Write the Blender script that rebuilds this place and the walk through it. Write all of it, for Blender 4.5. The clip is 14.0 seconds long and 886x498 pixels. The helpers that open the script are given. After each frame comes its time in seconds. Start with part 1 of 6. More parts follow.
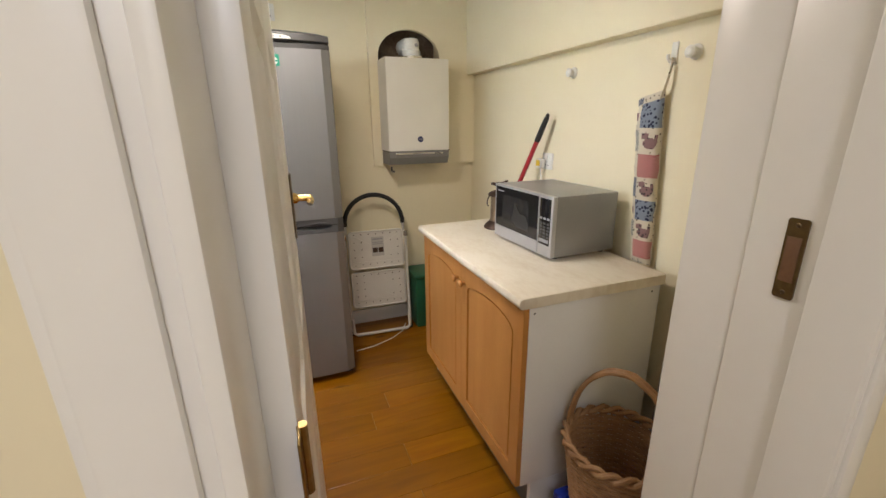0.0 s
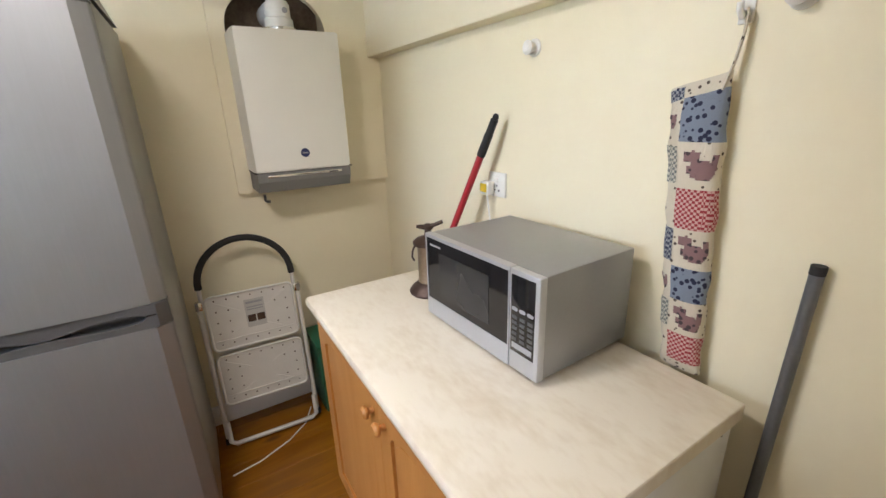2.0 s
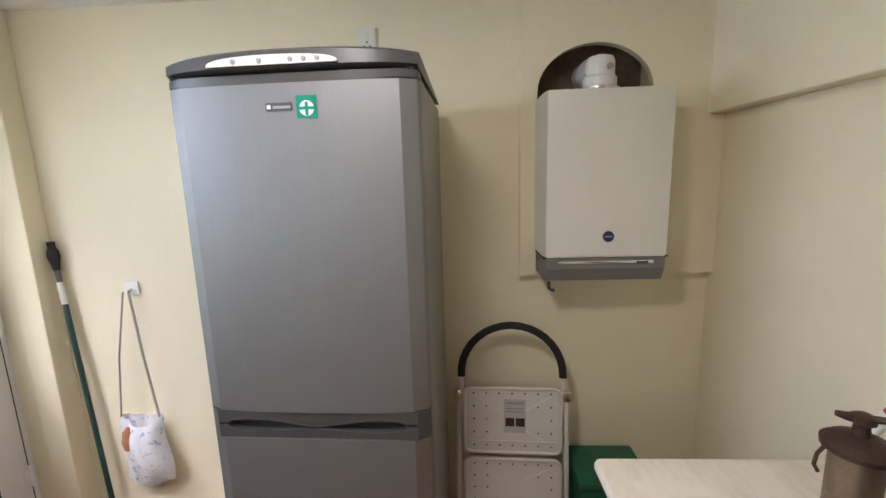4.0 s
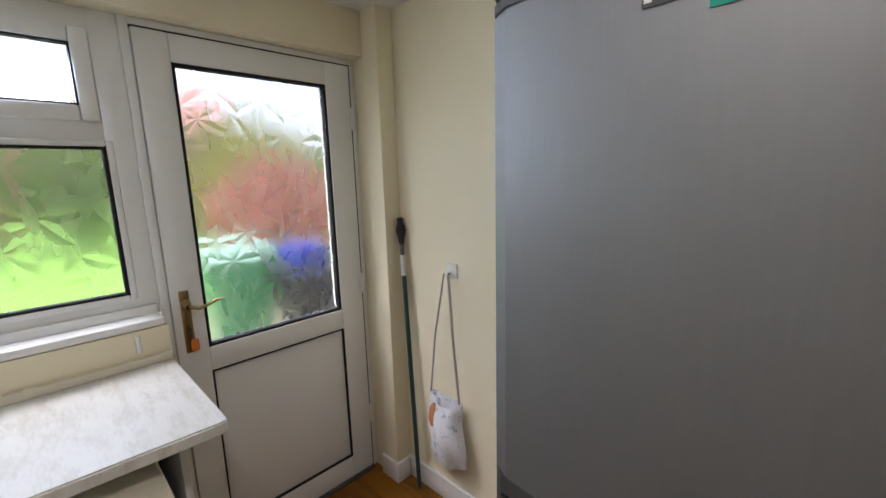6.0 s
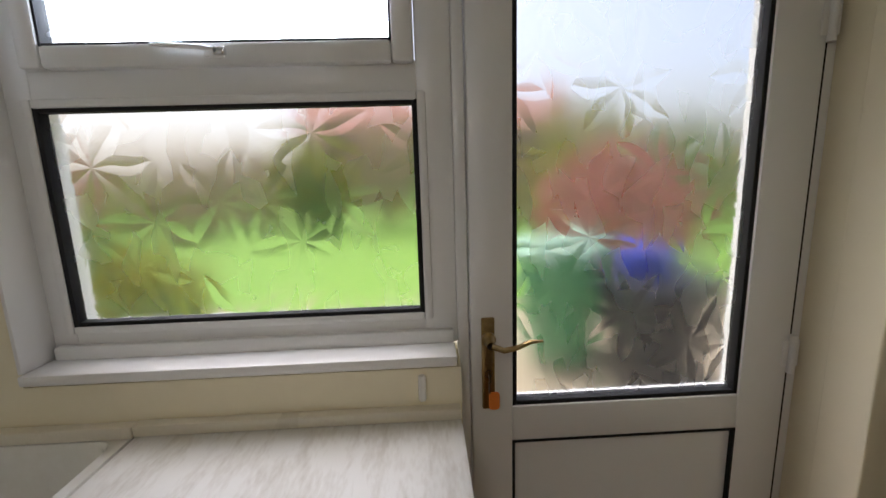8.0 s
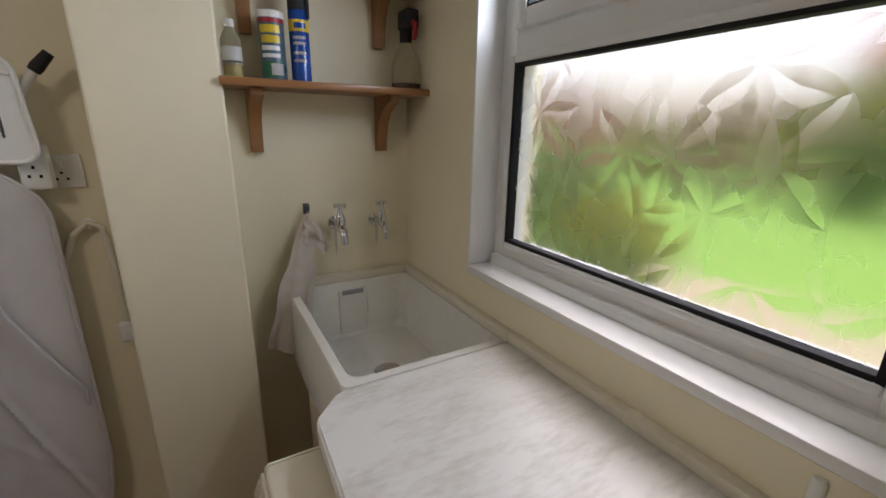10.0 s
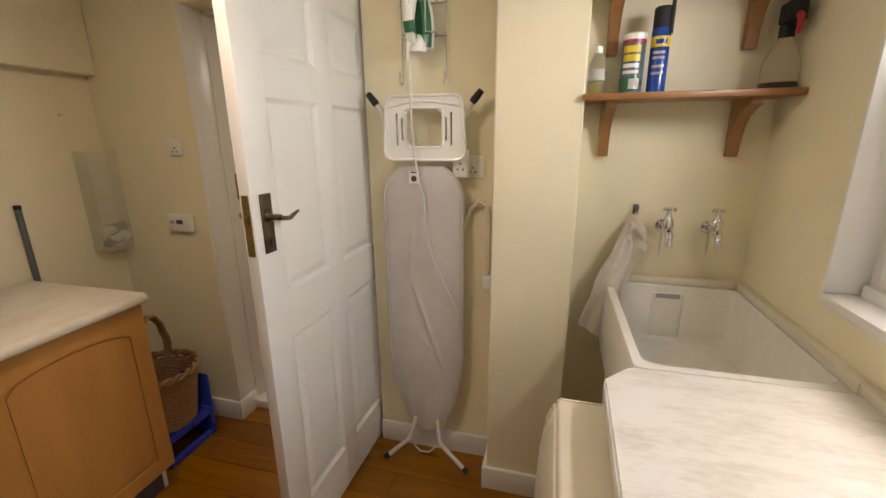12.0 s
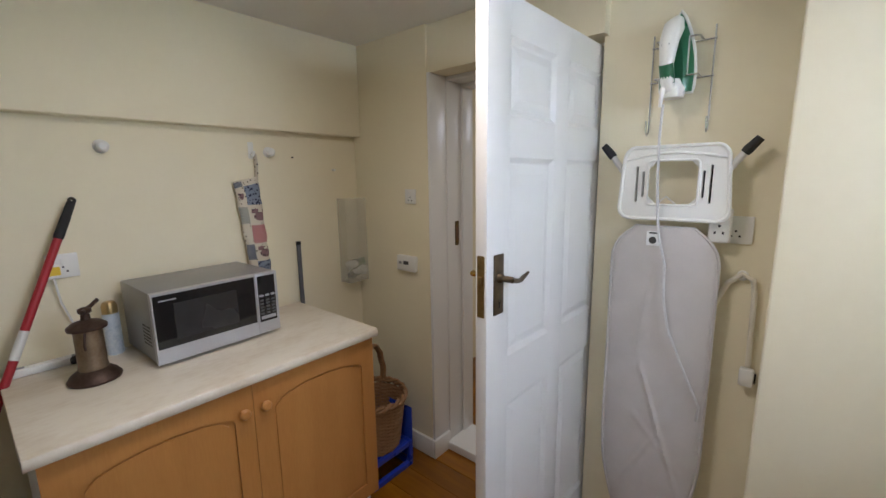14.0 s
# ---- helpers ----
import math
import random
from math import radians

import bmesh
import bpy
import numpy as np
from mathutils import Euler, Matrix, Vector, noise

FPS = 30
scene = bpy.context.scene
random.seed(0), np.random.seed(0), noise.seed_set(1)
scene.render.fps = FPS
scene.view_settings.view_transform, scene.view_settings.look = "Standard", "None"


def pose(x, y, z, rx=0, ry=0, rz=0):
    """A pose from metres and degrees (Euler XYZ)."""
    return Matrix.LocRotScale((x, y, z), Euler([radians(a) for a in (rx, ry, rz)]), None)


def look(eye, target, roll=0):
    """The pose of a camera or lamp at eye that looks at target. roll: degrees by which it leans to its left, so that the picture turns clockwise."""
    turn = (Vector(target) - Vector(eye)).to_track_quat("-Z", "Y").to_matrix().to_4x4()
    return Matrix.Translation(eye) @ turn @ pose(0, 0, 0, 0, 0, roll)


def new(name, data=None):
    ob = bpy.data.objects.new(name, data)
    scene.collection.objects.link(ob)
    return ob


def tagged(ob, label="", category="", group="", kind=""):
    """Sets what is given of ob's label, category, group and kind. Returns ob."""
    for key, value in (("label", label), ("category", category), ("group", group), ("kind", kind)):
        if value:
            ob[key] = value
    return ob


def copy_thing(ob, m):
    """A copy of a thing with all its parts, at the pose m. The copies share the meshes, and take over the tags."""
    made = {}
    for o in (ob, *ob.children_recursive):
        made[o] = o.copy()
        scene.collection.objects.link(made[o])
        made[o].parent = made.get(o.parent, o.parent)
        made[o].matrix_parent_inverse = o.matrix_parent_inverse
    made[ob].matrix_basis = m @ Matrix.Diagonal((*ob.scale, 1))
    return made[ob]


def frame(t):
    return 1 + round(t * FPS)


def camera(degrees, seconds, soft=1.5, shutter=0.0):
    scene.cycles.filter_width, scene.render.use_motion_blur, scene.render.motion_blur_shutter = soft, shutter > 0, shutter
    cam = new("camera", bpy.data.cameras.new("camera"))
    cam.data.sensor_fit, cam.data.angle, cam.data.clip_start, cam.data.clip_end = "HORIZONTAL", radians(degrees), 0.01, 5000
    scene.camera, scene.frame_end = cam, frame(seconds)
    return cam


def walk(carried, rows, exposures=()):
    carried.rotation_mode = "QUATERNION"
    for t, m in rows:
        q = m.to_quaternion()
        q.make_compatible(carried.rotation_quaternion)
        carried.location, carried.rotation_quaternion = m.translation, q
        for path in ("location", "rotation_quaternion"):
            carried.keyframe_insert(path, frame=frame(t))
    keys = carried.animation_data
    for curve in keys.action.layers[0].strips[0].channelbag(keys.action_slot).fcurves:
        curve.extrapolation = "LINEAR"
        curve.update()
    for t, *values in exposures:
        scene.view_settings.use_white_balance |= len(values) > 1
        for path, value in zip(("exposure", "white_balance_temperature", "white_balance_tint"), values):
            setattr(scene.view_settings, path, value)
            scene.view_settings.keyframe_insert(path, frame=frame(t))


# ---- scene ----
cam = camera(93.9, 14.0)
PATH = [
    (0, (0.409, 0.339, 1.451), (1.081, 2.13, 0.865), -0.6),
    (0.5, (0.587, 0.512, 1.442), (1.339, 2.255, 0.812), -0.8),
    (1, (0.689, 0.655, 1.431), (1.496, 2.357, 0.759), -1.2),
    (1.5, (0.775, 0.918, 1.455), (1.7, 2.552, 0.764), -2.1),
    (2, (0.792, 1.103, 1.497), (1.782, 2.723, 0.869), -1.9),
    (2.5, (0.824, 1.225, 1.526), (1.641, 2.979, 1.022), -2.0),
    (3, (0.872, 1.333, 1.55), (1.373, 3.228, 1.152), -1.5),
    (3.5, (0.837, 1.432, 1.548), (1.044, 3.39, 1.198), -1.5),
    (4, (0.766, 1.578, 1.567), (0.666, 3.545, 1.221), -1.7),
    (4.2, (0.73, 1.63, 1.57), (0.493, 3.586, 1.229), -2.0),
    (6.3, (0.415, 2.032, 1.537), (-1.097, 3.288, 1.165), -1.6),
    (6.5, (0.317, 2.047, 1.542), (-1.264, 3.21, 1.159), -1.7),
    (7, (0.128, 2.05, 1.536), (-1.615, 2.94, 1.127), -1.8),
    (7.5, (-0.056, 2.172, 1.516), (-1.942, 2.7, 1.111), -2.0),
    (8, (-0.223, 2.218, 1.488), (-2.191, 2.295, 1.136), -1.8),
    (8.5, (-0.389, 2.175, 1.508), (-2.299, 1.716, 1.134), -0.9),
    (8.7, (-0.431, 2.165, 1.51), (-2.268, 1.481, 1.114), -0.4),
    (10.8, (-0.418, 2.469, 1.471), (-0.775, 0.592, 0.88), 0.1),
    (11, (-0.402, 2.493, 1.47), (-0.621, 0.592, 0.889), -0.2),
    (11.5, (-0.42, 2.509, 1.464), (-0.259, 0.592, 0.916), -0.6),
    (12, (-0.417, 2.525, 1.481), (0.078, 0.661, 0.952), -0.5),
    (12.5, (-0.422, 2.53, 1.495), (0.367, 0.759, 1.006), -0.6),
    (13, (-0.387, 2.53, 1.513), (0.621, 0.86, 1.073), -0.7),
    (13.5, (-0.318, 2.508, 1.522), (0.847, 0.928, 1.137), -0.8),
    (14, (-0.235, 2.477, 1.541), (1.037, 0.973, 1.195), -0.8),
]
EXPOSURES = [
    (0.0, 2.35, 6400, 17), (0.5, 2.55, 5700, 15), (1.0, 2.6, 5500, 16), (2.0, 2.55, 5850, 17), (3.0, 2.3, 5500, 18), (4.2, 2.05, 5900, 19), (6.3, 1.15, 5900, 18), (7.5, 0.8, 6000, 18), (8.7, 0.35, 6700, 20), (10.8, 0.8, 6250, 20), (11.5, 1.1, 7200, 23),
    (12.3, 1.5, 7900, 21), (13.0, 1.5, 7400, 19), (14.0, 1.5, 5900, 18),
]
walk(cam, [(t, look(eye, target, roll)) for t, eye, target, roll in PATH], EXPOSURES)

# ---- light ----
world = bpy.data.worlds.new("world")
scene.world = world
world.use_nodes = True
wn = world.node_tree
sky = wn.nodes.new("ShaderNodeTexSky")
sky.sky_type = "NISHITA"
sky.sun_disc = False
sky.sun_elevation = radians(64)
sky.sun_rotation = radians(232)
sky.dust_density = 5.0
sky.air_density = 1.2
wn.nodes["Background"].inputs["Strength"].default_value = 0.125
pale = wn.nodes.new("ShaderNodeHueSaturation")
pale.inputs["Saturation"].default_value, pale.inputs["Value"].default_value = 0.75, 1.35
wn.links.new(sky.outputs["Color"], pale.inputs["Color"])
wn.links.new(pale.outputs["Color"], wn.nodes["Background"].inputs["Color"])

sun_data = bpy.data.lights.new("sun", "SUN")
sun_data.energy = 1.4
sun_data.angle = radians(50)
sun_data.color = (0.96, 0.98, 1.0)
sun = new("sun", sun_data)
sun.matrix_world = look((-2.7, -2.1, 7.0), (0, 0, 0))

# Warm fill under the ceiling, added to brighten the walls; no lamp is known there.
lamp_data = bpy.data.lights.new("ceiling_fill", "AREA")
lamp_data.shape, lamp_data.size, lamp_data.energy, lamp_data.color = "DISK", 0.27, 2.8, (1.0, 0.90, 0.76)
lamp = new("ceiling_fill", lamp_data)
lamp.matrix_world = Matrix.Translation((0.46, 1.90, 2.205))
# Unseen fill in the hall, added to light the jambs and the open door.
hall_data = bpy.data.lights.new("hall_fill", "AREA")
hall_data.shape, hall_data.size, hall_data.energy, hall_data.color = "DISK", 0.5, 2.9, (0.95, 0.97, 1.0)
hall_fill = new("hall_fill", hall_data)
hall_fill.matrix_world = Matrix.Translation((0.35, -0.60, 2.235))
for name, y, z, wide, high, watts in (("window_daylight", 1.80, 1.863, 0.70, 0.165, 3.8),):
    day_data = bpy.data.lights.new(name, "AREA")
    day_data.shape, day_data.size, day_data.size_y, day_data.energy, day_data.color = "RECTANGLE", wide, high, watts, (0.76, 0.88, 1.0)
    day = new(name, day_data)
    day.matrix_world = look((-1.235, y, z), (0.0, y, z - 1.1))


# ---- helpers of this scene ----
def ramp_pair(nt, fac, a, b, lo=0.3, hi=0.7):
    r = nt.nodes.new("ShaderNodeValToRGB")
    r.color_ramp.elements[0].position, r.color_ramp.elements[1].position = lo, hi
    r.color_ramp.elements[0].color, r.color_ramp.elements[1].color = (*a, 1), (*b, 1)
    nt.links.new(fac, r.inputs["Fac"])
    return r.outputs["Color"]


def mat(name, a, b=None, rough=0.5, metal=0.0, scale=6.0, fine=120.0, bump=0.05, stretch=(1, 1, 1), rough_var=0.1, spec=0.5, coat=0.0, lo=0.3, hi=0.7, bump_scale=None):
    """A surface of two close colours, mottled at a large scale and grained at a fine one."""
    m = bpy.data.materials.new(name)
    m.use_nodes = True
    nt = m.node_tree
    p = nt.nodes["Principled BSDF"]
    b = b or tuple(c * 0.88 for c in a)
    co = nt.nodes.new("ShaderNodeTexCoord")
    mp = nt.nodes.new("ShaderNodeMapping")
    mp.inputs["Scale"].default_value = stretch
    nt.links.new(co.outputs["Object"], mp.inputs["Vector"])
    n1 = nt.nodes.new("ShaderNodeTexNoise")
    n1.inputs["Scale"].default_value, n1.inputs["Detail"].default_value = scale, 5
    n2 = nt.nodes.new("ShaderNodeTexNoise")
    n2.inputs["Scale"].default_value, n2.inputs["Detail"].default_value = fine, 4
    for n in (n1, n2):
        nt.links.new(mp.outputs["Vector"], n.inputs["Vector"])
    mix = nt.nodes.new("ShaderNodeMath")
    mix.operation = "MULTIPLY_ADD"
    mix.inputs[1].default_value = 0.35
    nt.links.new(n2.outputs["Fac"], mix.inputs[0])
    half = nt.nodes.new("ShaderNodeMath")
    half.operation = "MULTIPLY"
    half.inputs[1].default_value = 0.65
    nt.links.new(n1.outputs["Fac"], half.inputs[0])
    nt.links.new(half.outputs[0], mix.inputs[2])
    nt.links.new(ramp_pair(nt, mix.outputs[0], a, b, lo, hi), p.inputs["Base Color"])
    p.inputs["Metallic"].default_value = metal
    p.inputs["Specular IOR Level"].default_value = spec
    p.inputs["Coat Weight"].default_value = coat
    rr = nt.nodes.new("ShaderNodeMapRange")
    rr.inputs["To Min"].default_value, rr.inputs["To Max"].default_value = max(0.02, rough - rough_var), min(1, rough + rough_var)
    nt.links.new(n1.outputs["Fac"], rr.inputs["Value"])
    nt.links.new(rr.outputs["Result"], p.inputs["Roughness"])
    if bump:
        bp = nt.nodes.new("ShaderNodeBump")
        bp.inputs["Strength"].default_value, bp.inputs["Distance"].default_value = bump, 0.01
        nt.links.new(mix.outputs[0], bp.inputs["Height"])
        nt.links.new(bp.outputs["Normal"], p.inputs["Normal"])
    return m


def link(name, bm, material, parent=None, label="", smooth=True, at=None):
    me = bpy.data.meshes.new(name)
    bmesh.ops.recalc_face_normals(bm, faces=bm.faces)
    bm.to_mesh(me)
    bm.free()
    me.materials.append(material)
    if smooth:
        me.shade_smooth()
        me.set_sharp_from_angle(angle=radians(35))
    ob = new(name, me)
    if parent:
        ob.parent = parent
    if at is not None:
        ob.matrix_basis = at
    if label:
        ob["label"] = label
    return ob


def part(name, bm, material, parent, label="", smooth=True):
    """One mesh under a thing or under a part, built in the parent's own space."""
    return link(name, bm, material, parent, label, smooth)


def empty(name, m, label, category, group="", kind=""):
    ob = new(name)
    ob.empty_display_size = 0.05
    ob.matrix_basis = m
    return tagged(ob, label, category, group, kind)


def add_box(bm, x0, x1, y0, y1, z0, z1, bevel=0.0, seg=2, m=None):
    t = bmesh.new()
    bmesh.ops.create_cube(t, size=1)
    for v in t.verts:
        v.co = Vector(((x0 + x1) / 2 + v.co.x * (x1 - x0), (y0 + y1) / 2 + v.co.y * (y1 - y0), (z0 + z1) / 2 + v.co.z * (z1 - z0)))
    if bevel:
        bmesh.ops.bevel(t, geom=list(t.edges), offset=bevel, segments=seg, affect="EDGES", profile=0.5)
    return merge(bm, t, m)


def merge(bm, t, m=None):
    if m is not None:
        bmesh.ops.transform(t, matrix=m, verts=t.verts)
    me = bpy.data.meshes.new("tmp")
    t.to_mesh(me)
    t.free()
    bm.from_mesh(me)
    bpy.data.meshes.remove(me)
    return bm


def box(x0, x1, y0, y1, z0, z1, bevel=0.0, seg=2):
    return add_box(bmesh.new(), x0, x1, y0, y1, z0, z1, bevel, seg)


def add_tube(bm, points, radius, seg=10, closed=False, caps=True, flat=1.0):
    """A round rod swept along points; radius may be a list."""
    pts = [Vector(p) for p in points]
    n = len(pts)
    rad = radius if isinstance(radius, (list, tuple)) else [radius] * n
    rings = []
    side = None
    for i, p in enumerate(pts):
        if closed:
            d = pts[(i + 1) % n] - pts[i - 1]
        else:
            d = pts[min(i + 1, n - 1)] - pts[max(i - 1, 0)]
        d.normalize()
        if side is None:
            side = d.cross(Vector((0, 0, 1)))
            if side.length < 0.05:
                side = d.cross(Vector((0, 1, 0)))
        side = (side - d * side.dot(d)).normalized()
        up = d.cross(side)
        rings.append([bm.verts.new(p + (side * math.cos(a) + up * math.sin(a) * flat) * rad[i]) for a in [2 * math.pi * k / seg for k in range(seg)]])
    last = n if closed else n - 1
    for i in range(last):
        a, b = rings[i], rings[(i + 1) % n]
        for k in range(seg):
            bm.faces.new((a[k], a[(k + 1) % seg], b[(k + 1) % seg], b[k]))
    if caps and not closed:
        bm.faces.new(rings[0][::-1])
        bm.faces.new(rings[-1])
    return bm


def tube(points, radius, seg=10, closed=False, flat=1.0):
    return add_tube(bmesh.new(), points, radius, seg, closed, True, flat)


def add_lathe(bm, profile, seg=24, m=None):
    """Turns (radius, height) pairs about the z axis."""
    t = bmesh.new()
    rings = []
    for r, z in profile:
        if r < 1e-5:
            rings.append([t.verts.new((0, 0, z))])
        else:
            rings.append([t.verts.new((r * math.cos(2 * math.pi * k / seg), r * math.sin(2 * math.pi * k / seg), z)) for k in range(seg)])
    for a, b in zip(rings, rings[1:]):
        for k in range(seg):
            j = (k + 1) % seg
            if len(a) == 1 and len(b) > 1:
                t.faces.new((a[0], b[j], b[k]))
            elif len(b) == 1 and len(a) > 1:
                t.faces.new((a[k], a[j], b[0]))
            elif len(a) > 1:
                t.faces.new((a[k], a[j], b[j], b[k]))
    return merge(bm, t, m)


def lathe(profile, seg=24, m=None):
    return add_lathe(bmesh.new(), profile, seg, m)


def arc(cx, cz, r, a0, a1, n, y=0.0, rz=None):
    """Points on an upright arc in the xz plane, angles in degrees."""
    rz = rz or r
    return [(cx + r * math.cos(radians(a0 + (a1 - a0) * i / n)), y, cz + rz * math.sin(radians(a0 + (a1 - a0) * i / n))) for i in range(n + 1)]


def rounded(w, h, r, n=5, cx=0.0, cy=0.0):
    """The outline of a rounded rectangle as (x, y) pairs."""
    out = []
    for sx, sy, a in ((1, 1, 0), (-1, 1, 90), (-1, -1, 180), (1, -1, 270)):
        for i in range(n + 1):
            t = radians(a + 90 * i / n)
            out.append((cx + sx * (w / 2 - r) + r * math.cos(t), cy + sy * (h / 2 - r) + r * math.sin(t)))
    return out


def add_prism(bm, outline, depth, m=None, bevel=0.0, holes=()):
    """A flat plate of that outline (x, y), from z = 0 up to depth."""
    t = bmesh.new()
    lo = [t.verts.new((x, y, 0)) for x, y in outline]
    hi = [t.verts.new((x, y, depth)) for x, y in outline]
    n = len(lo)
    if not holes:
        t.faces.new(lo[::-1])
        top = t.faces.new(hi)
    for i in range(n):
        t.faces.new((lo[i], lo[(i + 1) % n], hi[(i + 1) % n], hi[i]))
    if holes:
        edges_lo = [t.edges.get((lo[i], lo[(i + 1) % n])) for i in range(n)]
        edges_hi = [t.edges.get((hi[i], hi[(i + 1) % n])) for i in range(n)]
        for hole in holes:
            a = [t.verts.new((x, y, 0)) for x, y in hole]
            b = [t.verts.new((x, y, depth)) for x, y in hole]
            k = len(a)
            for i in range(k):
                t.faces.new((a[i], b[i], b[(i + 1) % k], a[(i + 1) % k]))
            edges_lo += [t.edges.get((a[i], a[(i + 1) % k])) for i in range(k)]
            edges_hi += [t.edges.get((b[i], b[(i + 1) % k])) for i in range(k)]
        bmesh.ops.triangle_fill(t, edges=edges_lo, use_beauty=True)
        bmesh.ops.triangle_fill(t, edges=edges_hi, use_beauty=True)
    elif bevel:
        bmesh.ops.bevel(t, geom=[e for e in t.edges if abs(e.verts[0].co.z - e.verts[1].co.z) < 1e-6], offset=bevel, segments=2, affect="EDGES")
    return merge(bm, t, m)


def prism(outline, depth, m=None, bevel=0.0, holes=()):
    return add_prism(bmesh.new(), outline, depth, m, bevel, holes)


# stands a plate up: its x stays x, its y becomes z, and its thickness runs to -y
UP_Y = Matrix(((1, 0, 0, 0), (0, 0, -1, 0), (0, 1, 0, 0), (0, 0, 0, 1)))
# stands a plate up against a wall along y: its x becomes y, its y becomes z, thickness to +x
UP_X = Matrix(((0, 0, 1, 0), (1, 0, 0, 0), (0, 1, 0, 0), (0, 0, 0, 1)))


def shift(x, y, z):
    return Matrix.Translation((x, y, z))


# ---- materials ----
PLASTER = mat("cream_plaster", (0.84, 0.765, 0.56), (0.815, 0.74, 0.535), rough=0.62, scale=2.2, fine=45, bump=0.10, rough_var=0.08)
CEIL = mat("ceiling_paint", (0.80, 0.78, 0.72), (0.76, 0.74, 0.68), rough=0.8, scale=2, fine=60, bump=0.08)
GLOSS = mat("white_gloss_paint", (0.82, 0.81, 0.785), (0.805, 0.795, 0.765), rough=0.30, scale=4, fine=40, bump=0.012, rough_var=0.02)
UPVC = mat("upvc", (0.82, 0.82, 0.80), (0.805, 0.805, 0.78), rough=0.3, scale=3, fine=90, bump=0.008, rough_var=0.02)
BLACK = mat("black_gasket", (0.012, 0.012, 0.013), (0.02, 0.02, 0.02), rough=0.6, spec=0.2)
SILVER = mat("silver_paint", (0.262, 0.264, 0.272), (0.24, 0.242, 0.25), rough=0.57, metal=0.74, scale=1.5, fine=200, bump=0.0, stretch=(1, 1, 0.04), rough_var=0.05)
GREYP = mat("grey_plastic", (0.062, 0.063, 0.064), (0.08, 0.08, 0.081), rough=0.36)
WHITEP = mat("white_plastic", (0.80, 0.79, 0.74), (0.78, 0.77, 0.72), rough=0.35, bump=0.01, rough_var=0.03)
LAMINATE = mat("marbled_laminate", (0.72, 0.655, 0.535), (0.62, 0.535, 0.405), rough=0.36, scale=5, fine=30, bump=0.01, stretch=(2.6, 1, 1), lo=0.44, hi=0.68)
LAMINATE2 = mat("pale_marbled_laminate", (0.74, 0.725, 0.67), (0.60, 0.57, 0.50), rough=0.34, scale=9, fine=40, bump=0.01, stretch=(1, 3.4, 1), lo=0.46, hi=0.66)
BEECH = mat("beech", (0.50, 0.23, 0.058), (0.41, 0.178, 0.042), rough=0.42, scale=3.5, fine=60, bump=0.03, stretch=(3, 3, 0.35))
CHIP = mat("white_melamine", (0.74, 0.74, 0.73), (0.70, 0.70, 0.69), rough=0.4)
CERAMIC = mat("white_ceramic", (0.80, 0.79, 0.74), (0.72, 0.70, 0.62), rough=0.14, scale=5, fine=40, bump=0.01)
PINE = mat("varnished_pine", (0.36, 0.17, 0.06), (0.26, 0.11, 0.035), rough=0.35, scale=3, fine=50, bump=0.04, stretch=(0.5, 4, 4))
CHROME = mat("chrome", (0.75, 0.75, 0.76), (0.65, 0.65, 0.66), rough=0.12, metal=1.0, bump=0.0)
BRASS = mat("aged_brass", (0.42, 0.30, 0.13), (0.28, 0.19, 0.08), rough=0.32, metal=1.0, scale=30, bump=0.02)
DULLBRASS = mat("dull_brass", (0.20, 0.14, 0.06), (0.13, 0.09, 0.045), rough=0.42, metal=0.9, scale=45, bump=0.03)
BRONZE = mat("dark_bronze", (0.10, 0.075, 0.05), (0.17, 0.13, 0.08), rough=0.38, metal=0.9, scale=40, bump=0.02)
FLOORW = mat("varnished_floorboard", (0.46, 0.21, 0.055), (0.34, 0.14, 0.032), rough=0.3, scale=2.2, fine=40, bump=0.04, stretch=(6, 0.6, 6))

RECESSBROWN = mat("rough_dark_brown", (0.10, 0.07, 0.05), (0.22, 0.17, 0.12), rough=0.9, scale=14, fine=80, bump=0.6)
RAWWOOD = mat("raw_brown_timber", (0.20, 0.10, 0.05), (0.12, 0.06, 0.03), rough=0.7, scale=20)
POLISHED = mat("polished_brass", (0.80, 0.58, 0.22), (0.70, 0.48, 0.16), rough=0.18, metal=1.0, bump=0.0)
RED = mat("red_plastic", (0.42, 0.02, 0.03), (0.34, 0.015, 0.02), rough=0.35, bump=0.01)
DARKG = mat("dark_green_pole", (0.015, 0.05, 0.045), (0.02, 0.06, 0.055), rough=0.35)
STEELG = mat("grey_metal_pole", (0.12, 0.125, 0.135), (0.16, 0.165, 0.175), rough=0.4, metal=0.4)
WICKER = mat("wicker", (0.36, 0.20, 0.09), (0.22, 0.11, 0.045), rough=0.6, scale=25, fine=200, bump=0.25)
BLUEP = mat("blue_plastic", (0.02, 0.05, 0.45), (0.015, 0.04, 0.36), rough=0.3)
LINEN = mat("grey_cotton_cover", (0.60, 0.56, 0.53), (0.52, 0.48, 0.45), rough=0.85, scale=9, fine=400, bump=0.15)
TOWEL = mat("cream_towelling", (0.66, 0.60, 0.53), (0.58, 0.52, 0.45), rough=0.95, scale=30, fine=500, bump=0.5)
CREAMTOP = mat("cream_enamel", (0.74, 0.69, 0.56), (0.68, 0.62, 0.49), rough=0.3, scale=3)
DARKGLASS = mat("black_glass", (0.010, 0.010, 0.011), (0.014, 0.014, 0.015), rough=0.08, bump=0.0, rough_var=0.02)
STOOLW = mat("white_enamelled_steel", (0.70, 0.68, 0.63), (0.64, 0.62, 0.57), rough=0.4, scale=12)
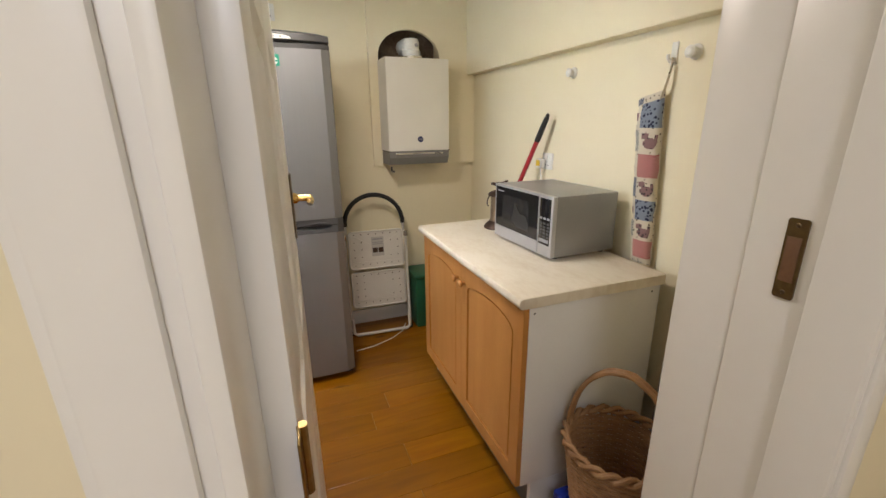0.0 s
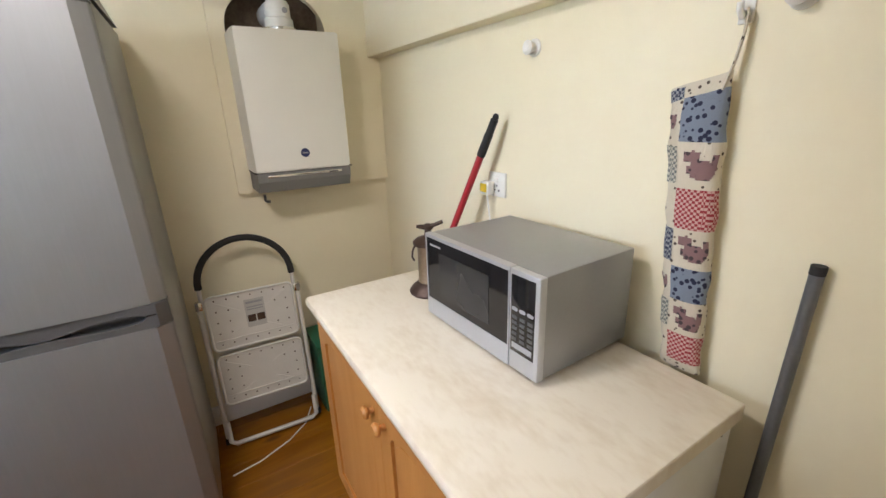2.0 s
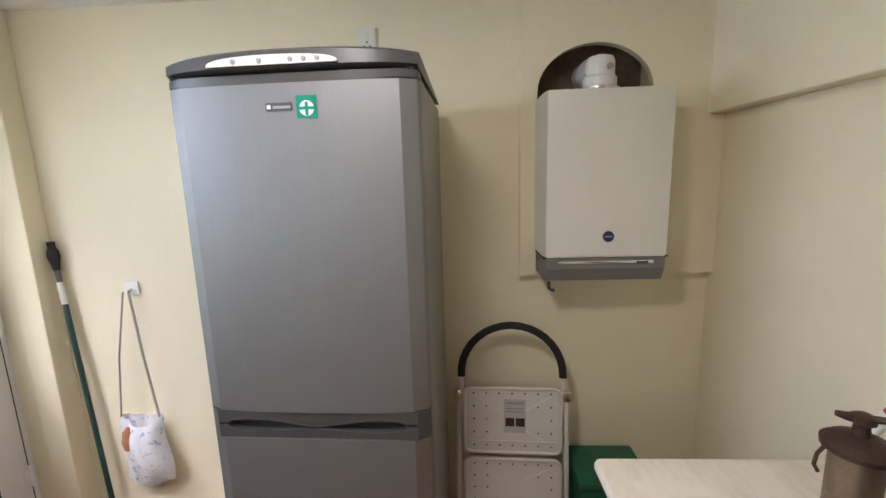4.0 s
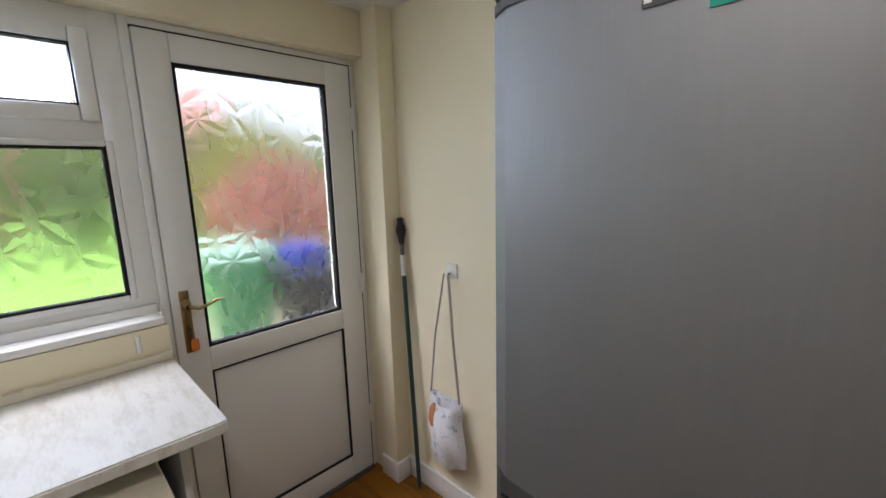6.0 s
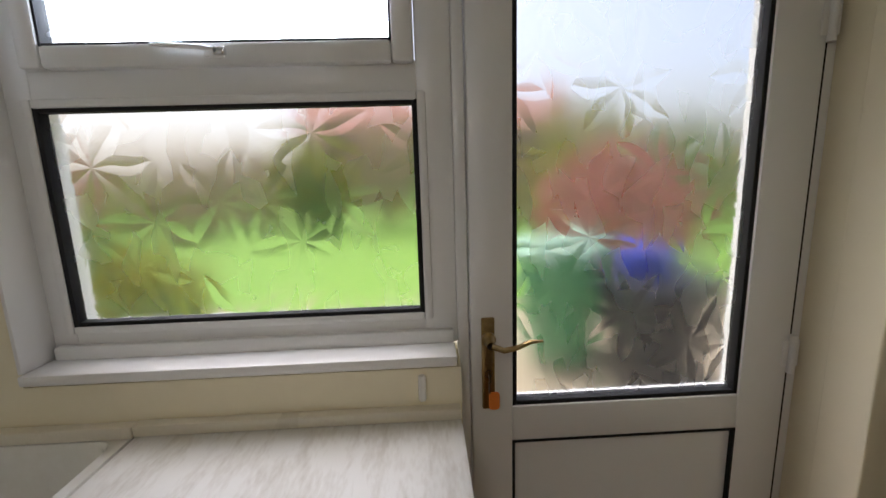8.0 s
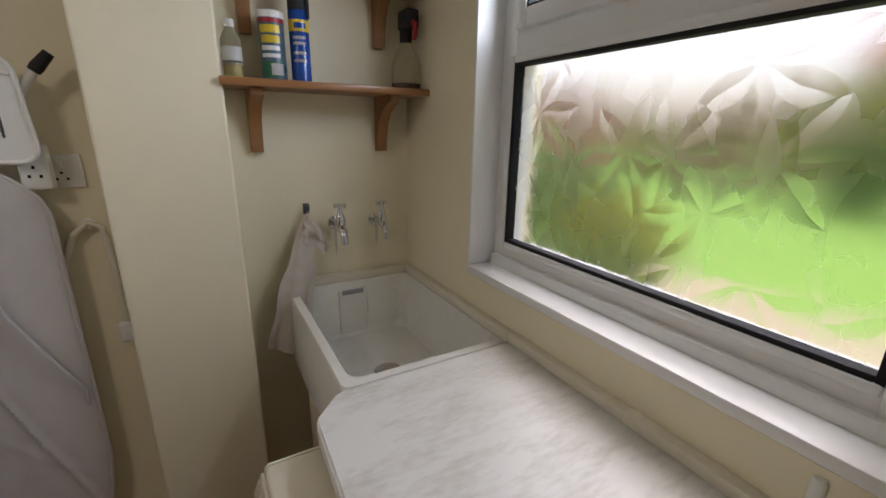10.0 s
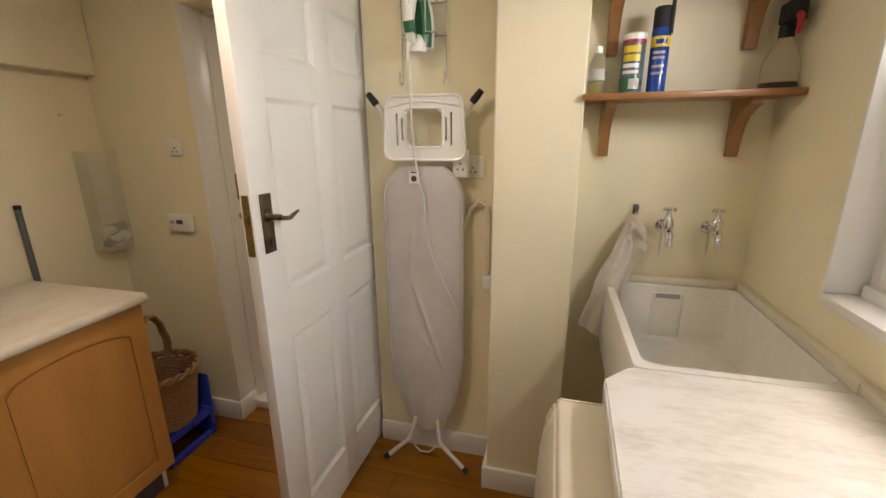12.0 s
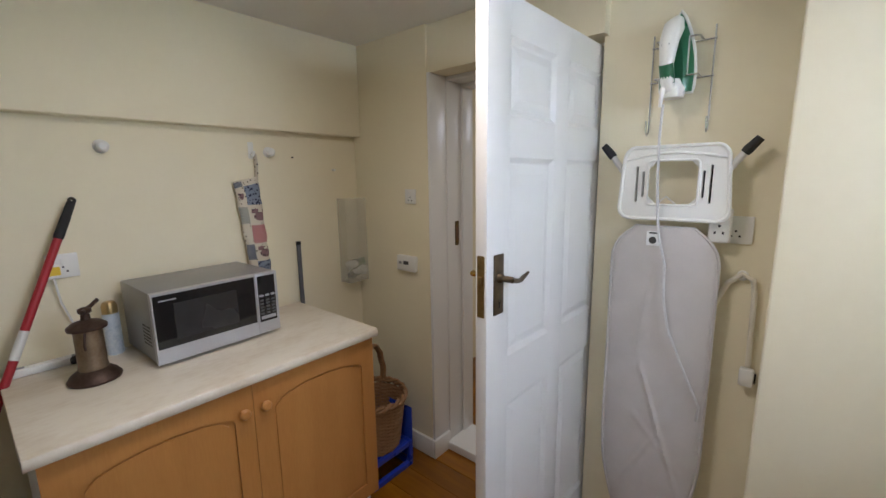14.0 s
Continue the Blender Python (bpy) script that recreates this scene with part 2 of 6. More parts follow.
FOAM = mat("black_foam", (0.012, 0.012, 0.012), (0.02, 0.02, 0.02), rough=0.75, fine=300, bump=0.2)
NAVY = mat("navy_enamel", (0.02, 0.03, 0.12), rough=0.3)
GREEN = mat("green_plastic", (0.02, 0.16, 0.07), (0.015, 0.12, 0.05), rough=0.3)
STICKG = mat("green_sticker", (0.0, 0.28, 0.18), (0.0, 0.25, 0.16), rough=0.4, bump=0)
WHITE = mat("white_print", (0.8, 0.8, 0.78), (0.76, 0.76, 0.74), rough=0.5, bump=0)
GREYINK = mat("grey_print", (0.35, 0.35, 0.36), rough=0.5, bump=0)
YELLOW = mat("yellow_print", (0.75, 0.55, 0.03), (0.7, 0.5, 0.02), rough=0.4, bump=0)
BLUEC = mat("blue_print", (0.01, 0.07, 0.33), (0.01, 0.05, 0.25), rough=0.25, bump=0)
GOLD = mat("gold_cap", (0.55, 0.40, 0.18), rough=0.3, metal=0.9, bump=0)
WIRE = mat("wire", (0.62, 0.62, 0.62), rough=0.25, metal=1.0, bump=0)
ROPE = mat("braided_flex", (0.74, 0.72, 0.68), (0.5, 0.5, 0.5), rough=0.8, scale=300, fine=600, bump=0.4)
AGED = mat("aged_tinned_brass", (0.34, 0.27, 0.19), (0.22, 0.15, 0.09), rough=0.42, metal=0.8, scale=25, bump=0.08)
RUST = mat("brown_iron", (0.10, 0.065, 0.05), (0.06, 0.035, 0.025), rough=0.5, metal=0.6, scale=30, bump=0.1)
CLEAR = bpy.data.materials.new("clear_plastic")
CLEAR.use_nodes = True
_p = CLEAR.node_tree.nodes["Principled BSDF"]
_p.inputs["Transmission Weight"].default_value, _p.inputs["Roughness"].default_value, _p.inputs["IOR"].default_value = 0.95, 0.12, 1.2
_p.inputs["Base Color"].default_value = (0.9, 0.9, 0.84, 1)


THIN = bpy.data.materials.new("thin_clear_plastic")
THIN.use_nodes = True
_p = THIN.node_tree.nodes["Principled BSDF"]
_p.inputs["Base Color"].default_value, _p.inputs["Roughness"].default_value, _p.inputs["Alpha"].default_value = (0.78, 0.77, 0.66, 1), 0.12, 0.30


def glass_leaf(name, pattern=True):
    """Obscure glass: leaf-like facets, each tilted its own way, over an etched ground."""
    m = bpy.data.materials.new(name)
    m.use_nodes = True
    nt = m.node_tree
    p = nt.nodes["Principled BSDF"]
    p.inputs["Transmission Weight"].default_value, p.inputs["IOR"].default_value = 1.0, 1.3
    p.inputs["Base Color"].default_value = (0.98, 0.99, 0.98, 1)
    p.inputs["Roughness"].default_value = 0.24 if pattern else 0.17
    if not pattern:
        return m
    co = nt.nodes.new("ShaderNodeTexCoord")
    warp = nt.nodes.new("ShaderNodeTexNoise")
    warp.inputs["Scale"].default_value = 4
    add = nt.nodes.new("ShaderNodeVectorMath")
    add.operation = "MULTIPLY_ADD"
    add.inputs[1].default_value = (0.0, 0.16, 0.16)
    nt.links.new(co.outputs["Object"], warp.inputs["Vector"])
    nt.links.new(warp.outputs["Color"], add.inputs[0])
    nt.links.new(co.outputs["Object"], add.inputs[2])
    tilts = []
    for turn, stretch in ((35, (1, 2.2, 0.9)),):
        mp = nt.nodes.new("ShaderNodeMapping")
        mp.inputs["Rotation"].default_value = (radians(turn), 0, 0)
        mp.inputs["Scale"].default_value = stretch
        nt.links.new(add.outputs[0], mp.inputs["Vector"])
        v = nt.nodes.new("ShaderNodeTexVoronoi")
        v.inputs["Scale"].default_value = 12
        nt.links.new(mp.outputs["Vector"], v.inputs["Vector"])
        tilt = nt.nodes.new("ShaderNodeVectorMath")
        tilt.operation = "MULTIPLY_ADD"
        tilt.inputs[1].default_value, tilt.inputs[2].default_value = (0, 0.05, 0.05), (0, -0.025, -0.025)
        nt.links.new(v.outputs["Color"], tilt.inputs[0])
        tilts.append((tilt, v))
    # palmate leaves: seven folded petals round each cell's centre
    def calc(op, a, b=0.0, c=0.0):
        nd = nt.nodes.new("ShaderNodeMath")
        nd.operation = op
        for i, val in enumerate((a, b, c)):
            if isinstance(val, (int, float)):
                nd.inputs[i].default_value = val
            else:
                nt.links.new(val, nd.inputs[i])
        return nd.outputs[0]

    sep = nt.nodes.new("ShaderNodeSeparateXYZ")
    sway = nt.nodes.new("ShaderNodeTexNoise")
    sway.inputs["Scale"].default_value = 7
    bent = nt.nodes.new("ShaderNodeVectorMath")
    bent.operation = "MULTIPLY_ADD"
    bent.inputs[1].default_value = (0.0, 0.05, 0.05)
    nt.links.new(co.outputs["Object"], sway.inputs["Vector"])
    nt.links.new(sway.outputs["Color"], bent.inputs[0])
    nt.links.new(co.outputs["Object"], bent.inputs[2])
    nt.links.new(bent.outputs[0], sep.inputs[0])
    flat = nt.nodes.new("ShaderNodeCombineXYZ")
    nt.links.new(sep.outputs["Y"], flat.inputs["X"])
    nt.links.new(sep.outputs["Z"], flat.inputs["Y"])
    cell = nt.nodes.new("ShaderNodeTexVoronoi")
    cell.voronoi_dimensions = "2D"
    cell.inputs["Scale"].default_value = 5.6
    nt.links.new(flat.outputs[0], cell.inputs["Vector"])
    away = nt.nodes.new("ShaderNodeVectorMath")
    away.operation = "SUBTRACT"
    nt.links.new(flat.outputs[0], away.inputs[0])
    nt.links.new(cell.outputs["Position"], away.inputs[1])
    ax_ = nt.nodes.new("ShaderNodeSeparateXYZ")
    nt.links.new(away.outputs[0], ax_.inputs[0])
    rnd = nt.nodes.new("ShaderNodeSeparateColor")
    nt.links.new(cell.outputs["Color"], rnd.inputs[0])
    ang = calc("ARCTAN2", ax_.outputs["Y"], ax_.outputs["X"])
    saw = calc("SUBTRACT", calc("FRACT", calc("MULTIPLY_ADD", ang, 7 / (2 * math.pi), calc("ADD", rnd.outputs[0], 4.0))), 0.5)
    dist = calc("SQRT", calc("ADD", calc("MULTIPLY", ax_.outputs["X"], ax_.outputs["X"]), calc("MULTIPLY", ax_.outputs["Y"], ax_.outputs["Y"])))
    reach = calc("MULTIPLY_ADD", calc("ABSOLUTE", saw), -0.15, 0.128)
    inside = calc("LESS_THAN", dist, reach)
    fold = calc("MULTIPLY", calc("MULTIPLY", calc("ADD", calc("SIGN", saw), calc("MULTIPLY", saw, -0.8)), 0.09), inside)
    lean = nt.nodes.new("ShaderNodeCombineXYZ")
    nt.links.new(calc("MULTIPLY", calc("SINE", ang), calc("MULTIPLY", fold, -1.0)), lean.inputs["Y"])
    nt.links.new(calc("MULTIPLY", calc("COSINE", ang), fold), lean.inputs["Z"])
    tilts.append((lean, None))
    geo = nt.nodes.new("ShaderNodeNewGeometry")
    last = geo.outputs["Normal"]
    for tilt, v in tilts:
        s = nt.nodes.new("ShaderNodeVectorMath")
        nt.links.new(last, s.inputs[0])
        nt.links.new(tilt.outputs[0], s.inputs[1])
        last = s.outputs[0]
    n = nt.nodes.new("ShaderNodeVectorMath")
    n.operation = "NORMALIZE"
    nt.links.new(last, n.inputs[0])
    nt.links.new(n.outputs[0], p.inputs["Normal"])
    r = nt.nodes.new("ShaderNodeMapRange")
    r.inputs["To Min"].default_value, r.inputs["To Max"].default_value = 0.22, 0.34
    nt.links.new(tilts[0][1].outputs["Color"], r.inputs["Value"])
    nt.links.new(calc("MULTIPLY", r.outputs["Result"], calc("MULTIPLY_ADD", inside, -0.08, 1.0)), p.inputs["Roughness"])
    return m


ETCHED = glass_leaf("etched_glass", False)
BLUECLEAR = mat("blue_translucent_plastic", (0.03, 0.08, 0.50), (0.02, 0.06, 0.42), rough=0.25)
GREENBIN = mat("green_bin", (0.01, 0.12, 0.06), (0.012, 0.10, 0.05), rough=0.4)
FLOORDARK = mat("dark_subfloor", (0.06, 0.03, 0.015), rough=0.8)


def board_material():
    """Varnished pine: long grain, knots, and a tone of its own for each board."""
    m = bpy.data.materials.new("varnished_floorboard")
    m.use_nodes = True
    nt = m.node_tree
    p = nt.nodes["Principled BSDF"]
    co = nt.nodes.new("ShaderNodeTexCoord")
    info = nt.nodes.new("ShaderNodeObjectInfo")
    off = nt.nodes.new("ShaderNodeVectorMath")
    off.operation = "MULTIPLY_ADD"
    off.inputs[1].default_value = (17.0, 9.0, 5.0)
    nt.links.new(info.outputs["Random"], off.inputs[0])
    nt.links.new(co.outputs["Object"], off.inputs[2])
    mp = nt.nodes.new("ShaderNodeMapping")
    mp.inputs["Scale"].default_value = (1.0, 9.0, 9.0)
    nt.links.new(off.outputs[0], mp.inputs["Vector"])
    g = nt.nodes.new("ShaderNodeTexNoise")
    g.inputs["Scale"].default_value, g.inputs["Detail"].default_value, g.inputs["Distortion"].default_value = 2.6, 6, 0.8
    nt.links.new(mp.outputs["Vector"], g.inputs["Vector"])
    base = ramp_pair(nt, g.outputs["Fac"], (0.48, 0.205, 0.038), (0.36, 0.135, 0.022), 0.35, 0.7)
    mpk = nt.nodes.new("ShaderNodeMapping")
    mpk.inputs["Scale"].default_value = (2.6, 6.5, 1.0)
    nt.links.new(off.outputs[0], mpk.inputs["Vector"])
    k = nt.nodes.new("ShaderNodeTexVoronoi")
    k.inputs["Scale"].default_value = 1.0
    nt.links.new(mpk.outputs["Vector"], k.inputs["Vector"])
    knot = ramp_pair(nt, k.outputs["Distance"], (1, 1, 1), (0, 0, 0), 0.06, 0.15)
    mx = nt.nodes.new("ShaderNodeMixRGB")
    mx.inputs["Color2"].default_value = (0.13, 0.045, 0.012, 1)
    nt.links.new(knot, mx.inputs["Fac"])
    nt.links.new(base, mx.inputs["Color1"])
    hs = nt.nodes.new("ShaderNodeHueSaturation")
    vr = nt.nodes.new("ShaderNodeMapRange")
    vr.inputs["To Min"].default_value, vr.inputs["To Max"].default_value = 0.46, 0.68
    hs.inputs["Saturation"].default_value = 1.12
    nt.links.new(info.outputs["Random"], vr.inputs["Value"])
    nt.links.new(vr.outputs["Result"], hs.inputs["Value"])
    nt.links.new(mx.outputs["Color"], hs.inputs["Color"])
    nt.links.new(hs.outputs["Color"], p.inputs["Base Color"])
    p.inputs["Roughness"].default_value = 0.32
    p.inputs["Coat Weight"].default_value = 0.12
    bp = nt.nodes.new("ShaderNodeBump")
    bp.inputs["Strength"].default_value, bp.inputs["Distance"].default_value = 0.06, 0.01
    nt.links.new(g.outputs["Fac"], bp.inputs["Height"])
    nt.links.new(bp.outputs["Normal"], p.inputs["Normal"])
    return m


BOARD = board_material()
# ---- the room: structure ----
XR, XL, YB, H = 1.735, -1.096, 3.235, 2.245


def structure(name, bm, material, label, category, smooth=False):
    return tagged(link(name, bm, material, smooth=smooth), label, category, kind="structure")
bm = box(-1.32, 1.035, YB, YB + 0.2, 0, 2.32)
add_box(bm, 1.48, 1.92, YB, YB + 0.2, 0, 2.32)
add_box(bm, 1.035, 1.48, YB, YB + 0.2, 0, 1.2)
add_box(bm, 1.035, 1.48, YB, YB + 0.2, 2.06, 2.32)
structure("wall_back", bm, PLASTER, "cream painted plaster wall behind the boiler and fridge", "wall")
structure("flue_recess", box(1.025, 1.49, YB + 0.11, YB + 0.2, 1.15, 2.1), RECESSBROWN, "rough dark brown back of the recess round the boiler flue", "wall")
bm = box(XR, 1.92, -1.3, YB, 0, 1.765)
add_box(bm, XR, 1.92, -1.3, 0.93, 1.765, 2.32)
structure("wall_right", bm, PLASTER, "cream painted plaster wall beside the cupboard", "wall")
structure("wall_right_upper", box(1.672, 1.92, 0.93, YB, 1.765, 2.32, 0.005), PLASTER, "cream upper wall standing proud as a ledge", "wall")
structure("wall_front_right", box(1.168, XR, 0.62, 0.928, 0, 2.32, 0.004), PLASTER, "cream plaster wall between doorway and corner", "wall")
structure("wall_front_head", box(0.33, 1.168, 0.62, 0.916, 2.03, 2.32), PLASTER, "cream plaster over the inner doorway", "wall")
structure("wall_front_middle", box(-0.21, 0.345, 0.62, 0.87, 0, 2.32), PLASTER, "cream plaster wall behind the ironing board", "wall")
structure("wall_pillar", box(-0.50, -0.21, 0.62, 1.05, 0, 2.32, 0.006), PLASTER, "cream plastered pillar beside the sink", "wall")
structure("wall_front_left", box(-1.32, -0.50, 0.62, 0.89, 0, 2.32), PLASTER, "cream plaster wall behind the sink taps", "wall")
bm = box(-1.32, XL, 0.89, 1.33, 0, 2.32)
add_box(bm, -1.32, XL, 1.33, 2.285, 0, 1.06)
add_box(bm, -1.32, XL, 1.33, 3.15, 2.06, 2.32)
add_box(bm, -1.32, XL, 3.15, YB, 0, 2.32)
structure("wall_left", bm, PLASTER, "cream plaster outer wall round window and back door", "wall")
structure("pipe_boxing", box(XL, -0.985, 3.145, YB, 0, 2.32, 0.004), PLASTER, "cream boxed-in corner beside the back door", "wall")
structure("ceiling", box(-1.32, 1.92, -1.4, 3.45, H, H + 0.12), CEIL, "plain off-white painted ceiling", "ceiling")
# the hall from which one enters
structure("wall_hall_left", box(-0.45, -0.30, -1.3, 0.62, 0, 2.32), PLASTER, "plain cream hall wall", "wall")
structure("wall_hall_back", box(-0.45, 1.92, -1.45, -1.3, 0, 2.32), PLASTER, "plain cream hall wall", "wall")


def skirting(name, x0, x1, y0, y1):
    bm = box(x0, x1, y0, y1, -0.005, 0.105, 0.006)
    return structure(name, bm, GLOSS, "cream-white painted timber skirting board", "skirting", True)


skirting("baseboard_front_right", 1.152, XR, 0.928, 0.946)
skirting("baseboard_reveal", 1.134, 1.152, 0.81, 0.946)
skirting("baseboard_front_middle", -0.21, 0.345, 0.870, 0.888)
skirting("baseboard_pillar_side", -0.21, -0.192, 0.888, 1.05)
skirting("baseboard_pillar", -0.50, -0.192, 1.05, 1.068)
skirting("baseboard_boxing", -1.096, -0.985, 3.127, 3.145)
skirting("baseboard_boxing_side", -0.985, -0.967, 3.127, 3.217)
skirting("baseboard_back", -0.985, 1.735, 3.217, 3.235)

# ---- back door and window ----
PANE = glass_leaf("patterned_obscure_glass")


def ring(bm, y0, y1, z0, z1, w, x0, x1, bevel=0.004):
    """Four members of a frame in a wall that runs along y."""
    add_box(bm, x0, x1, y0, y0 + w, z0, z1, bevel)
    add_box(bm, x0, x1, y1 - w, y1, z0, z1, bevel)
    add_box(bm, x0, x1, y0 + w, y1 - w, z0, z0 + w, bevel)
    add_box(bm, x0, x1, y0 + w, y1 - w, z1 - w, z1, bevel)
    return bm


def pane(parent, y0, y1, z0, z1, x):
    ob = part("pane", box(x - 0.002, x + 0.002, y0, y1, z0, z1), PANE, parent, "obscure glass with a leaf pattern", False)
    ob.data.materials.append(ETCHED)
    for f in ob.data.polygons:
        f.material_index = 0 if f.normal.x > 0.5 else 1
    ob.visible_shadow = False
    return ob


back_door = empty("door_back", shift(0, 0, 0), "white plastic back door with patterned glass, shut", "door", kind="structure")
bm = box(-1.25, -1.172, 2.285, 2.312, 0, 2.06, 0.004)
add_box(bm, -1.25, -1.172, 3.122, 3.15, 0, 2.06, 0.004)
add_box(bm, -1.25, -1.172, 2.312, 3.122, 2.034, 2.06, 0.004)
part("door_frame", bm, UPVC, back_door)
bm = box(-1.24, -1.165, 2.315, 2.418, 0.012, 2.03, 0.006)
add_box(bm, -1.24, -1.165, 2.999, 3.119, 0.012, 2.03, 0.006)
add_box(bm, -1.238, -1.166, 2.417, 3.0, 1.937, 2.03, 0.005)
add_box(bm, -1.238, -1.166, 2.417, 3.0, 0.816, 0.912, 0.005)
add_box(bm, -1.238, -1.166, 2.417, 3.0, 0.012, 0.13, 0.005)
leaf = part("door_leaf", bm, UPVC, back_door)
part("gasket", ring(bmesh.new(), 2.416, 3.001, 0.910, 1.939, 0.013, -1.206, -1.172, 0.002), BLACK, leaf, "black rubber glazing gasket")
pane(leaf, 2.42, 2.995, 0.915, 1.934, -1.195)
part("gasket", ring(bmesh.new(), 2.416, 3.001, 0.128, 0.818, 0.007, -1.205, -1.1655, 0.001), BLACK, leaf, "black rubber panel gasket")
part("panel", box(-1.22, -1.178, 2.42, 2.997, 0.132, 0.814, 0.003), UPVC, leaf)
# Black strips put the shade of the leaf-to-frame gap into colour.
part("gap_darkening", box(-1.20, -1.1685, 3.1185, 3.1235, 0.012, 2.033), BLACK, back_door, "black strip darkening the gap round the door leaf")
part("gap_darkening", box(-1.20, -1.1685, 2.312, 3.122, 2.0295, 2.0345), BLACK, back_door, "black strip darkening the gap round the door leaf")
part("sill", box(-1.27, -1.150, 2.312, 3.122, -0.012, 0.014, 0.004), GREYP, back_door, "grey weathered metal door sill")
for z in (1.80, 1.02, 0.32):
    bm = tube([(-1.158, 3.121, z - 0.05), (-1.158, 3.121, z + 0.05)], 0.009, 12)
    add_box(bm, -1.168, -1.161, 3.10, 3.142, z - 0.035, z + 0.035, 0.002)
    part("hinge", bm, UPVC, back_door, "white door hinge")
handle = part("handle_plate", box(-1.166, -1.155, 2.340, 2.372, 0.915, 1.150, 0.004), BRASS, back_door, "worn brass handle plate")
bm = lathe([(0.017, 0), (0.017, 0.012), (0.011, 0.02), (0.010, 0.05)], 16, shift(-1.156, 2.356, 1.10) @ pose(0, 0, 0, 0, 90, 0))
add_tube(bm, [(-1.107, 2.356, 1.100), (-1.103, 2.385, 1.090), (-1.102, 2.415, 1.096), (-1.104, 2.445, 1.108), (-1.108, 2.475, 1.107)], [0.010, 0.0095, 0.008, 0.0075, 0.004], 10, flat=0.7)
part("lever", bm, BRASS, handle, "curved brass lever handle")
bm = lathe([(0.009, 0), (0.009, 0.006)], 14, shift(-1.156, 2.356, 1.01) @ pose(0, 0, 0, 0, 90, 0))
add_box(bm, -1.152, -1.126, 2.354, 2.358, 1.0, 1.014)
add_prism(bm, rounded(0.022, 0.03, 0.008), 0.003, shift(-1.135, 2.356, 0.985) @ UP_Y)
part("key", bm, BRONZE, handle, "dark key in the lock")
part("key_tag", prism(rounded(0.026, 0.045, 0.008), 0.004, shift(-1.138, 2.366, 0.948) @ UP_X, 0.001), mat("orange_plastic", (0.75, 0.22, 0.04), rough=0.4), handle, "small orange key tag")

window = empty("window_main", shift(0, 0, 0), "white plastic window with patterned obscure glass", "window", kind="structure")
bm = box(-1.25, -1.18, 1.33, 1.392, 1.085, 2.06, 0.004)
add_box(bm, -1.25, -1.18, 2.207, 2.285, 1.085, 2.06, 0.004)
add_box(bm, -1.249, -1.181, 1.39, 2.21, 1.085, 1.162, 0.004)
add_box(bm, -1.249, -1.181, 1.39, 2.21, 1.657, 1.735, 0.004)
add_box(bm, -1.249, -1.181, 1.39, 2.21, 1.99, 2.06, 0.004)
add_box(bm, -1.185, -1.163, 1.345, 2.275, 1.086, 1.122, 0.005)
part("window_frame", bm, UPVC, window)
part("glazing_bead", ring(bmesh.new(), 1.372, 2.227, 1.147, 1.672, 0.020, -1.19, -1.172, 0.006), UPVC, window)
part("gasket", ring(bmesh.new(), 1.391, 2.208, 1.164, 1.656, 0.012, -1.205, -1.176, 0.002), BLACK, window, "black rubber glazing gasket")
pane(window, 1.395, 2.204, 1.167, 1.652, -1.2)
sash = part("sash", ring(bmesh.new(), 1.392, 2.205, 1.728, 1.998, 0.047, -1.225, -1.160, 0.009), UPVC, window, "white top-hung window sash")
part("gasket", ring(bmesh.new(), 1.437, 2.160, 1.773, 1.953, 0.006, -1.2, -1.166, 0.001), BLACK, sash, "black rubber glazing gasket")
pane(sash, 1.44, 2.157, 1.776, 1.950, -1.19)
bm = box(-1.160, -1.150, 1.775, 1.815, 1.742, 1.764, 0.003)
add_tube(bm, [(-1.140, 1.80, 1.754), (-1.132, 1.77, 1.757), (-1.130, 1.72, 1.760), (-1.136, 1.68, 1.763)], [0.008, 0.008, 0.007, 0.005], 10, flat=0.6)
add_tube(bm, [(-1.155, 1.80, 1.754), (-1.138, 1.80, 1.754)], 0.008, 12)
part("window_handle", bm, UPVC, sash, "white casement handle")
part("lock", box(-1.152, -1.138, 1.797, 1.822, 1.744, 1.758, 0.003), CHROME, sash, "small chrome handle lock")
structure("trim_window_reveal", box(-1.181, -1.090, 1.330, 1.339, 1.092, 2.06, 0.002), GLOSS, "white painted lining of the window reveal", "trim", True)
tagged(link("window_sill", box(-1.185, -1.084, 1.331, 2.276, 1.066, 1.091, 0.005), GLOSS), "white gloss painted window sill board", "window sill", kind="structure")
bm = lathe([(0, 0), (0.007, 0.001), (0.009, 0.006), (0.009, 0.056), (0.007, 0.061), (0, 0.062)], 14, shift(-1.090, 2.195, 0.985))
tagged(link("wall_bumper", bm, WHITEP), "small white plastic bumper below the window sill", "bumper")

# ---- inner doorway ----
bm = box(1.146, 1.168, 0.60, 0.80, 0, 2.03, 0.003)
add_box(bm, 0.345, 0.360, 0.60, 0.733, 0, 2.03, 0.003)
add_box(bm, 0.36, 1.146, 0.60, 0.80, 2.01, 2.03, 0.003)
tagged(link("door_lining", bm, GLOSS), "white gloss painted timber door lining", "door frame", kind="structure")
bm = box(1.130, 1.146, 0.60, 0.688, 0, 2.01, 0.003)
add_box(bm, 0.36, 1.130, 0.60, 0.688, 1.994, 2.01, 0.003)
tagged(link("door_stop", bm, GLOSS), "white painted door stop bead", "trim", kind="structure")
bm = bmesh.new()
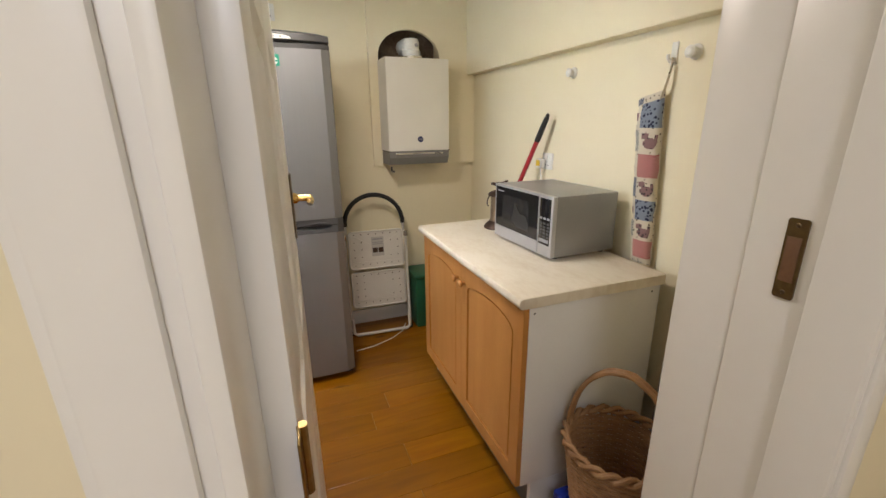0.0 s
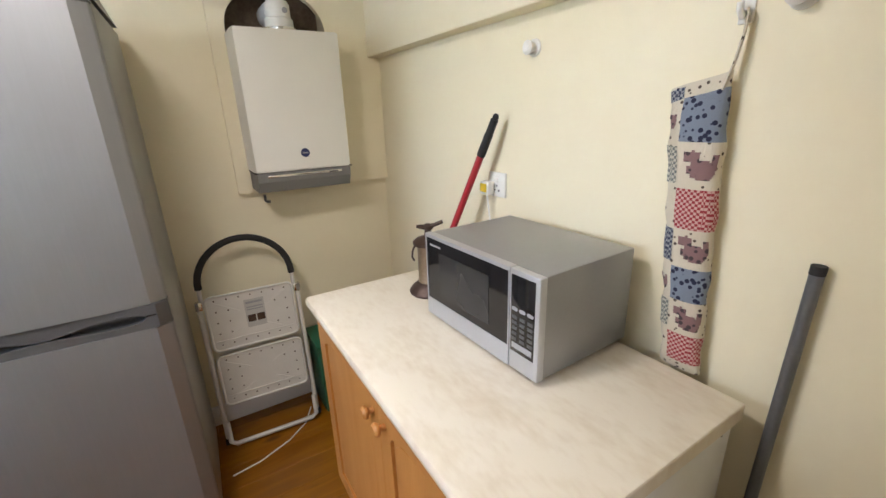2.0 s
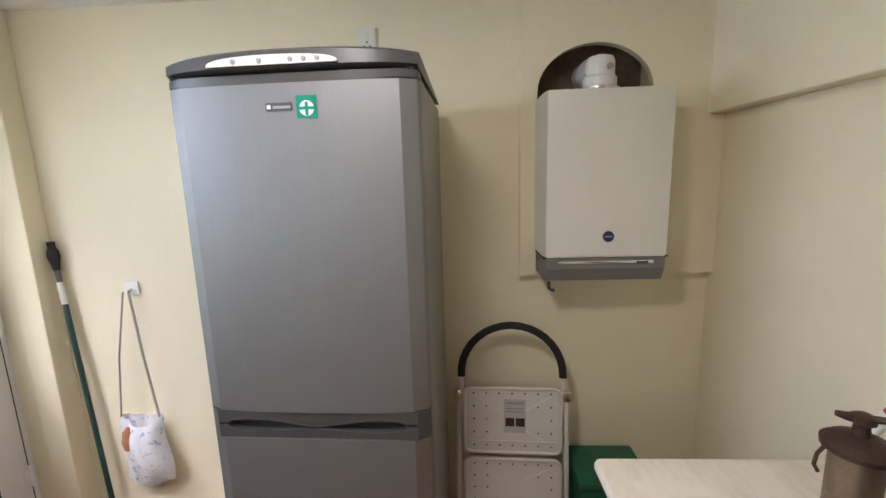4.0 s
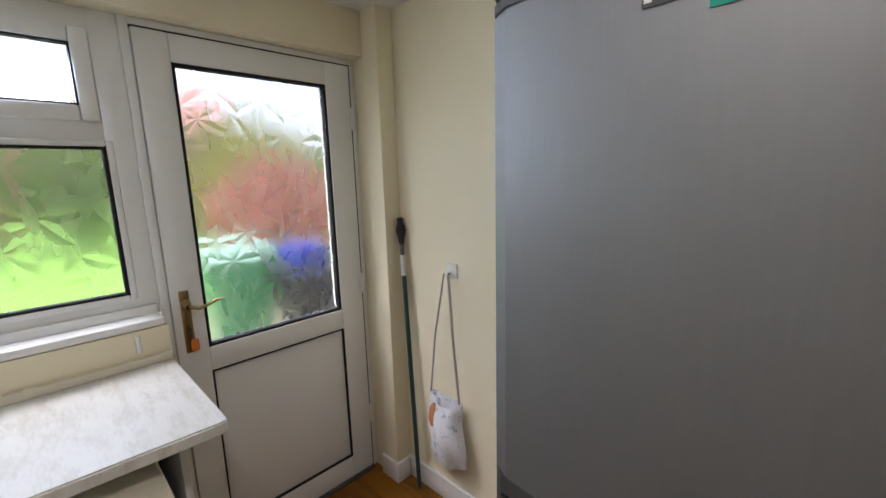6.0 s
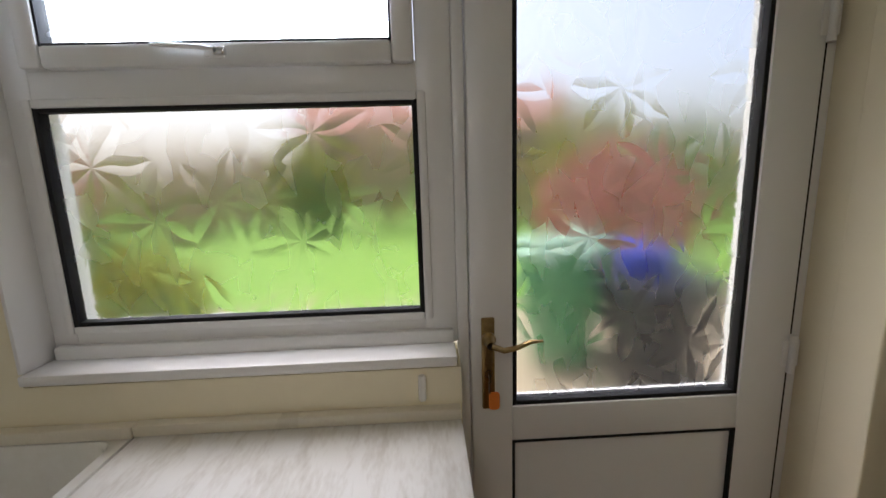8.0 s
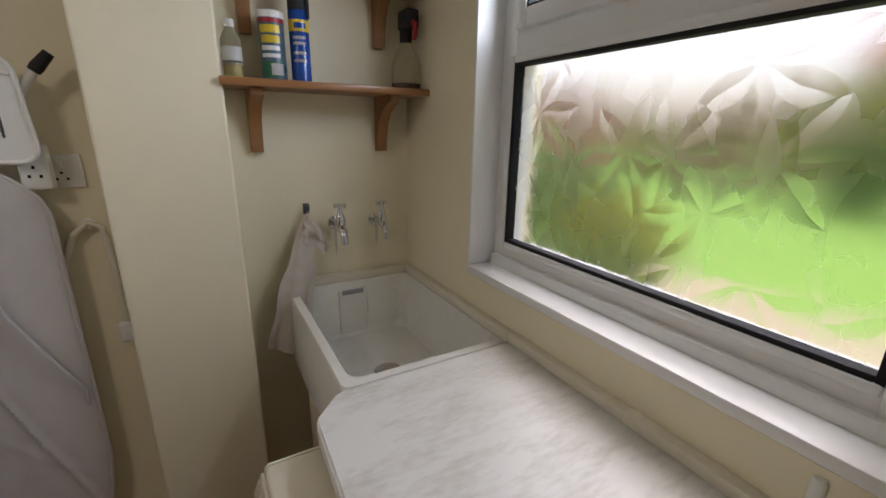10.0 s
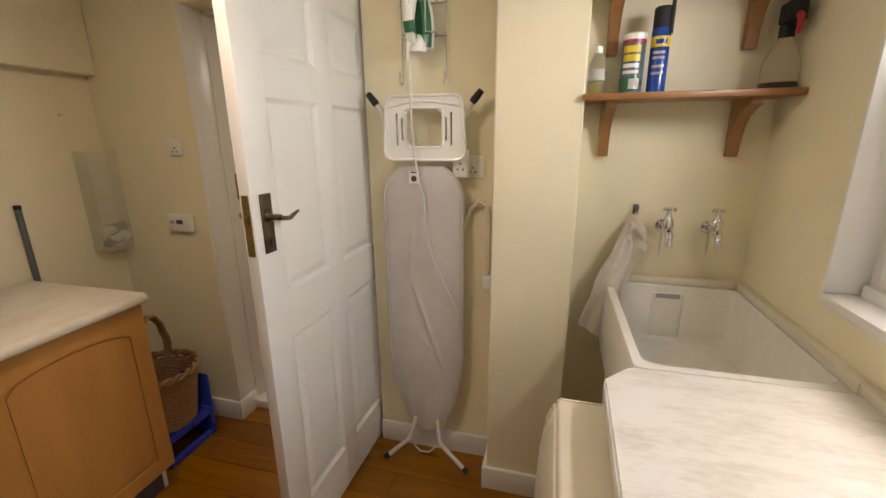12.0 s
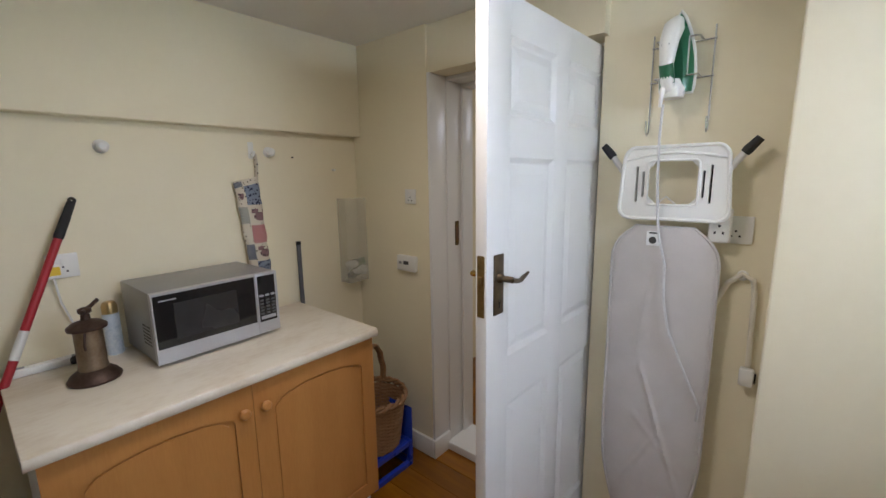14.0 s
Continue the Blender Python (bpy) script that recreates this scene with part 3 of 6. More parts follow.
for x0, x1 in ((1.138, 1.21), (0.27, 0.352)):
    add_box(bm, x0, x1, 0.602, 0.62, 0, 2.10, 0.006)
    add_box(bm, x0 + 0.012, x1 - 0.018, 0.592, 0.604, 0, 2.09, 0.005)
add_box(bm, 0.27, 1.20, 0.602, 0.62, 2.035, 2.10, 0.006)
tagged(link("architrave", bm, GLOSS), "white moulded timber architrave on the hall side", "trim", kind="structure")
structure("trim_doorway_reveal", box(1.152, 1.168, 0.80, 0.926, 0.0, 2.03, 0.003), GLOSS, "white painted reveal beside the inner doorway", "trim", True)
tagged(link("threshold", box(0.36, 1.146, 0.60, 0.83, -0.01, 0.045, 0.008), GLOSS), "white painted raised door threshold", "threshold", kind="structure")
strike = tagged(link("strike_plate", prism(rounded(0.030, 0.132, 0.004), 0.003, shift(1.1455, 0.727, 1.237) @ UP_X @ shift(0, 0, -0.003), 0.0006), DULLBRASS), "worn brass latch strike plate on the door lining", "strike plate")
bm = box(1.1412, 1.1427, 0.717, 0.738, 1.200, 1.274, 0.0004)
part("keep", bm, RAWWOOD, strike, "open brown latch slot")
for z in (1.182, 1.293):
    part("screw", lathe([(0.004, 0), (0.003, 0.0012), (0, 0.0014)], 10, shift(1.1426, 0.727, z) @ pose(0, 0, 0, 0, -90, 0)), BRONZE, strike)


def six_panel_door():
    door = empty("door_inner", pose(0.391, 0.735, 0, 0, 0, 88.2), "white six-panel timber door standing open", "door", kind="structure")
    L, T = 0.834, 0.038
    xs = ((0.115, 0.375), (0.467, 0.727))
    zs = ((0.20, 0.85), (1.005, 1.59), (1.70, 1.905))
    bm = bmesh.new()
    for x0, x1 in ((0, 0.115), (0.375, 0.467), (0.727, L)):
        add_box(bm, x0, x1, 0, T, 0.012, 2.005, 0.002)
    rails = (0.012, 0.20), (0.85, 1.005), (1.59, 1.70), (1.905, 2.005)
    for x0, x1 in xs:
        for z0, z1 in rails:
            add_box(bm, x0 - 0.001, x1 + 0.001, 0.0004, T - 0.0004, z0, z1)
    part("door_leaf", bm, GLOSS, door)
    for x0, x1 in xs:
        for z0, z1 in zs:
            bm = box(x0 - 0.002, x1 + 0.002, 0.013, T - 0.013, z0 - 0.002, z1 + 0.002)
            for side in (0, 1):
                t = bmesh.new()
                rect = lambda i: [(x0 + i, z0 + i), (x1 - i, z0 + i), (x1 - i, z1 - i), (x0 + i, z1 - i)]
                levels = [(0.0, 0.0005), (0.014, 0.0105), (0.020, 0.0115), (0.046, 0.004)]
                rings = []
                for i, d in levels:
                    y = d if side == 0 else T - d
                    rings.append([t.verts.new((x, y, z)) for x, z in rect(i)])
                for a, b in zip(rings, rings[1:]):
                    for k in range(4):
                        t.faces.new((a[k], a[(k + 1) % 4], b[(k + 1) % 4], b[k]))
                t.faces.new(rings[-1])
                merge(bm, t)
            ob = part("panel", bm, GLOSS, door, smooth=False)
    for y0, y1, s in ((T, T + 0.006, 1), (-0.006, 0, -1)):
        plate = part("handle_plate", box(0.758, 0.804, y0, y1, 1.152, 1.326, 0.003), BRONZE, door, "aged bronze handle plate")
        bm = lathe([(0.015, 0), (0.014, 0.008), (0.009, 0.014), (0.009, 0.045)], 14, shift(0.781, y1 if s > 0 else y0, 1.259) @ pose(0, 0, 0, -90 * s, 0, 0))
        yy = T + 0.047 if s > 0 else -0.047
        add_tube(bm, [(0.785, yy, 1.259), (0.763, yy + 0.003 * s, 1.254), (0.738, yy, 1.250), (0.713, yy - 0.002 * s, 1.258), (0.688, yy - 0.004 * s, 1.264)], [0.010, 0.0095, 0.008, 0.007, 0.004], 10, flat=0.75)
        part("lever", bm, BRONZE if s > 0 else POLISHED, plate, "curved lever handle")
        bm = lathe([(0.005, 0), (0.005, 0.001)], 10, shift(0.781, (y1 if s > 0 else y0) + 0.0004 * s, 1.189) @ pose(0, 0, 0, -90 * s, 0, 0))
        add_box(bm, 0.7795, 0.7825, (y1 if s > 0 else y0) + min(0, 0.001 * s), (y1 if s > 0 else y0) + max(0, 0.001 * s), 1.172, 1.189)
        part("keyhole", bm, BLACK, plate)
    bm = prism(rounded(0.024, 0.175, 0.003), 0.002, shift(L - 0.0002, T / 2, 1.239) @ UP_X, 0.0005)
    latch = part("latch_plate", bm, BRASS, door, "worn brass latch plate on the door edge")
    part("latch", box(L + 0.0015, L + 0.012, T / 2 - 0.006, T / 2 + 0.006, 1.246, 1.270, 0.003), BRASS, latch)
    for z in (0.25, 1.10, 1.80):
        bm = box(-0.03, 0.0, -0.0025, 0.0005, z - 0.045, z + 0.045, 0.001)
        add_tube(bm, [(0.002, -0.004, z - 0.045), (0.002, -0.004, z + 0.045)], 0.006, 10)
        part("hinge", bm, BRASS, door, "brass butt hinge")
    return door


six_panel_door()


# ---- fridge freezer ----
def fridge_freezer():
    f = empty("fridge_freezer", pose(0.672, 2.538, 0, 0, 0, -1.6), "tall silver fridge freezer with dark grey trim", "fridge freezer")
    W = 0.599
    part("body", box(-W + 0.004, -0.004, 0.062, 0.60, 0.03, 1.805, 0.006), SIDEGREY, f, "grey metal cabinet sides")

    def door(z0, z1):
        out = [(-W, 0.060), (-W, 0.030), (-W + 0.005, 0.023), (-W + 0.042, 0.003), (-W * 0.75, -0.002), (-W / 2, -0.004), (-W * 0.25, -0.002), (-0.042, 0.003), (-0.005, 0.023), (0, 0.030), (0, 0.060)]
        return prism(out, z1 - z0, shift(0, 0, z0), 0.003)

    part("upper_door", door(0.973, 1.785), SILVER, f, "", False)
    part("lower_door", door(0.045, 0.897), SILVER, f, "", False)
    part("top_trim", door(1.785, 1.806), GREYP, f, "dark grey door trim")
    # band between the doors, with a finger pull of two lobes joined by a narrow waist
    hole_l, hole_r = [], []
    N = 36
    for i in range(N + 1):
        t = i / N
        x = -W + 0.052 + t * (W - 0.110)
        lobe = math.sqrt(max(0.0, 1 - (abs(2 * t - 1)) ** 8))
        waist = math.exp(-((t - 0.5) / 0.19) ** 2)
        hole_l.append((x, 0.934 - lobe * 0.019 + 0.010 * waist))
        hole_r.append((x, 0.934 + lobe * (0.019 - 0.022 * waist) + 0.002 * (i in (0, N))))
    outline = hole_l + hole_r[::-1]
    bm = prism([(-W + 0.032, 0.897), (-0.032, 0.897), (-0.032, 0.973), (-W + 0.032, 0.973)], 0.022, shift(0, 0.024, 0) @ UP_Y, holes=[outline])
    band = part("handle_band", bm, GREYP, f, "dark grey moulded finger-pull band", False)
    for side in (-1, 1):
        ends = [(-W, 0.060), (-W, 0.030), (-W + 0.005, 0.023), (-W + 0.0325, 0.002), (-W + 0.0325, 0.060)]
        part("band_end", prism(ends if side < 0 else [(-W - x, y) for x, y in ends[::-1]], 0.076, shift(0, 0, 0.897), 0.002), GREYP, band)
    part("pull_rim", tube([(x, 0.0025, z) for x, z in outline], 0.0018, 6, True), GREYP, band)
    part("pull_recess", box(-W + 0.01, -0.01, 0.05, 0.062, 0.900, 0.970), BLACK, band)
    for x0 in (-W + 0.055, -0.245):
        scoop = []
        for i in range(9):
            a = math.pi * (0.08 + 0.60 * i / 8)
            scoop.append((0.004 + 0.040 * math.sin(a), 0.934 - 0.022 * math.cos(a)))
        t = bmesh.new()
        cols = [[t.verts.new((x0 + 0.19 * k / 10, y + 0.012 * abs(k / 5 - 1) ** 3 * -1, z)) for y, z in scoop] for k in range(11)]
        for c0, c1 in zip(cols, cols[1:]):
            for k in range(8):
                t.faces.new((c0[k], c0[k + 1], c1[k + 1], c1[k]))
        part("scoop", t, GREYP, band, "moulded finger scoop")
    part("seam", box(-W + 0.034, -W + 0.054, -0.0005, 0.03, 0.936, 0.939), BLACK, band)
    part("seam", box(-0.060, -0.034, -0.0005, 0.03, 0.938, 0.941), BLACK, band)
    # crown with the white control strip
    t = bmesh.new()
    rows = []
    for i in range(21):
        u = i / 20
        x = -W + 0.001 + u * (W - 0.002)
        rise = 0.020 * math.sin(math.pi * u)
        yf = -0.019 + 0.042 * abs(2 * u - 1) ** 5
        sec = [(0.062, 1.812), (yf + 0.012, 1.812), (yf, 1.817), (yf + 0.002, 1.838 + 0.6 * rise), (yf + 0.024, 1.848 + 0.6 * rise), (0.10, 1.848 + rise * 0.4), (0.60, 1.822)]
        rows.append([t.verts.new((x, y, z)) for y, z in sec])
    for a, b in zip(rows, rows[1:]):
        for k in range(len(a) - 1):
            t.faces.new((a[k], a[k + 1], b[k + 1], b[k]))
    t.faces.new([r for r in rows[0]])
    t.faces.new([r for r in rows[-1]][::-1])
    crown = part("crown", t, GREYP, f, "dark grey plastic crown")
    part("gap", box(-W + 0.01, -0.01, 0.02, 0.06, 1.806, 1.812), BLACK, f)
    outline = [(-0.150 + 0.30 * i / 16, -0.009) for i in range(17)] + [(0.150 * math.cos(math.pi * i / 16), -0.009 + 0.021 * math.sin(math.pi * i / 16) ** 0.7) for i in range(1, 16)]
    strip = part("control_strip", prism(outline, 0.004, shift(-W / 2 - 0.02, -0.0215, 1.828) @ UP_Y @ pose(0, 0, 0, -3, 0, 0), 0.0008), WHITEP, crown, "white control strip")
    for x in (-0.085, -0.025, 0.045, 0.075, 0.105):
        part("knob", lathe([(0.0055, 0), (0.005, 0.003), (0, 0.0035)], 12, shift(-W / 2 - 0.02 + x, -0.0255, 1.828) @ pose(0, 0, 0, 90, 0, 0)), GREYINK, strip)
    badge = part("badge", prism(rounded(0.062, 0.018, 0.002), 0.002, shift(-0.318, -0.004, 1.733) @ UP_Y, 0.0005), GREYP, f, "small grey maker's badge")
    part("badge_mark", prism(rounded(0.009, 0.009, 0.001), 0.0006, shift(-0.342, -0.006, 1.733) @ UP_Y), WHITE, badge)
    part("badge_lettering", prism(rounded(0.042, 0.006, 0.002), 0.0006, shift(-0.312, -0.006, 1.732) @ UP_Y), GREYINK, badge)
    for x in (-W + 0.04, -0.04):
        part("foot", lathe([(0.016, 0), (0.016, 0.03)], 12, shift(x, 0.08, 0)), BLACK, f)
    part("kick_strip", box(-W + 0.01, -0.01, 0.07, 0.09, 0.0, 0.045), BLACK, f)
    return f


SIDEGREY = mat("grey_cabinet_paint", (0.30, 0.30, 0.29), (0.27, 0.27, 0.26), rough=0.45, metal=0.3, scale=3)
fridge = fridge_freezer()
st = empty("sticker", fridge.matrix_basis @ shift(-0.254, -0.0045, 1.731), "square green sticker with a white disc and green cross", "sticker")
part("ground", prism(rounded(0.048, 0.05, 0.001), 0.0006, UP_Y), STICKG, st)
part("disc", prism([(0.017 * math.cos(2 * math.pi * k / 28), 0.017 * math.sin(2 * math.pi * k / 28) - 0.003) for k in range(28)], 0.0004, shift(0, -0.0007, 0) @ UP_Y), WHITE, st)
bm = prism([(-0.0035, -0.016), (0.0035, -0.016), (0.0035, 0.014), (-0.0035, 0.014)], 0.0004, shift(0, -0.0012, -0.003) @ UP_Y)
add_prism(bm, [(-0.017, -0.0035), (0.017, -0.0035), (0.017, 0.0035), (-0.017, 0.0035)], 0.0004, shift(0, -0.0013, -0.003) @ UP_Y)
part("cross", bm, STICKG, st)


def wall_socket(name, m, w, h, label, switches=1, cat="socket"):
    """A moulded plate on a wall; local x along the wall, z up, +y out of the wall."""
    s = empty(name, m, label, cat)
    part("plate", box(-w / 2, w / 2, 0, 0.009, -h / 2, h / 2, 0.003), WHITEP, s)
    for i in range(switches):
        x = (i - (switches - 1) / 2) * w * 0.4
        part("rocker", box(x - 0.006, x + 0.006, 0.008, 0.013, h * 0.08, h * 0.30, 0.002), WHITEP, s)
        bm = bmesh.new()
        for dx, dz in ((0, -0.004), (-0.011, -0.020), (0.011, -0.020)):
            add_box(bm, x + dx - 0.003, x + dx + 0.003, 0.0088, 0.0095, dz - 0.003, dz + 0.003)
        part("pin_slots", bm, BLACK, s)
    return s


wall_socket("spur_switch", pose(0.42, YB, 2.075, 0, 0, 180), 0.07, 0.09, "white switched wall plate above the fridge", 1, "switch")

# ---- boiler ----
b = empty("boiler", shift(1.259, YB, 1.221), "white wall-hung gas boiler with grey base", "boiler")
bm = prism([(-0.215, 0), (0.215, 0), (0.215, -0.18), (0.206, -0.216), (0.196, -0.221), (-0.196, -0.221), (-0.206, -0.216), (-0.215, -0.18)], 0.562, shift(0, 0, 0.052), 0.004)
part("casing", bm, WHITEP, b, "white enamelled casing")
bm = bmesh.new()
sec = [(0, 0.05), (-0.216, 0.05), (-0.213, 0.010), (-0.190, -0.036), (0, -0.036)]
l = [bm.verts.new((-0.205, y, z)) for y, z in sec]
r = [bm.verts.new((0.205, y, z)) for y, z in sec]
bm.faces.new(l)
bm.faces.new(r[::-1])
for k in range(5):
    bm.faces.new((l[k], r[k], r[(k + 1) % 5], l[(k + 1) % 5]))
base = part("control_cover", bm, mat("mid_grey_plastic", (0.22, 0.22, 0.215), rough=0.45), b, "grey drop-down control cover", False)
part("chrome_strip", box(-0.165, 0.165, -0.219, -0.212, 0.028, 0.040, 0.003), CHROME, base, "bright metal strip")
part("catch", box(0.105, 0.145, -0.222, -0.214, 0.030, 0.037, 0.002), GREYP, base)
part("seam", box(-0.214, 0.214, -0.214, -0.05, 0.049, 0.053), BLACK, b)
bd = part("badge", lathe([(0.019, 0), (0.019, 0.003), (0.016, 0.004), (0, 0.0045)], 24, shift(0.005, -0.2205, 0.125) @ pose(0, 0, 0, 90, 0, 0)), NAVY, b, "round navy maker's badge")
part("badge_lettering", box(-0.007, 0.017, -0.2262, -0.2248, 0.1225, 0.1275), GREYINK, bd)
part("drain_pipe", tube([(-0.18, -0.15, -0.05), (-0.18, -0.15, -0.075), (-0.172, -0.15, -0.082), (-0.16, -0.15, -0.084)], 0.006, 8), GREYP, b)
flue = part("flue", lathe([(0.058, 0), (0.058, 0.045), (0.05, 0.052), (0.05, 0.10), (0.042, 0.115), (0.02, 0.122), (0, 0.123)], 24, shift(0.0, -0.085, 0.625)), WHITEP, b, "white plastic flue elbow")
add = tube([(0.0, -0.07, 0.70), (0.0, 0.02, 0.715), (0.0, 0.11, 0.715)], 0.05, 20)
part("flue_duct", add, WHITEP, b)
part("test_cap", lathe([(0.011, 0), (0.011, 0.006), (0, 0.007)], 14, shift(0.018, -0.134, 0.70) @ pose(0, 0, 0, 90, 0, 0)), GREYINK, flue)
part("flue_collar", lathe([(0.068, 0), (0.068, 0.016)], 24, shift(0, -0.085, 0.62)), CHROME, flue)

arch = [(0.062, -0.10), (0.062, 0.66)] + [(0.272 - 0.21 * math.cos(math.pi * i / 20), 0.66 + 0.165 * math.sin(math.pi * i / 20)) for i in range(1, 20)] + [(0.482, 0.66), (0.482, -0.10)]
bm = bmesh.new()
outer = [(0.0, -0.035), (0.062, -0.035)] + arch[1:-1] + [(0.482, -0.035), (0.746, -0.035), (0.746, 1.043), (0.0, 1.043)]
t = bmesh.new()
vs = [t.verts.new((x, z, 0)) for x, z in outer]
es = [t.edges.new((vs[i], vs[(i + 1) % len(vs)])) for i in range(len(vs))]
bmesh.ops.triangle_fill(t, edges=es, use_beauty=True)
res = bmesh.ops.extrude_face_region(t, geom=list(t.faces))
for v in res["geom"]:
    if isinstance(v, bmesh.types.BMVert):
        v.co.z += 0.035
merge(bm, t, shift(0.988, YB, 1.202) @ UP_Y)
tagged(link("boiler_board", bm, PLASTER, smooth=False), "cream painted backing board with an arched cut-out", "board")

# ---- cupboard with beech doors ----
c = empty("base_cupboard", shift(0, 0, 0), "base cupboard with two beech doors and white sides", "cupboard")
bm = box(1.106, 1.668, 1.394, 1.412, 0.13, 0.872, 0.001)
add_box(bm, 1.15, 1.668, 1.394, 1.412, 0.0, 0.13)
add_box(bm, 1.15, 1.668, 2.418, 2.436, 0.0, 0.13)
add_box(bm, 1.106, 1.668, 2.418, 2.436, 0.13, 0.872, 0.001)
add_box(bm, 1.106, 1.66, 1.412, 2.418, 0.13, 0.148)
add_box(bm, 1.65, 1.66, 1.412, 2.418, 0.148, 0.872)
part("body", bm, CHIP, c, "white melamine carcass")
part("plinth", box(1.15, 1.165, 1.412, 2.418, 0.0, 0.13), GREYP, c, "dark recessed plinth")
for y in (1.45, 1.69):
    part("screw_cap", lathe([(0.004, 0), (0, 0.001)], 8, shift(1.125 + (y - 1.45) * 2.1, 1.3935, 0.845) @ pose(0, 0, 0, 90, 0, 0)), BLACK, c)


def beech_door(y0, y1, knob_y):
    w, z0, z1 = y1 - y0, 0.135, 0.868
    cy = (y0 + y1) / 2
    hole = [(-w / 2 + 0.062, z0 + 0.062), (w / 2 - 0.062, z0 + 0.062), (w / 2 - 0.062, z1 - 0.115)]
    hw = w / 2 - 0.062
    hole += [(hw * math.cos(math.pi * i / 16), z1 - 0.115 + 0.05 * math.sin(math.pi * i / 16)) for i in range(1, 16)]
    hole += [(-hw, z1 - 0.115)]
    M = shift(1.105, cy, 0) @ Matrix(((0, 0, -1, 0), (1, 0, 0, 0), (0, 1, 0, 0), (0, 0, 0, 1)))
    bm = prism([(-w / 2, z0), (w / 2, z0), (w / 2, z1), (-w / 2, z1)], 0.020, M, holes=[hole])
    d = part("door", bm, BEECH, c, "beech door with an arched panel", False)
    part("panel", prism([(x * 1.01, z) for x, z in hole], 0.011, M), BEECH, d, smooth=False)
    inner = [(x * 0.955, (z - 0.5) * 0.965 + 0.5) for x, z in hole]
    part("raised_field", prism(inner, 0.0155, M, 0.006), BEECH, d)
    k = lathe([(0.008, 0), (0.007, 0.010), (0.010, 0.013), (0.017, 0.018), (0.018, 0.025), (0.013, 0.031), (0, 0.033)], 18, shift(1.085, knob_y, 0.782) @ pose(0, 0, 0, 0, -90, 0))
    part("knob", k, BEECH, d, "turned beech knob")


beech_door(1.395, 1.914, 1.880)
beech_door(1.916, 2.435, 1.952)
bm = bmesh.new()
sec = [(1.674, 0.872), (1.674, 0.910), (1.073, 0.910), (1.064, 0.906), (1.060, 0.898), (1.060, 0.884), (1.064, 0.876), (1.073, 0.872)]
l = [bm.verts.new((x, 1.382, z)) for x, z in sec]
r = [bm.verts.new((x, 2.456, z)) for x, z in sec]
bm.faces.new(l)
bm.faces.new(r[::-1])
for k in range(8):
    bm.faces.new((l[k], r[k], r[(k + 1) % 8], l[(k + 1) % 8]))
counter = tagged(link("worktop", bm, LAMINATE), "cream marbled laminate worktop on the beech cupboard", "worktop")
for y in (1.3805, 2.4555):
    part("end_edging", box(1.066, 1.673, y, y + 0.002, 0.8735, 0.9085, 0.0008, 1), LAMINATE, counter, "laminate edging strip")


# ---- microwave ----
def microwave():
    m = empty("microwave", pose(1.357, 1.655, 0.91, 0, 0, 1.8), "silver microwave oven with a black glass door", "microwave")
    D, Wd, z0, z1 = 0.325, 0.445, 0.014, 0.262
    part("casing", box(0.022, D, 0.002, Wd - 0.002, z0, z1, 0.005), MWGREY, m, "silver painted steel casing")
    hole = [(0.0955, 0.066), (Wd - 0.005, 0.066), (Wd - 0.005, z1 - 0.010), (0.0955, z1 - 0.010)]
    X = Matrix(((0, 0, -1, 0.022), (1, 0, 0, 0), (0, 1, 0, 0), (0, 0, 0, 1)))
    door = part("door", prism([(0.092, z0), (Wd, z0), (Wd, z1), (0.092, z1)], 0.022, X, holes=[hole]), MWSILVER, m, "silver door frame", False)
    part("door_glass", box(0.002, 0.012, 0.0955, Wd - 0.005, 0.066, z1 - 0.010), DARKGLASS, door, "black glass")
    part("window_mesh", box(0.001, 0.0023, 0.165, Wd - 0.065, 0.088, z1 - 0.045), MESHGREY, door, "grey perforated screen")
    part("badge_lettering", box(0.0008, 0.0022, Wd - 0.075, Wd - 0.022, z1 - 0.032, z1 - 0.027), GREYINK, door)
    pan = part("control_panel", box(0.0, 0.022, 0.0, 0.0905, z0, z1, 0.004), MWSILVER, m)
    part("panel_glass", box(-0.0012, 0.006, 0.012, 0.084, 0.062, z1 - 0.012, 0.001), DARKGLASS, pan, "black control glass")
    for i in range(3):
        y = 0.072 - i * 0.024
        part("function_button", prism(rounded(0.019, 0.009, 0.004), 0.0012, shift(0, y, 0.170) @ Matrix(((0, 0, -1, -0.0005), (1, 0, 0, 0), (0, 1, 0, 0), (0, 0, 0, 1)))), GREYINK, pan)
    for r_ in range(5):
        for k in range(3):
            part("key", box(-0.0022, 0, 0.064 - k * 0.024, 0.079 - k * 0.024, 0.092 + r_ * 0.0135, 0.100 + r_ * 0.0135, 0.0005), KEYGREY, pan)
    part("start_key", box(-0.0022, 0, 0.017, 0.079, 0.072, 0.086, 0.0005), GREYINK, pan)
    bm = bmesh.new()
    for i in range(7):
        for k in range(6):
            add_prism(bm, [(0.004 * math.cos(a * math.pi / 3), 0.004 * math.sin(a * math.pi / 3)) for a in range(6)], 0.0006, shift(0.055 + i * 0.011, Wd - 0.0022, 0.07 + k * 0.013) @ pose(0, 0, 0, -90, 0, 0))
    part("vent_holes", bm, BLACK, m)
    for x in (0.05, 0.29):
        for y in (0.04, 0.41):
            part("foot", lathe([(0.013, 0), (0.013, 0.015)], 10, shift(x, y, 0)), BLACK, m)
    return m


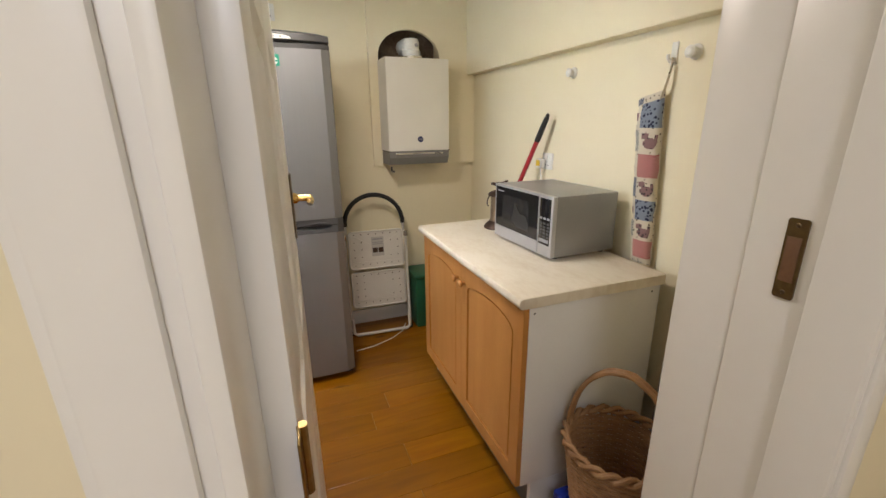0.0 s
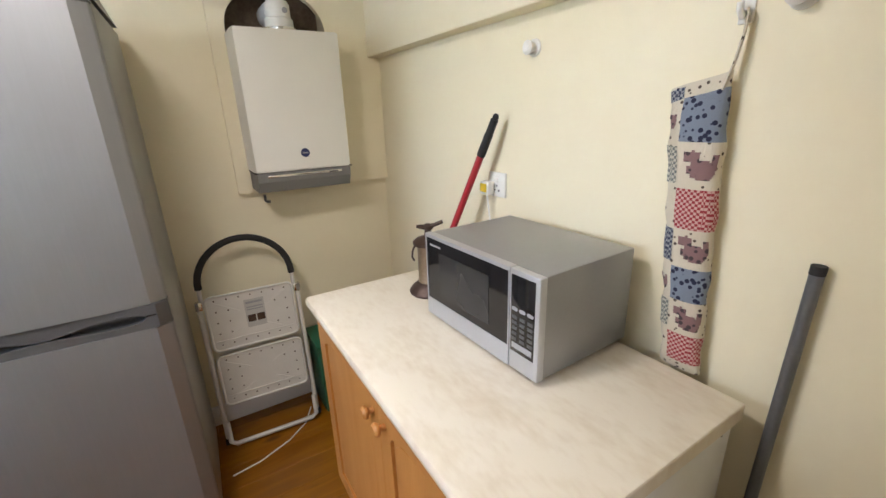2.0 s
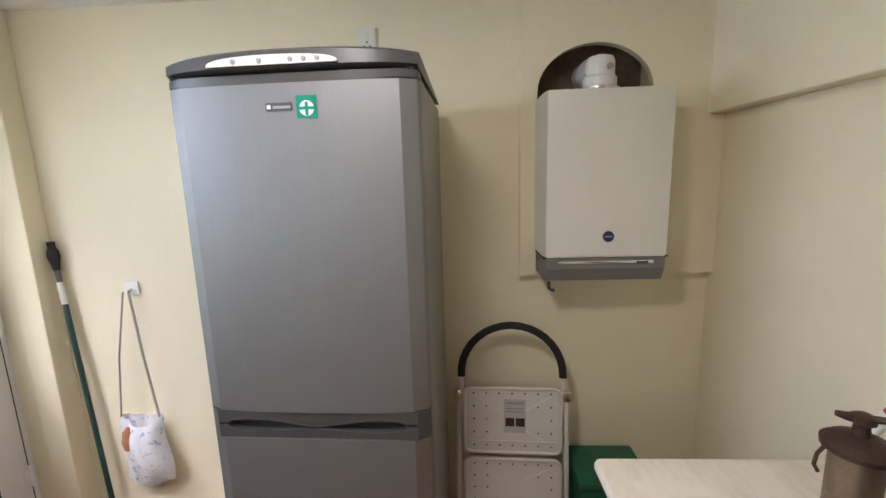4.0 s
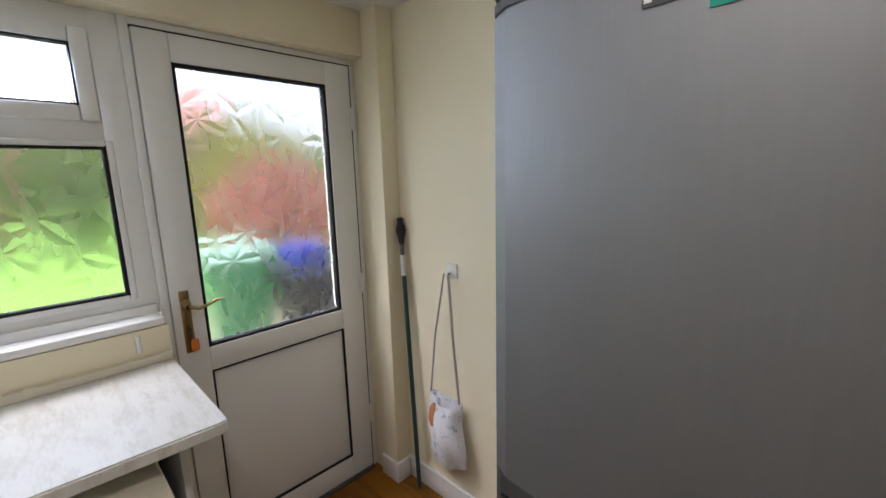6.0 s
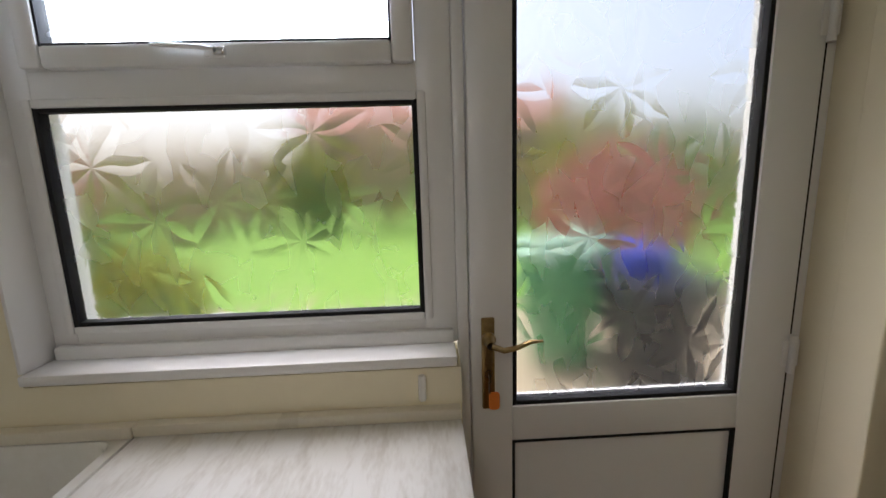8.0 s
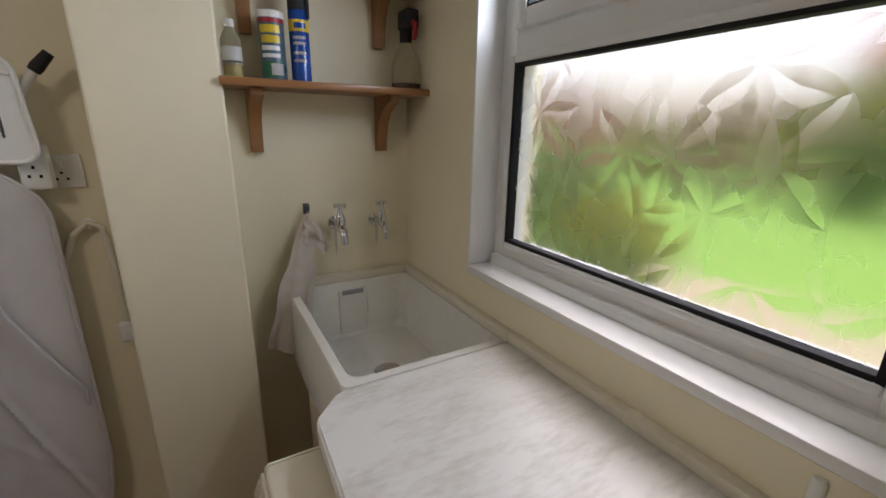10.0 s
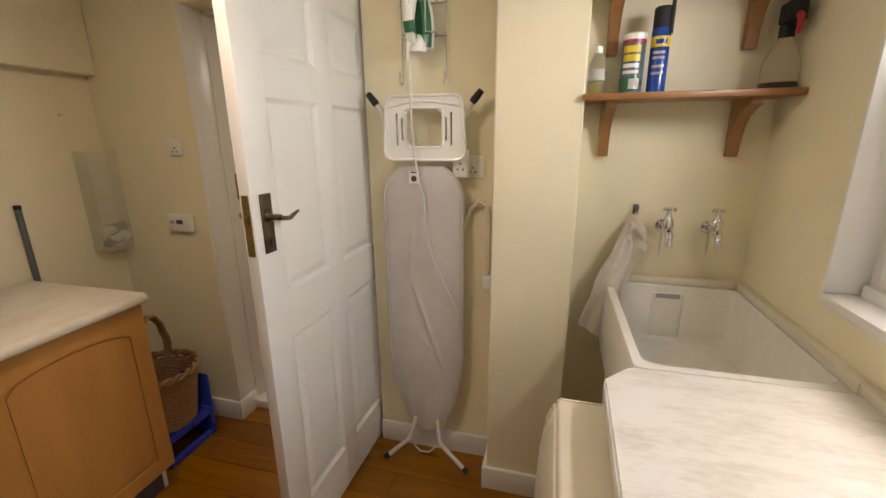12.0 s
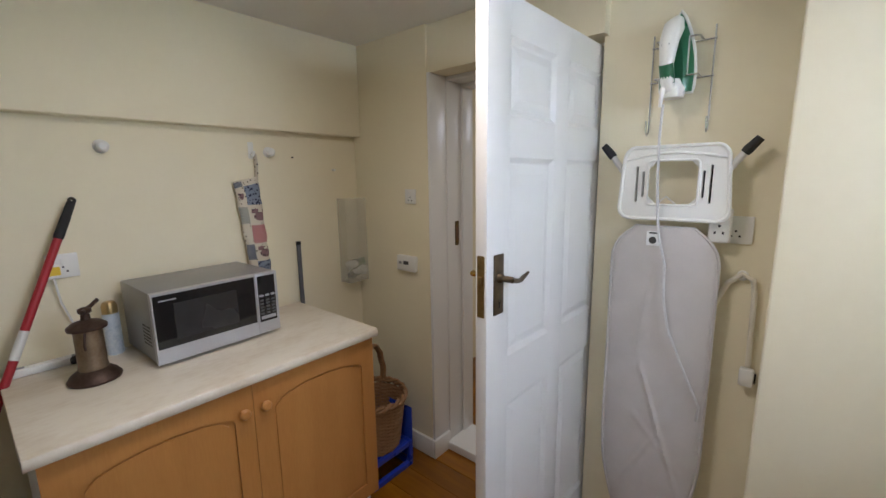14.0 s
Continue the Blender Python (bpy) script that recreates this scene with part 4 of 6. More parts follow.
MWGREY = mat("silver_grey_steel", (0.33, 0.335, 0.34), (0.30, 0.305, 0.31), rough=0.34, metal=0.55, scale=2, bump=0.0)
MWSILVER = mat("bright_silver_plastic", (0.52, 0.53, 0.55), (0.48, 0.49, 0.51), rough=0.3, metal=0.5, scale=2, bump=0.0)
MESHGREY = mat("screen_grey", (0.022, 0.022, 0.023), (0.032, 0.032, 0.033), rough=0.25, fine=900, bump=0.0)
KEYGREY = mat("key_grey", (0.06, 0.06, 0.06), (0.09, 0.09, 0.09), rough=0.5, bump=0)
microwave()

# ---- on and behind the cupboard ----
g = empty("brass_grinder", shift(1.438, 2.252, 0.91) @ Matrix.Diagonal((1.12, 1.12, 1.32, 1)), "old brass and iron table-top grinder", "ornament")
part("base", lathe([(0, 0), (0.062, 0), (0.064, 0.006), (0.056, 0.016), (0.042, 0.026), (0.036, 0.03), (0, 0.03)], 28), RUST, g, "brown iron base")
part("cylinder", lathe([(0.035, 0.03), (0.036, 0.034), (0.034, 0.04), (0.034, 0.125), (0.036, 0.132)], 24), AGED, g, "tarnished cylinder")
lid = part("lid", lathe([(0.0, 0.130), (0.046, 0.130), (0.047, 0.137), (0.034, 0.146), (0.012, 0.152), (0.010, 0.166), (0.016, 0.170), (0.016, 0.178), (0.008, 0.182), (0, 0.183)], 24), RUST, g)
bm = tube([(0, 0, 0.172), (-0.02, 0.006, 0.176), (-0.032, 0.010, 0.178)], [0.007, 0.006, 0.004], 8)
add_tube(bm, [(0, 0, 0.175), (0.014, -0.018, 0.181), (0.028, -0.036, 0.190)], [0.006, 0.005, 0.005], 8)
part("crank", bm, RUST, lid)
part("bail", tube([(-0.04, 0.012, 0.128), (-0.046, 0.016, 0.115), (-0.047, 0.018, 0.098), (-0.041, 0.016, 0.088)], 0.003, 8), RUST, g)

a = empty("spray_can", shift(1.640, 2.155, 0.91), "white and blue spray can with a gold cap", "spray can")
part("can", lathe([(0, 0), (0.026, 0), (0.0265, 0.004), (0.026, 0.15), (0.022, 0.16), (0.0, 0.16)], 24), mat("printed_can", (0.62, 0.66, 0.70), (0.40, 0.48, 0.56), rough=0.3, scale=60, bump=0), a)
part("cap", lathe([(0.0245, 0.155), (0.0245, 0.185), (0.018, 0.198), (0, 0.202)], 24), GOLD, a, "gold plastic cap")

# red mop handle leaning in the corner
P0, P1 = Vector((1.450, 2.845, 0.0)), Vector((1.680, 2.203, 1.476))
mop = empty("mop_handle", shift(0, 0, 0), "red pole with a white band and black grip, leaning", "mop handle")
at_z = lambda z: P0 + (P1 - P0) * (z / 1.476)
part("pole", tube([at_z(0.0), at_z(1.355)], 0.0125, 14), RED, mop, "red pole")
part("white_band", tube([at_z(0.985), at_z(1.070)], 0.0132, 14), WHITEP, mop, "white band")
grip = part("grip", tube([at_z(1.35), at_z(1.355), at_z(1.42), at_z(1.425), at_z(1.468)], [0.0135, 0.015, 0.0145, 0.0135, 0.013], 14), FOAM, mop, "black grip")
ax = (P1 - P0).normalized()
part("hanging_eye", tube([P1 + ax * 0.007 * math.sin(t_) + Vector((0, 0.007 * math.cos(t_), 0.007 * math.cos(t_) * 0.5)) for t_ in [2 * math.pi * i / 14 for i in range(14)]], 0.0052, 8, True), FOAM, grip)

wall_socket("socket_counter", pose(XR, 2.250, 1.246, 0, 0, 90), 0.088, 0.086, "white single wall socket above the worktop", 1)
pl = empty("plug", pose(XR - 0.012, 2.280, 1.236, 0, 0, 90), "white plug with a yellow label", "plug")
part("plug_body", box(-0.024, 0.024, 0, 0.034, -0.026, 0.022, 0.007), WHITEP, pl)
part("yellow_label", prism(rounded(0.036, 0.03, 0.004), 0.001, shift(0, 0.036, 0.0) @ pose(0, 0, 0, 90, 0, 0)), YELLOW, pl, "yellow test label")
cable = tube([(XR - 0.03, 2.28, 1.21), (XR - 0.022, 2.272, 1.12), (XR - 0.015, 2.245, 1.02), (XR - 0.03, 2.21, 0.935), (XR - 0.072, 2.17, 0.916), (XR - 0.09, 2.12, 0.915)], 0.0035, 8)
tagged(link("appliance_cable", cable, WHITEP), "thin white cable hanging from the socket", "cable")
ex = empty("extension_lead", pose(1.652, 2.335, 0.9105, 0, 0, 90), "flat white extension socket lying by the wall", "extension lead")
part("block", box(-0.10, 0.10, -0.018, 0.016, 0, 0.028, 0.006), WHITEP, ex)
part("socket_face", box(0.06, 0.085, -0.008, 0.008, 0.0275, 0.0295), GREYINK, ex)
part("lead", tube([(0.10, 0, 0.012), (0.14, -0.005, 0.006), (0.19, 0.01, -0.03), (0.2, 0.01, -0.15)], 0.0035, 8), WHITEP, ex)
bp_ = empty("black_plug", shift(1.648, 2.262, 0.9105), "black mains plug lying on the worktop", "plug")
part("plug_body", box(-0.022, 0.022, -0.022, 0.022, 0, 0.028, 0.008), FOAM, bp_)
part("pins", box(-0.008, 0.008, -0.04, -0.02, 0.010, 0.016), CHROME, bp_)

# ---- right wall ----
def wall_boss(y, z):
    o = empty("coat_peg", pose(XR, y, z, 0, 0, 90), "round cream painted wall peg", "peg", "pegs on the cream wall")
    part("rose", lathe([(0.025, 0), (0.024, 0.006), (0.014, 0.010), (0.012, 0.02), (0.019, 0.026), (0.020, 0.032), (0.012, 0.039), (0, 0.040)], 20, pose(0, 0, 0, -90, 0, 0)), WHITEP, o)
    return o


peg = wall_boss(2.090, 1.667)
copy_thing(peg, pose(XR, 1.450, 1.667, 0, 0, 90))
hk = empty("picture_nail", pose(XR, 1.085, 1.585, 0, 0, 90), "small painted-over nail stub", "nail")
part("stub", tube([(0, 0, 0), (0, 0.02, -0.002)], 0.006, 8), WHITEP, hk)
screw = empty("picture_nail", pose(XR, 1.326, 1.645, 0, 0, 90), "small bare brown nail head in the wall", "nail")
part("stub", tube([(0, 0, 0), (0, 0.008, 0)], 0.004, 8), RUST, screw)
hook = empty("cream_hook", pose(XR, 1.535, 1.665, 0, 0, 90), "cream plastic wall hook", "hook")
part("hook_plate", box(-0.013, 0.013, 0, 0.005, -0.03, 0.045, 0.002), WHITEP, hook)
part("hook_arm", tube([(0, 0.004, -0.01), (0, 0.02, -0.018), (0, 0.03, -0.008), (0, 0.031, 0.004)], 0.006, 10), WHITEP, hook)


def cloth_mat(name, a, b, kind):
    m = bpy.data.materials.new(name)
    m.use_nodes = True
    nt = m.node_tree
    p = nt.nodes["Principled BSDF"]
    p.inputs["Roughness"].default_value = 0.9
    co = nt.nodes.new("ShaderNodeTexCoord")
    if kind == "check":
        tex = nt.nodes.new("ShaderNodeTexChecker")
        tex.inputs["Scale"].default_value = 170
        tex.inputs["Color1"].default_value, tex.inputs["Color2"].default_value = (*a, 1), (*b, 1)
        nt.links.new(co.outputs["Object"], tex.inputs["Vector"])
        nt.links.new(tex.outputs["Color"], p.inputs["Base Color"])
    else:
        tex = nt.nodes.new("ShaderNodeTexVoronoi")
        tex.inputs["Scale"].default_value = 78 if kind == "flower" else 62
        nt.links.new(co.outputs["Object"], tex.inputs["Vector"])
        lo, hi = (0.36, 0.42) if kind == "flower" else (0.21, 0.25)
        nt.links.new(ramp_pair(nt, tex.outputs["Distance"], a, b, lo, hi), p.inputs["Base Color"])
    n = nt.nodes.new("ShaderNodeTexNoise")
    n.inputs["Scale"].default_value = 30
    bp = nt.nodes.new("ShaderNodeBump")
    bp.inputs["Strength"].default_value, bp.inputs["Distance"].default_value = 0.35, 0.01
    nt.links.new(n.outputs["Fac"], bp.inputs["Height"])
    nt.links.new(bp.outputs["Normal"], p.inputs["Normal"])
    return m


CREAMPRINT = cloth_mat("cream_sprig_print", (0.09, 0.065, 0.05), (0.62, 0.56, 0.44), "sprig")
BLUEPRINT = cloth_mat("blue_flower_print", (0.018, 0.022, 0.055), (0.20, 0.235, 0.30), "flower")
REDCHECK = cloth_mat("red_gingham", (0.30, 0.03, 0.04), (0.58, 0.36, 0.32), "check")
BLUECHECK = cloth_mat("blue_gingham", (0.03, 0.04, 0.08), (0.30, 0.31, 0.32), "check")
GREYCHECK = cloth_mat("grey_gingham", (0.17, 0.18, 0.17), (0.52, 0.49, 0.40), "check")
HENPRINT = cloth_mat("brown_motif_print", (0.07, 0.05, 0.055), (0.24, 0.14, 0.14), "flower")


def draught_excluder():
    e = empty("draught_excluder", shift(1.706, 1.575, 0.905), "long patchwork fabric draught excluder hanging on a hook", "draught excluder")
    Z, NV, NU = 0.636, 50, 24

    def surf(u, v):
        a = 2 * math.pi * u
        wob = 0.0018 * math.sin(v * 31 + 2) + 0.0015 * math.sin(v * 57)
        flat = min(1, (1 - v) * 9) * min(1, 0.35 + v * 12)
        w = 0.044 + 0.012 * v + wob
        dep = 0.027 * (0.25 + 0.75 * flat)
        y = w * math.copysign(abs(math.cos(a)) ** 0.8, math.cos(a)) + 0.050 * (v - 0.2) - 0.030
        x = -dep * math.copysign(abs(math.sin(a)) ** 0.8, math.sin(a))
        z = v * Z + (0.014 * (-math.cos(a)) if v > 0.9 else 0)
        return x, y, z

    def build(u0, u1, v0, v1, off, hen=False):
        t = bmesh.new()
        ku, kv = max(2, round((u1 - u0) * NU)), max(2, round((v1 - v0) * NV))
        if hen:
            ku = kv = 16
        grid = []
        for i in range(kv + 1):
            row = []
            for k in range(ku + 1):
                u, v = u0 + (u1 - u0) * k / ku, v0 + (v1 - v0) * i / kv
                x, y, z = surf(u, v)
                a = 2 * math.pi * u
                row.append(t.verts.new((x - off * math.sin(a), y + off * math.cos(a), z)))
            grid.append(row)
        for r0, r1 in zip(grid, grid[1:]):
            for k in range(ku):
                a, b = (k + 0.5) / ku, (grid.index(r0) + 0.5) / kv
                body = ((a - 0.52) / 0.40) ** 2 + ((b - 0.36) / 0.32) ** 2 < 1
                head = ((a - 0.22) / 0.17) ** 2 + ((b - 0.78) / 0.20) ** 2 < 1
                tail = abs(a - 0.86) < 0.12 and 0.35 < b < 0.85
                if not hen or body or head or tail:
                    t.faces.new((r0[k], r0[k + 1], r1[k + 1], r1[k]))
        return t

    t = build(0, 1, 0, 1, 0)
    bmesh.ops.remove_doubles(t, verts=t.verts, dist=0.0005)
    bmesh.ops.holes_fill(t, edges=[x for x in t.edges if x.is_boundary])
    part("cover", t, CREAMPRINT, e, "cream sprigged cotton")
    # u 0.25 faces the room; 0.0 is the far side, 0.5 the doorway side
    patches = ((0.20, 0.50, 0.040, 0.150, REDCHECK), (0.22, 0.44, 0.165, 0.255, HENPRINT), (0.20, 0.50, 0.275, 0.395, BLUEPRINT), (0.22, 0.44, 0.415, 0.510, HENPRINT), (0.20, 0.50, 0.530, 0.665, REDCHECK),
               (0.22, 0.44, 0.690, 0.790, HENPRINT), (0.20, 0.50, 0.815, 0.955, BLUEPRINT), (0.04, 0.195, 0.165, 0.265, GREYCHECK), (0.02, 0.195, 0.410, 0.525, BLUECHECK), (0.02, 0.195, 0.680, 0.800, GREYCHECK),
               (0.03, 0.195, 0.955, 0.992, BLUECHECK), (0.08, 0.17, 0.300, 0.360, HENPRINT), (0.08, 0.17, 0.850, 0.920, HENPRINT))
    for u0, u1, v0, v1, mt in patches:
        t = build(u0, u1, v0, v1, 0.0018, mt is HENPRINT)
        part("patch", t, mt, e, "printed cotton patch")
    bm = tube([(-0.005, -0.035, 0.615), (0.0, -0.045, 0.66), (0.008, -0.05, 0.71), (0.012, -0.05, 0.745), (0.012, -0.047, 0.752)], 0.011, 8, flat=0.25)
    part("hanging_loop", bm, CREAMPRINT, e)


draught_excluder()
pole = empty("grey_pole", shift(0, 0, 0), "plain dark grey metal pole leaning on the wall", "pole")
part("tube", tube([(1.690, 1.352, 0.0), (1.716, 1.336, 1.213)], 0.0115, 16), STEELG, pole)
part("cap", tube([(1.7157, 1.3363, 1.20), (1.7162, 1.3358, 1.217)], 0.0125, 16), FOAM, pole)

# clear bag dispenser on the wall in the corner
d = empty("bag_dispenser", shift(1.735, 0.985, 0.945), "clear plastic bag dispenser holding crumpled bags", "dispenser")
bm = bmesh.new()
add_box(bm, -0.078, -0.075, -0.085, 0.085, 0.0, 0.48, 0.001)
add_box(bm, -0.075, 0.0, -0.085, -0.082, 0.0, 0.48, 0.001)
add_box(bm, -0.075, 0.0, 0.082, 0.085, 0.0, 0.48, 0.001)
add_box(bm, -0.075, 0.0, -0.082, 0.082, 0.0, 0.003)
ob = part("shell", bm, THIN, d, "clear plastic shell", False)
rng = random.Random(4)
for mt, n in ((WHITE, 8), (GREEN, 4), (BLACK, 4)):
    for i in range(n):
        t = bmesh.new()
        bmesh.ops.create_icosphere(t, subdivisions=2, radius=1)
        for v in t.verts:
            q = noise.noise(v.co * 2.3 + Vector((i * 3.1, n, 0)))
            v.co = Vector((v.co.x * 0.024, v.co.y * 0.036, v.co.z * 0.024)) * (1 + 0.6 * q)
        part("crumpled_bag", t, mt, d).matrix_basis = shift(-0.04 + rng.uniform(-.01, .01), rng.uniform(-0.05, 0.05), 0.035 + rng.uniform(0, 0.075))

wall_socket("small_switch", pose(1.285, 0.93, 1.44, 0, 0, 0), 0.075, 0.075, "white painted-in wall switch plate", 1, "switch")
th = empty("thermostat", pose(1.315, 0.93, 1.085, 0, 0, 0), "white room thermostat with a small display", "thermostat")
part("case", box(-0.068, 0.068, 0, 0.026, -0.042, 0.042, 0.006), WHITEP, th)
part("display", box(-0.022, 0.016, 0.0255, 0.027, -0.006, 0.014, 0.0005), KEYGREY, th)
part("button", box(0.03, 0.05, 0.0255, 0.0285, -0.004, 0.010, 0.001), GREYINK, th)


# ---- step stool ----
def step_stool():
    s = empty("step_stool", pose(0.96, 3.05, 0, 8, 0, -4) @ shift(0, 0, 0), "folded white steel step stool with a black foam handle", "step stool")
    w = 0.211
    for x in (-w, w):
        part("side_tube", tube([(x, 0, 0.02), (x, 0, 0.72)], 0.0115, 12), STOOLW, s, "white steel tube")
    n = 18
    pts = [(-w + 0.012, 0, 0.69), (-w + 0.012, 0, 0.78)] + arc(0, 0.790, w - 0.012, 180, 0, n, rz=0.195) + [(w - 0.012, 0, 0.78), (w - 0.012, 0, 0.69)]
    part("handle_tube", tube(pts, 0.009, 12), STOOLW, s)
    part("foam_grip", tube(arc(0, 0.790, w - 0.012, 183, -3, n, rz=0.195), 0.015, 12), FOAM, s, "black foam grip")
    pts = [(-w + 0.01, -0.02, 0.12), (-w + 0.012, -0.045, 0.03), (-w + 0.035, -0.05, 0.016), (w - 0.035, -0.05, 0.016), (w - 0.012, -0.045, 0.03), (w - 0.01, -0.02, 0.12)]
    part("foot_bar", tube(pts, 0.011, 12), STOOLW, s)
    for z0, z1 in ((0.480, 0.742), (0.205, 0.455)):
        h = z1 - z0
        bm = prism(rounded(2 * w - 0.045, h, 0.025, 5, 0, 0), 0.012, shift(0, -0.012, (z0 + z1) / 2) @ UP_Y, 0.003)
        st_ = part("step", bm, STOOLW, s, "perforated white step")
        part("rim", tube([(x, -0.026, (z0 + z1) / 2 + y) for x, y in rounded(2 * w - 0.05, h - 0.004, 0.025, 5)], 0.006, 8, True), STOOLW, st_)
        bm = bmesh.new()
        for i in range(7):
            for k in range(5):
                if not (k in (1, 2, 3) and i in (2, 3, 4)) and not (k == 2 and i == 5):
                    add_prism(bm, [(0.0038 * math.cos(q), 0.0038 * math.sin(q)) for q in [2 * math.pi * j / 8 for j in range(8)]], 0.0008, shift((i - 3) * 0.05, -0.0242, z0 + 0.030 + k * (h - 0.052) / 4) @ UP_Y)
        part("perforation", bm, RUST, st_)["kind"] = "stuff"
        for sx in (-1, 1):
            for sz in (-1, 1):
                part("embossed_rib", tube([(sx * 0.05, -0.0235, (z0 + z1) / 2 + sz * 0.04), (sx * (w - 0.055), -0.0235, (z0 + z1) / 2 + sz * (h / 2 - 0.03))], 0.0025, 6), STOOLW, st_)
        part("crease", box(-w + 0.04, w - 0.04, -0.0285, -0.024, z0 + 0.045, z0 + 0.049, 0.001), STOOLW, st_)
        if z0 > 0.45:
            lab = part("label", prism(rounded(0.085, 0.135, 0.002), 0.0006, shift(0.01, -0.0243, z0 + 0.15) @ UP_Y), GREYLAB, st_, "faded printed label")
            for dz, hh in ((0.052, 0.010), (0.03, 0.006), (0.018, 0.006)):
                part("label_line", prism(rounded(0.07, hh, 0.001), 0.0004, shift(0.01, -0.0251, z0 + 0.15 + dz) @ UP_Y), GREYINK, lab)
            for dx in (-0.019, 0.021):
                part("label_picture", prism(rounded(0.034, 0.034, 0.001), 0.0004, shift(0.01 + dx, -0.0251, z0 + 0.125) @ UP_Y), RUST, lab)
    for x in (-w, w):
        part("clamp", box(x - 0.015, x + 0.015, -0.015, 0.015, 0.685, 0.725, 0.004), CHROME, s)
        part("rubber_foot", box(x - 0.015, x + 0.015, -0.018, 0.018, 0.0, 0.03, 0.004), FOAM, s)
    return s


GREYLAB = mat("faded_label", (0.52, 0.51, 0.48), (0.46, 0.45, 0.42), rough=0.6, bump=0)
stool = step_stool()
stool.matrix_basis = pose(0.940, 3.032, 0.004, -6, 0, -3)
bm = tube([(0.72, 2.82, 0.004), (0.84, 2.84, 0.004), (0.98, 2.90, 0.004), (1.08, 2.98, 0.004), (1.13, 3.08, 0.006)], 0.0035, 8)
tagged(link("floor_cable", bm, WHITEP), "thin white cable lying on the floorboards", "cable")
gb = tagged(link("green_box", box(1.19, 1.45, 2.98, 3.20, 0, 0.385, 0.02), GREENBIN), "green plastic bin behind the cupboard end", "bin")
part("lid", box(1.18, 1.46, 2.97, 3.21, 0.385, 0.415, 0.012), GREENBIN, gb)

# ---- basket in its blue crate ----
def basket():
    bk = empty("wicker_basket", pose(1.345, 1.195, 0.150, 0, 0, -62), "round woven wicker basket with a hoop handle", "basket")
    R0, R1, Hh = 0.128, 0.168, 0.285
    n = 28
    for i in range(n):
        a0 = 2 * math.pi * i / n
        q = [(R0 * math.cos(a0), R0 * math.sin(a0), 0.0), ((R0 + R1) / 2 * math.cos(a0), (R0 + R1) / 2 * math.sin(a0), Hh / 2), (R1 * math.cos(a0), R1 * math.sin(a0), Hh)]
        part("stake", tube(q, 0.0035, 6), WICKER, bk)
    bm = bmesh.new()
    rows = 26
    for j in range(rows):
        z = 0.006 + (Hh - 0.04) * j / (rows - 1)
        r = R0 + (R1 - R0) * z / Hh
        add_tube(bm, [((r + 0.0035 * (1 if (k + j) % 2 else -1)) * math.cos(2 * math.pi * k / 28), (r + 0.0035 * (1 if (k + j) % 2 else -1)) * math.sin(2 * math.pi * k / 28), z) for k in range(28)], 0.0052, 6, True)
    weave = part("weave", bm, WICKER, bk, "woven willow sides")
    weave["kind"] = "stuff"
    for ph in (0, math.pi):
        part("rim_strand", tube([((R1 + 0.009 * math.cos(k * 1.1 + ph)) * math.cos(2 * math.pi * k / 60), (R1 + 0.009 * math.cos(k * 1.1 + ph)) * math.sin(2 * math.pi * k / 60), Hh - 0.01 + 0.011 * math.sin(k * 1.1 + ph)) for k in range(60)], 0.009, 8, True), WICKER, bk, "twisted willow rim")
    part("base", lathe([(0, 0), (R0, 0), (R0, 0.012), (0, 0.012)], 28), WICKER, bk)
    for off in (-0.009, 0.009):
        part("hoop_strand", tube([(R1 * math.cos(t_), off + 0.003 * math.sin(t_ * 14), Hh - 0.02 + 0.27 * math.sin(t_)) for t_ in [math.pi * i / 24 for i in range(25)]], 0.0085, 8), WICKER, bk, "bent willow handle")
    return bk


basket()
cr = empty("blue_crate", shift(1.40, 1.17, 0), "blue plastic crate standing on the floor", "crate")
for z0, z1 in ((0.0, 0.03), (0.118, 0.148)):
    for x0, x1, y0, y1 in ((-0.195, 0.195, -0.12, -0.095), (-0.195, 0.195, 0.13, 0.155), (-0.195, -0.17, -0.095, 0.13), (0.17, 0.195, -0.095, 0.13)):
        part("rail", box(x0, x1, y0, y1, z0, z1, 0.005), BLUEP, cr)
for x in (-0.182, 0.182):
    for y in (-0.108, 0.142):
        part("post", box(x - 0.013, x + 0.013, y - 0.012, y + 0.012, 0.02, 0.13, 0.004), BLUEP, cr)
for i in range(6):
    part("slat", box(-0.175 + i * 0.062, -0.14 + i * 0.062, -0.10, 0.135, 0.134, 0.146, 0.003), BLUEP, cr)
part("back_panel", box(-0.19, 0.19, -0.128, -0.118, 0.03, 0.33, 0.006), BLUECLEAR, cr, "blue translucent back panel")

# ---- back wall beside the back door ----
bs = wall_socket("hook_plate", pose(-0.655, YB, 1.135, 0, 0, 180), 0.062, 0.062, "square white hook plate on the wall", 0, "hook plate")
part("hook", tube([(0, 0.008, -0.005), (0, 0.022, -0.014), (0, 0.026, -0.004)], 0.005, 8), CHROME, bs)


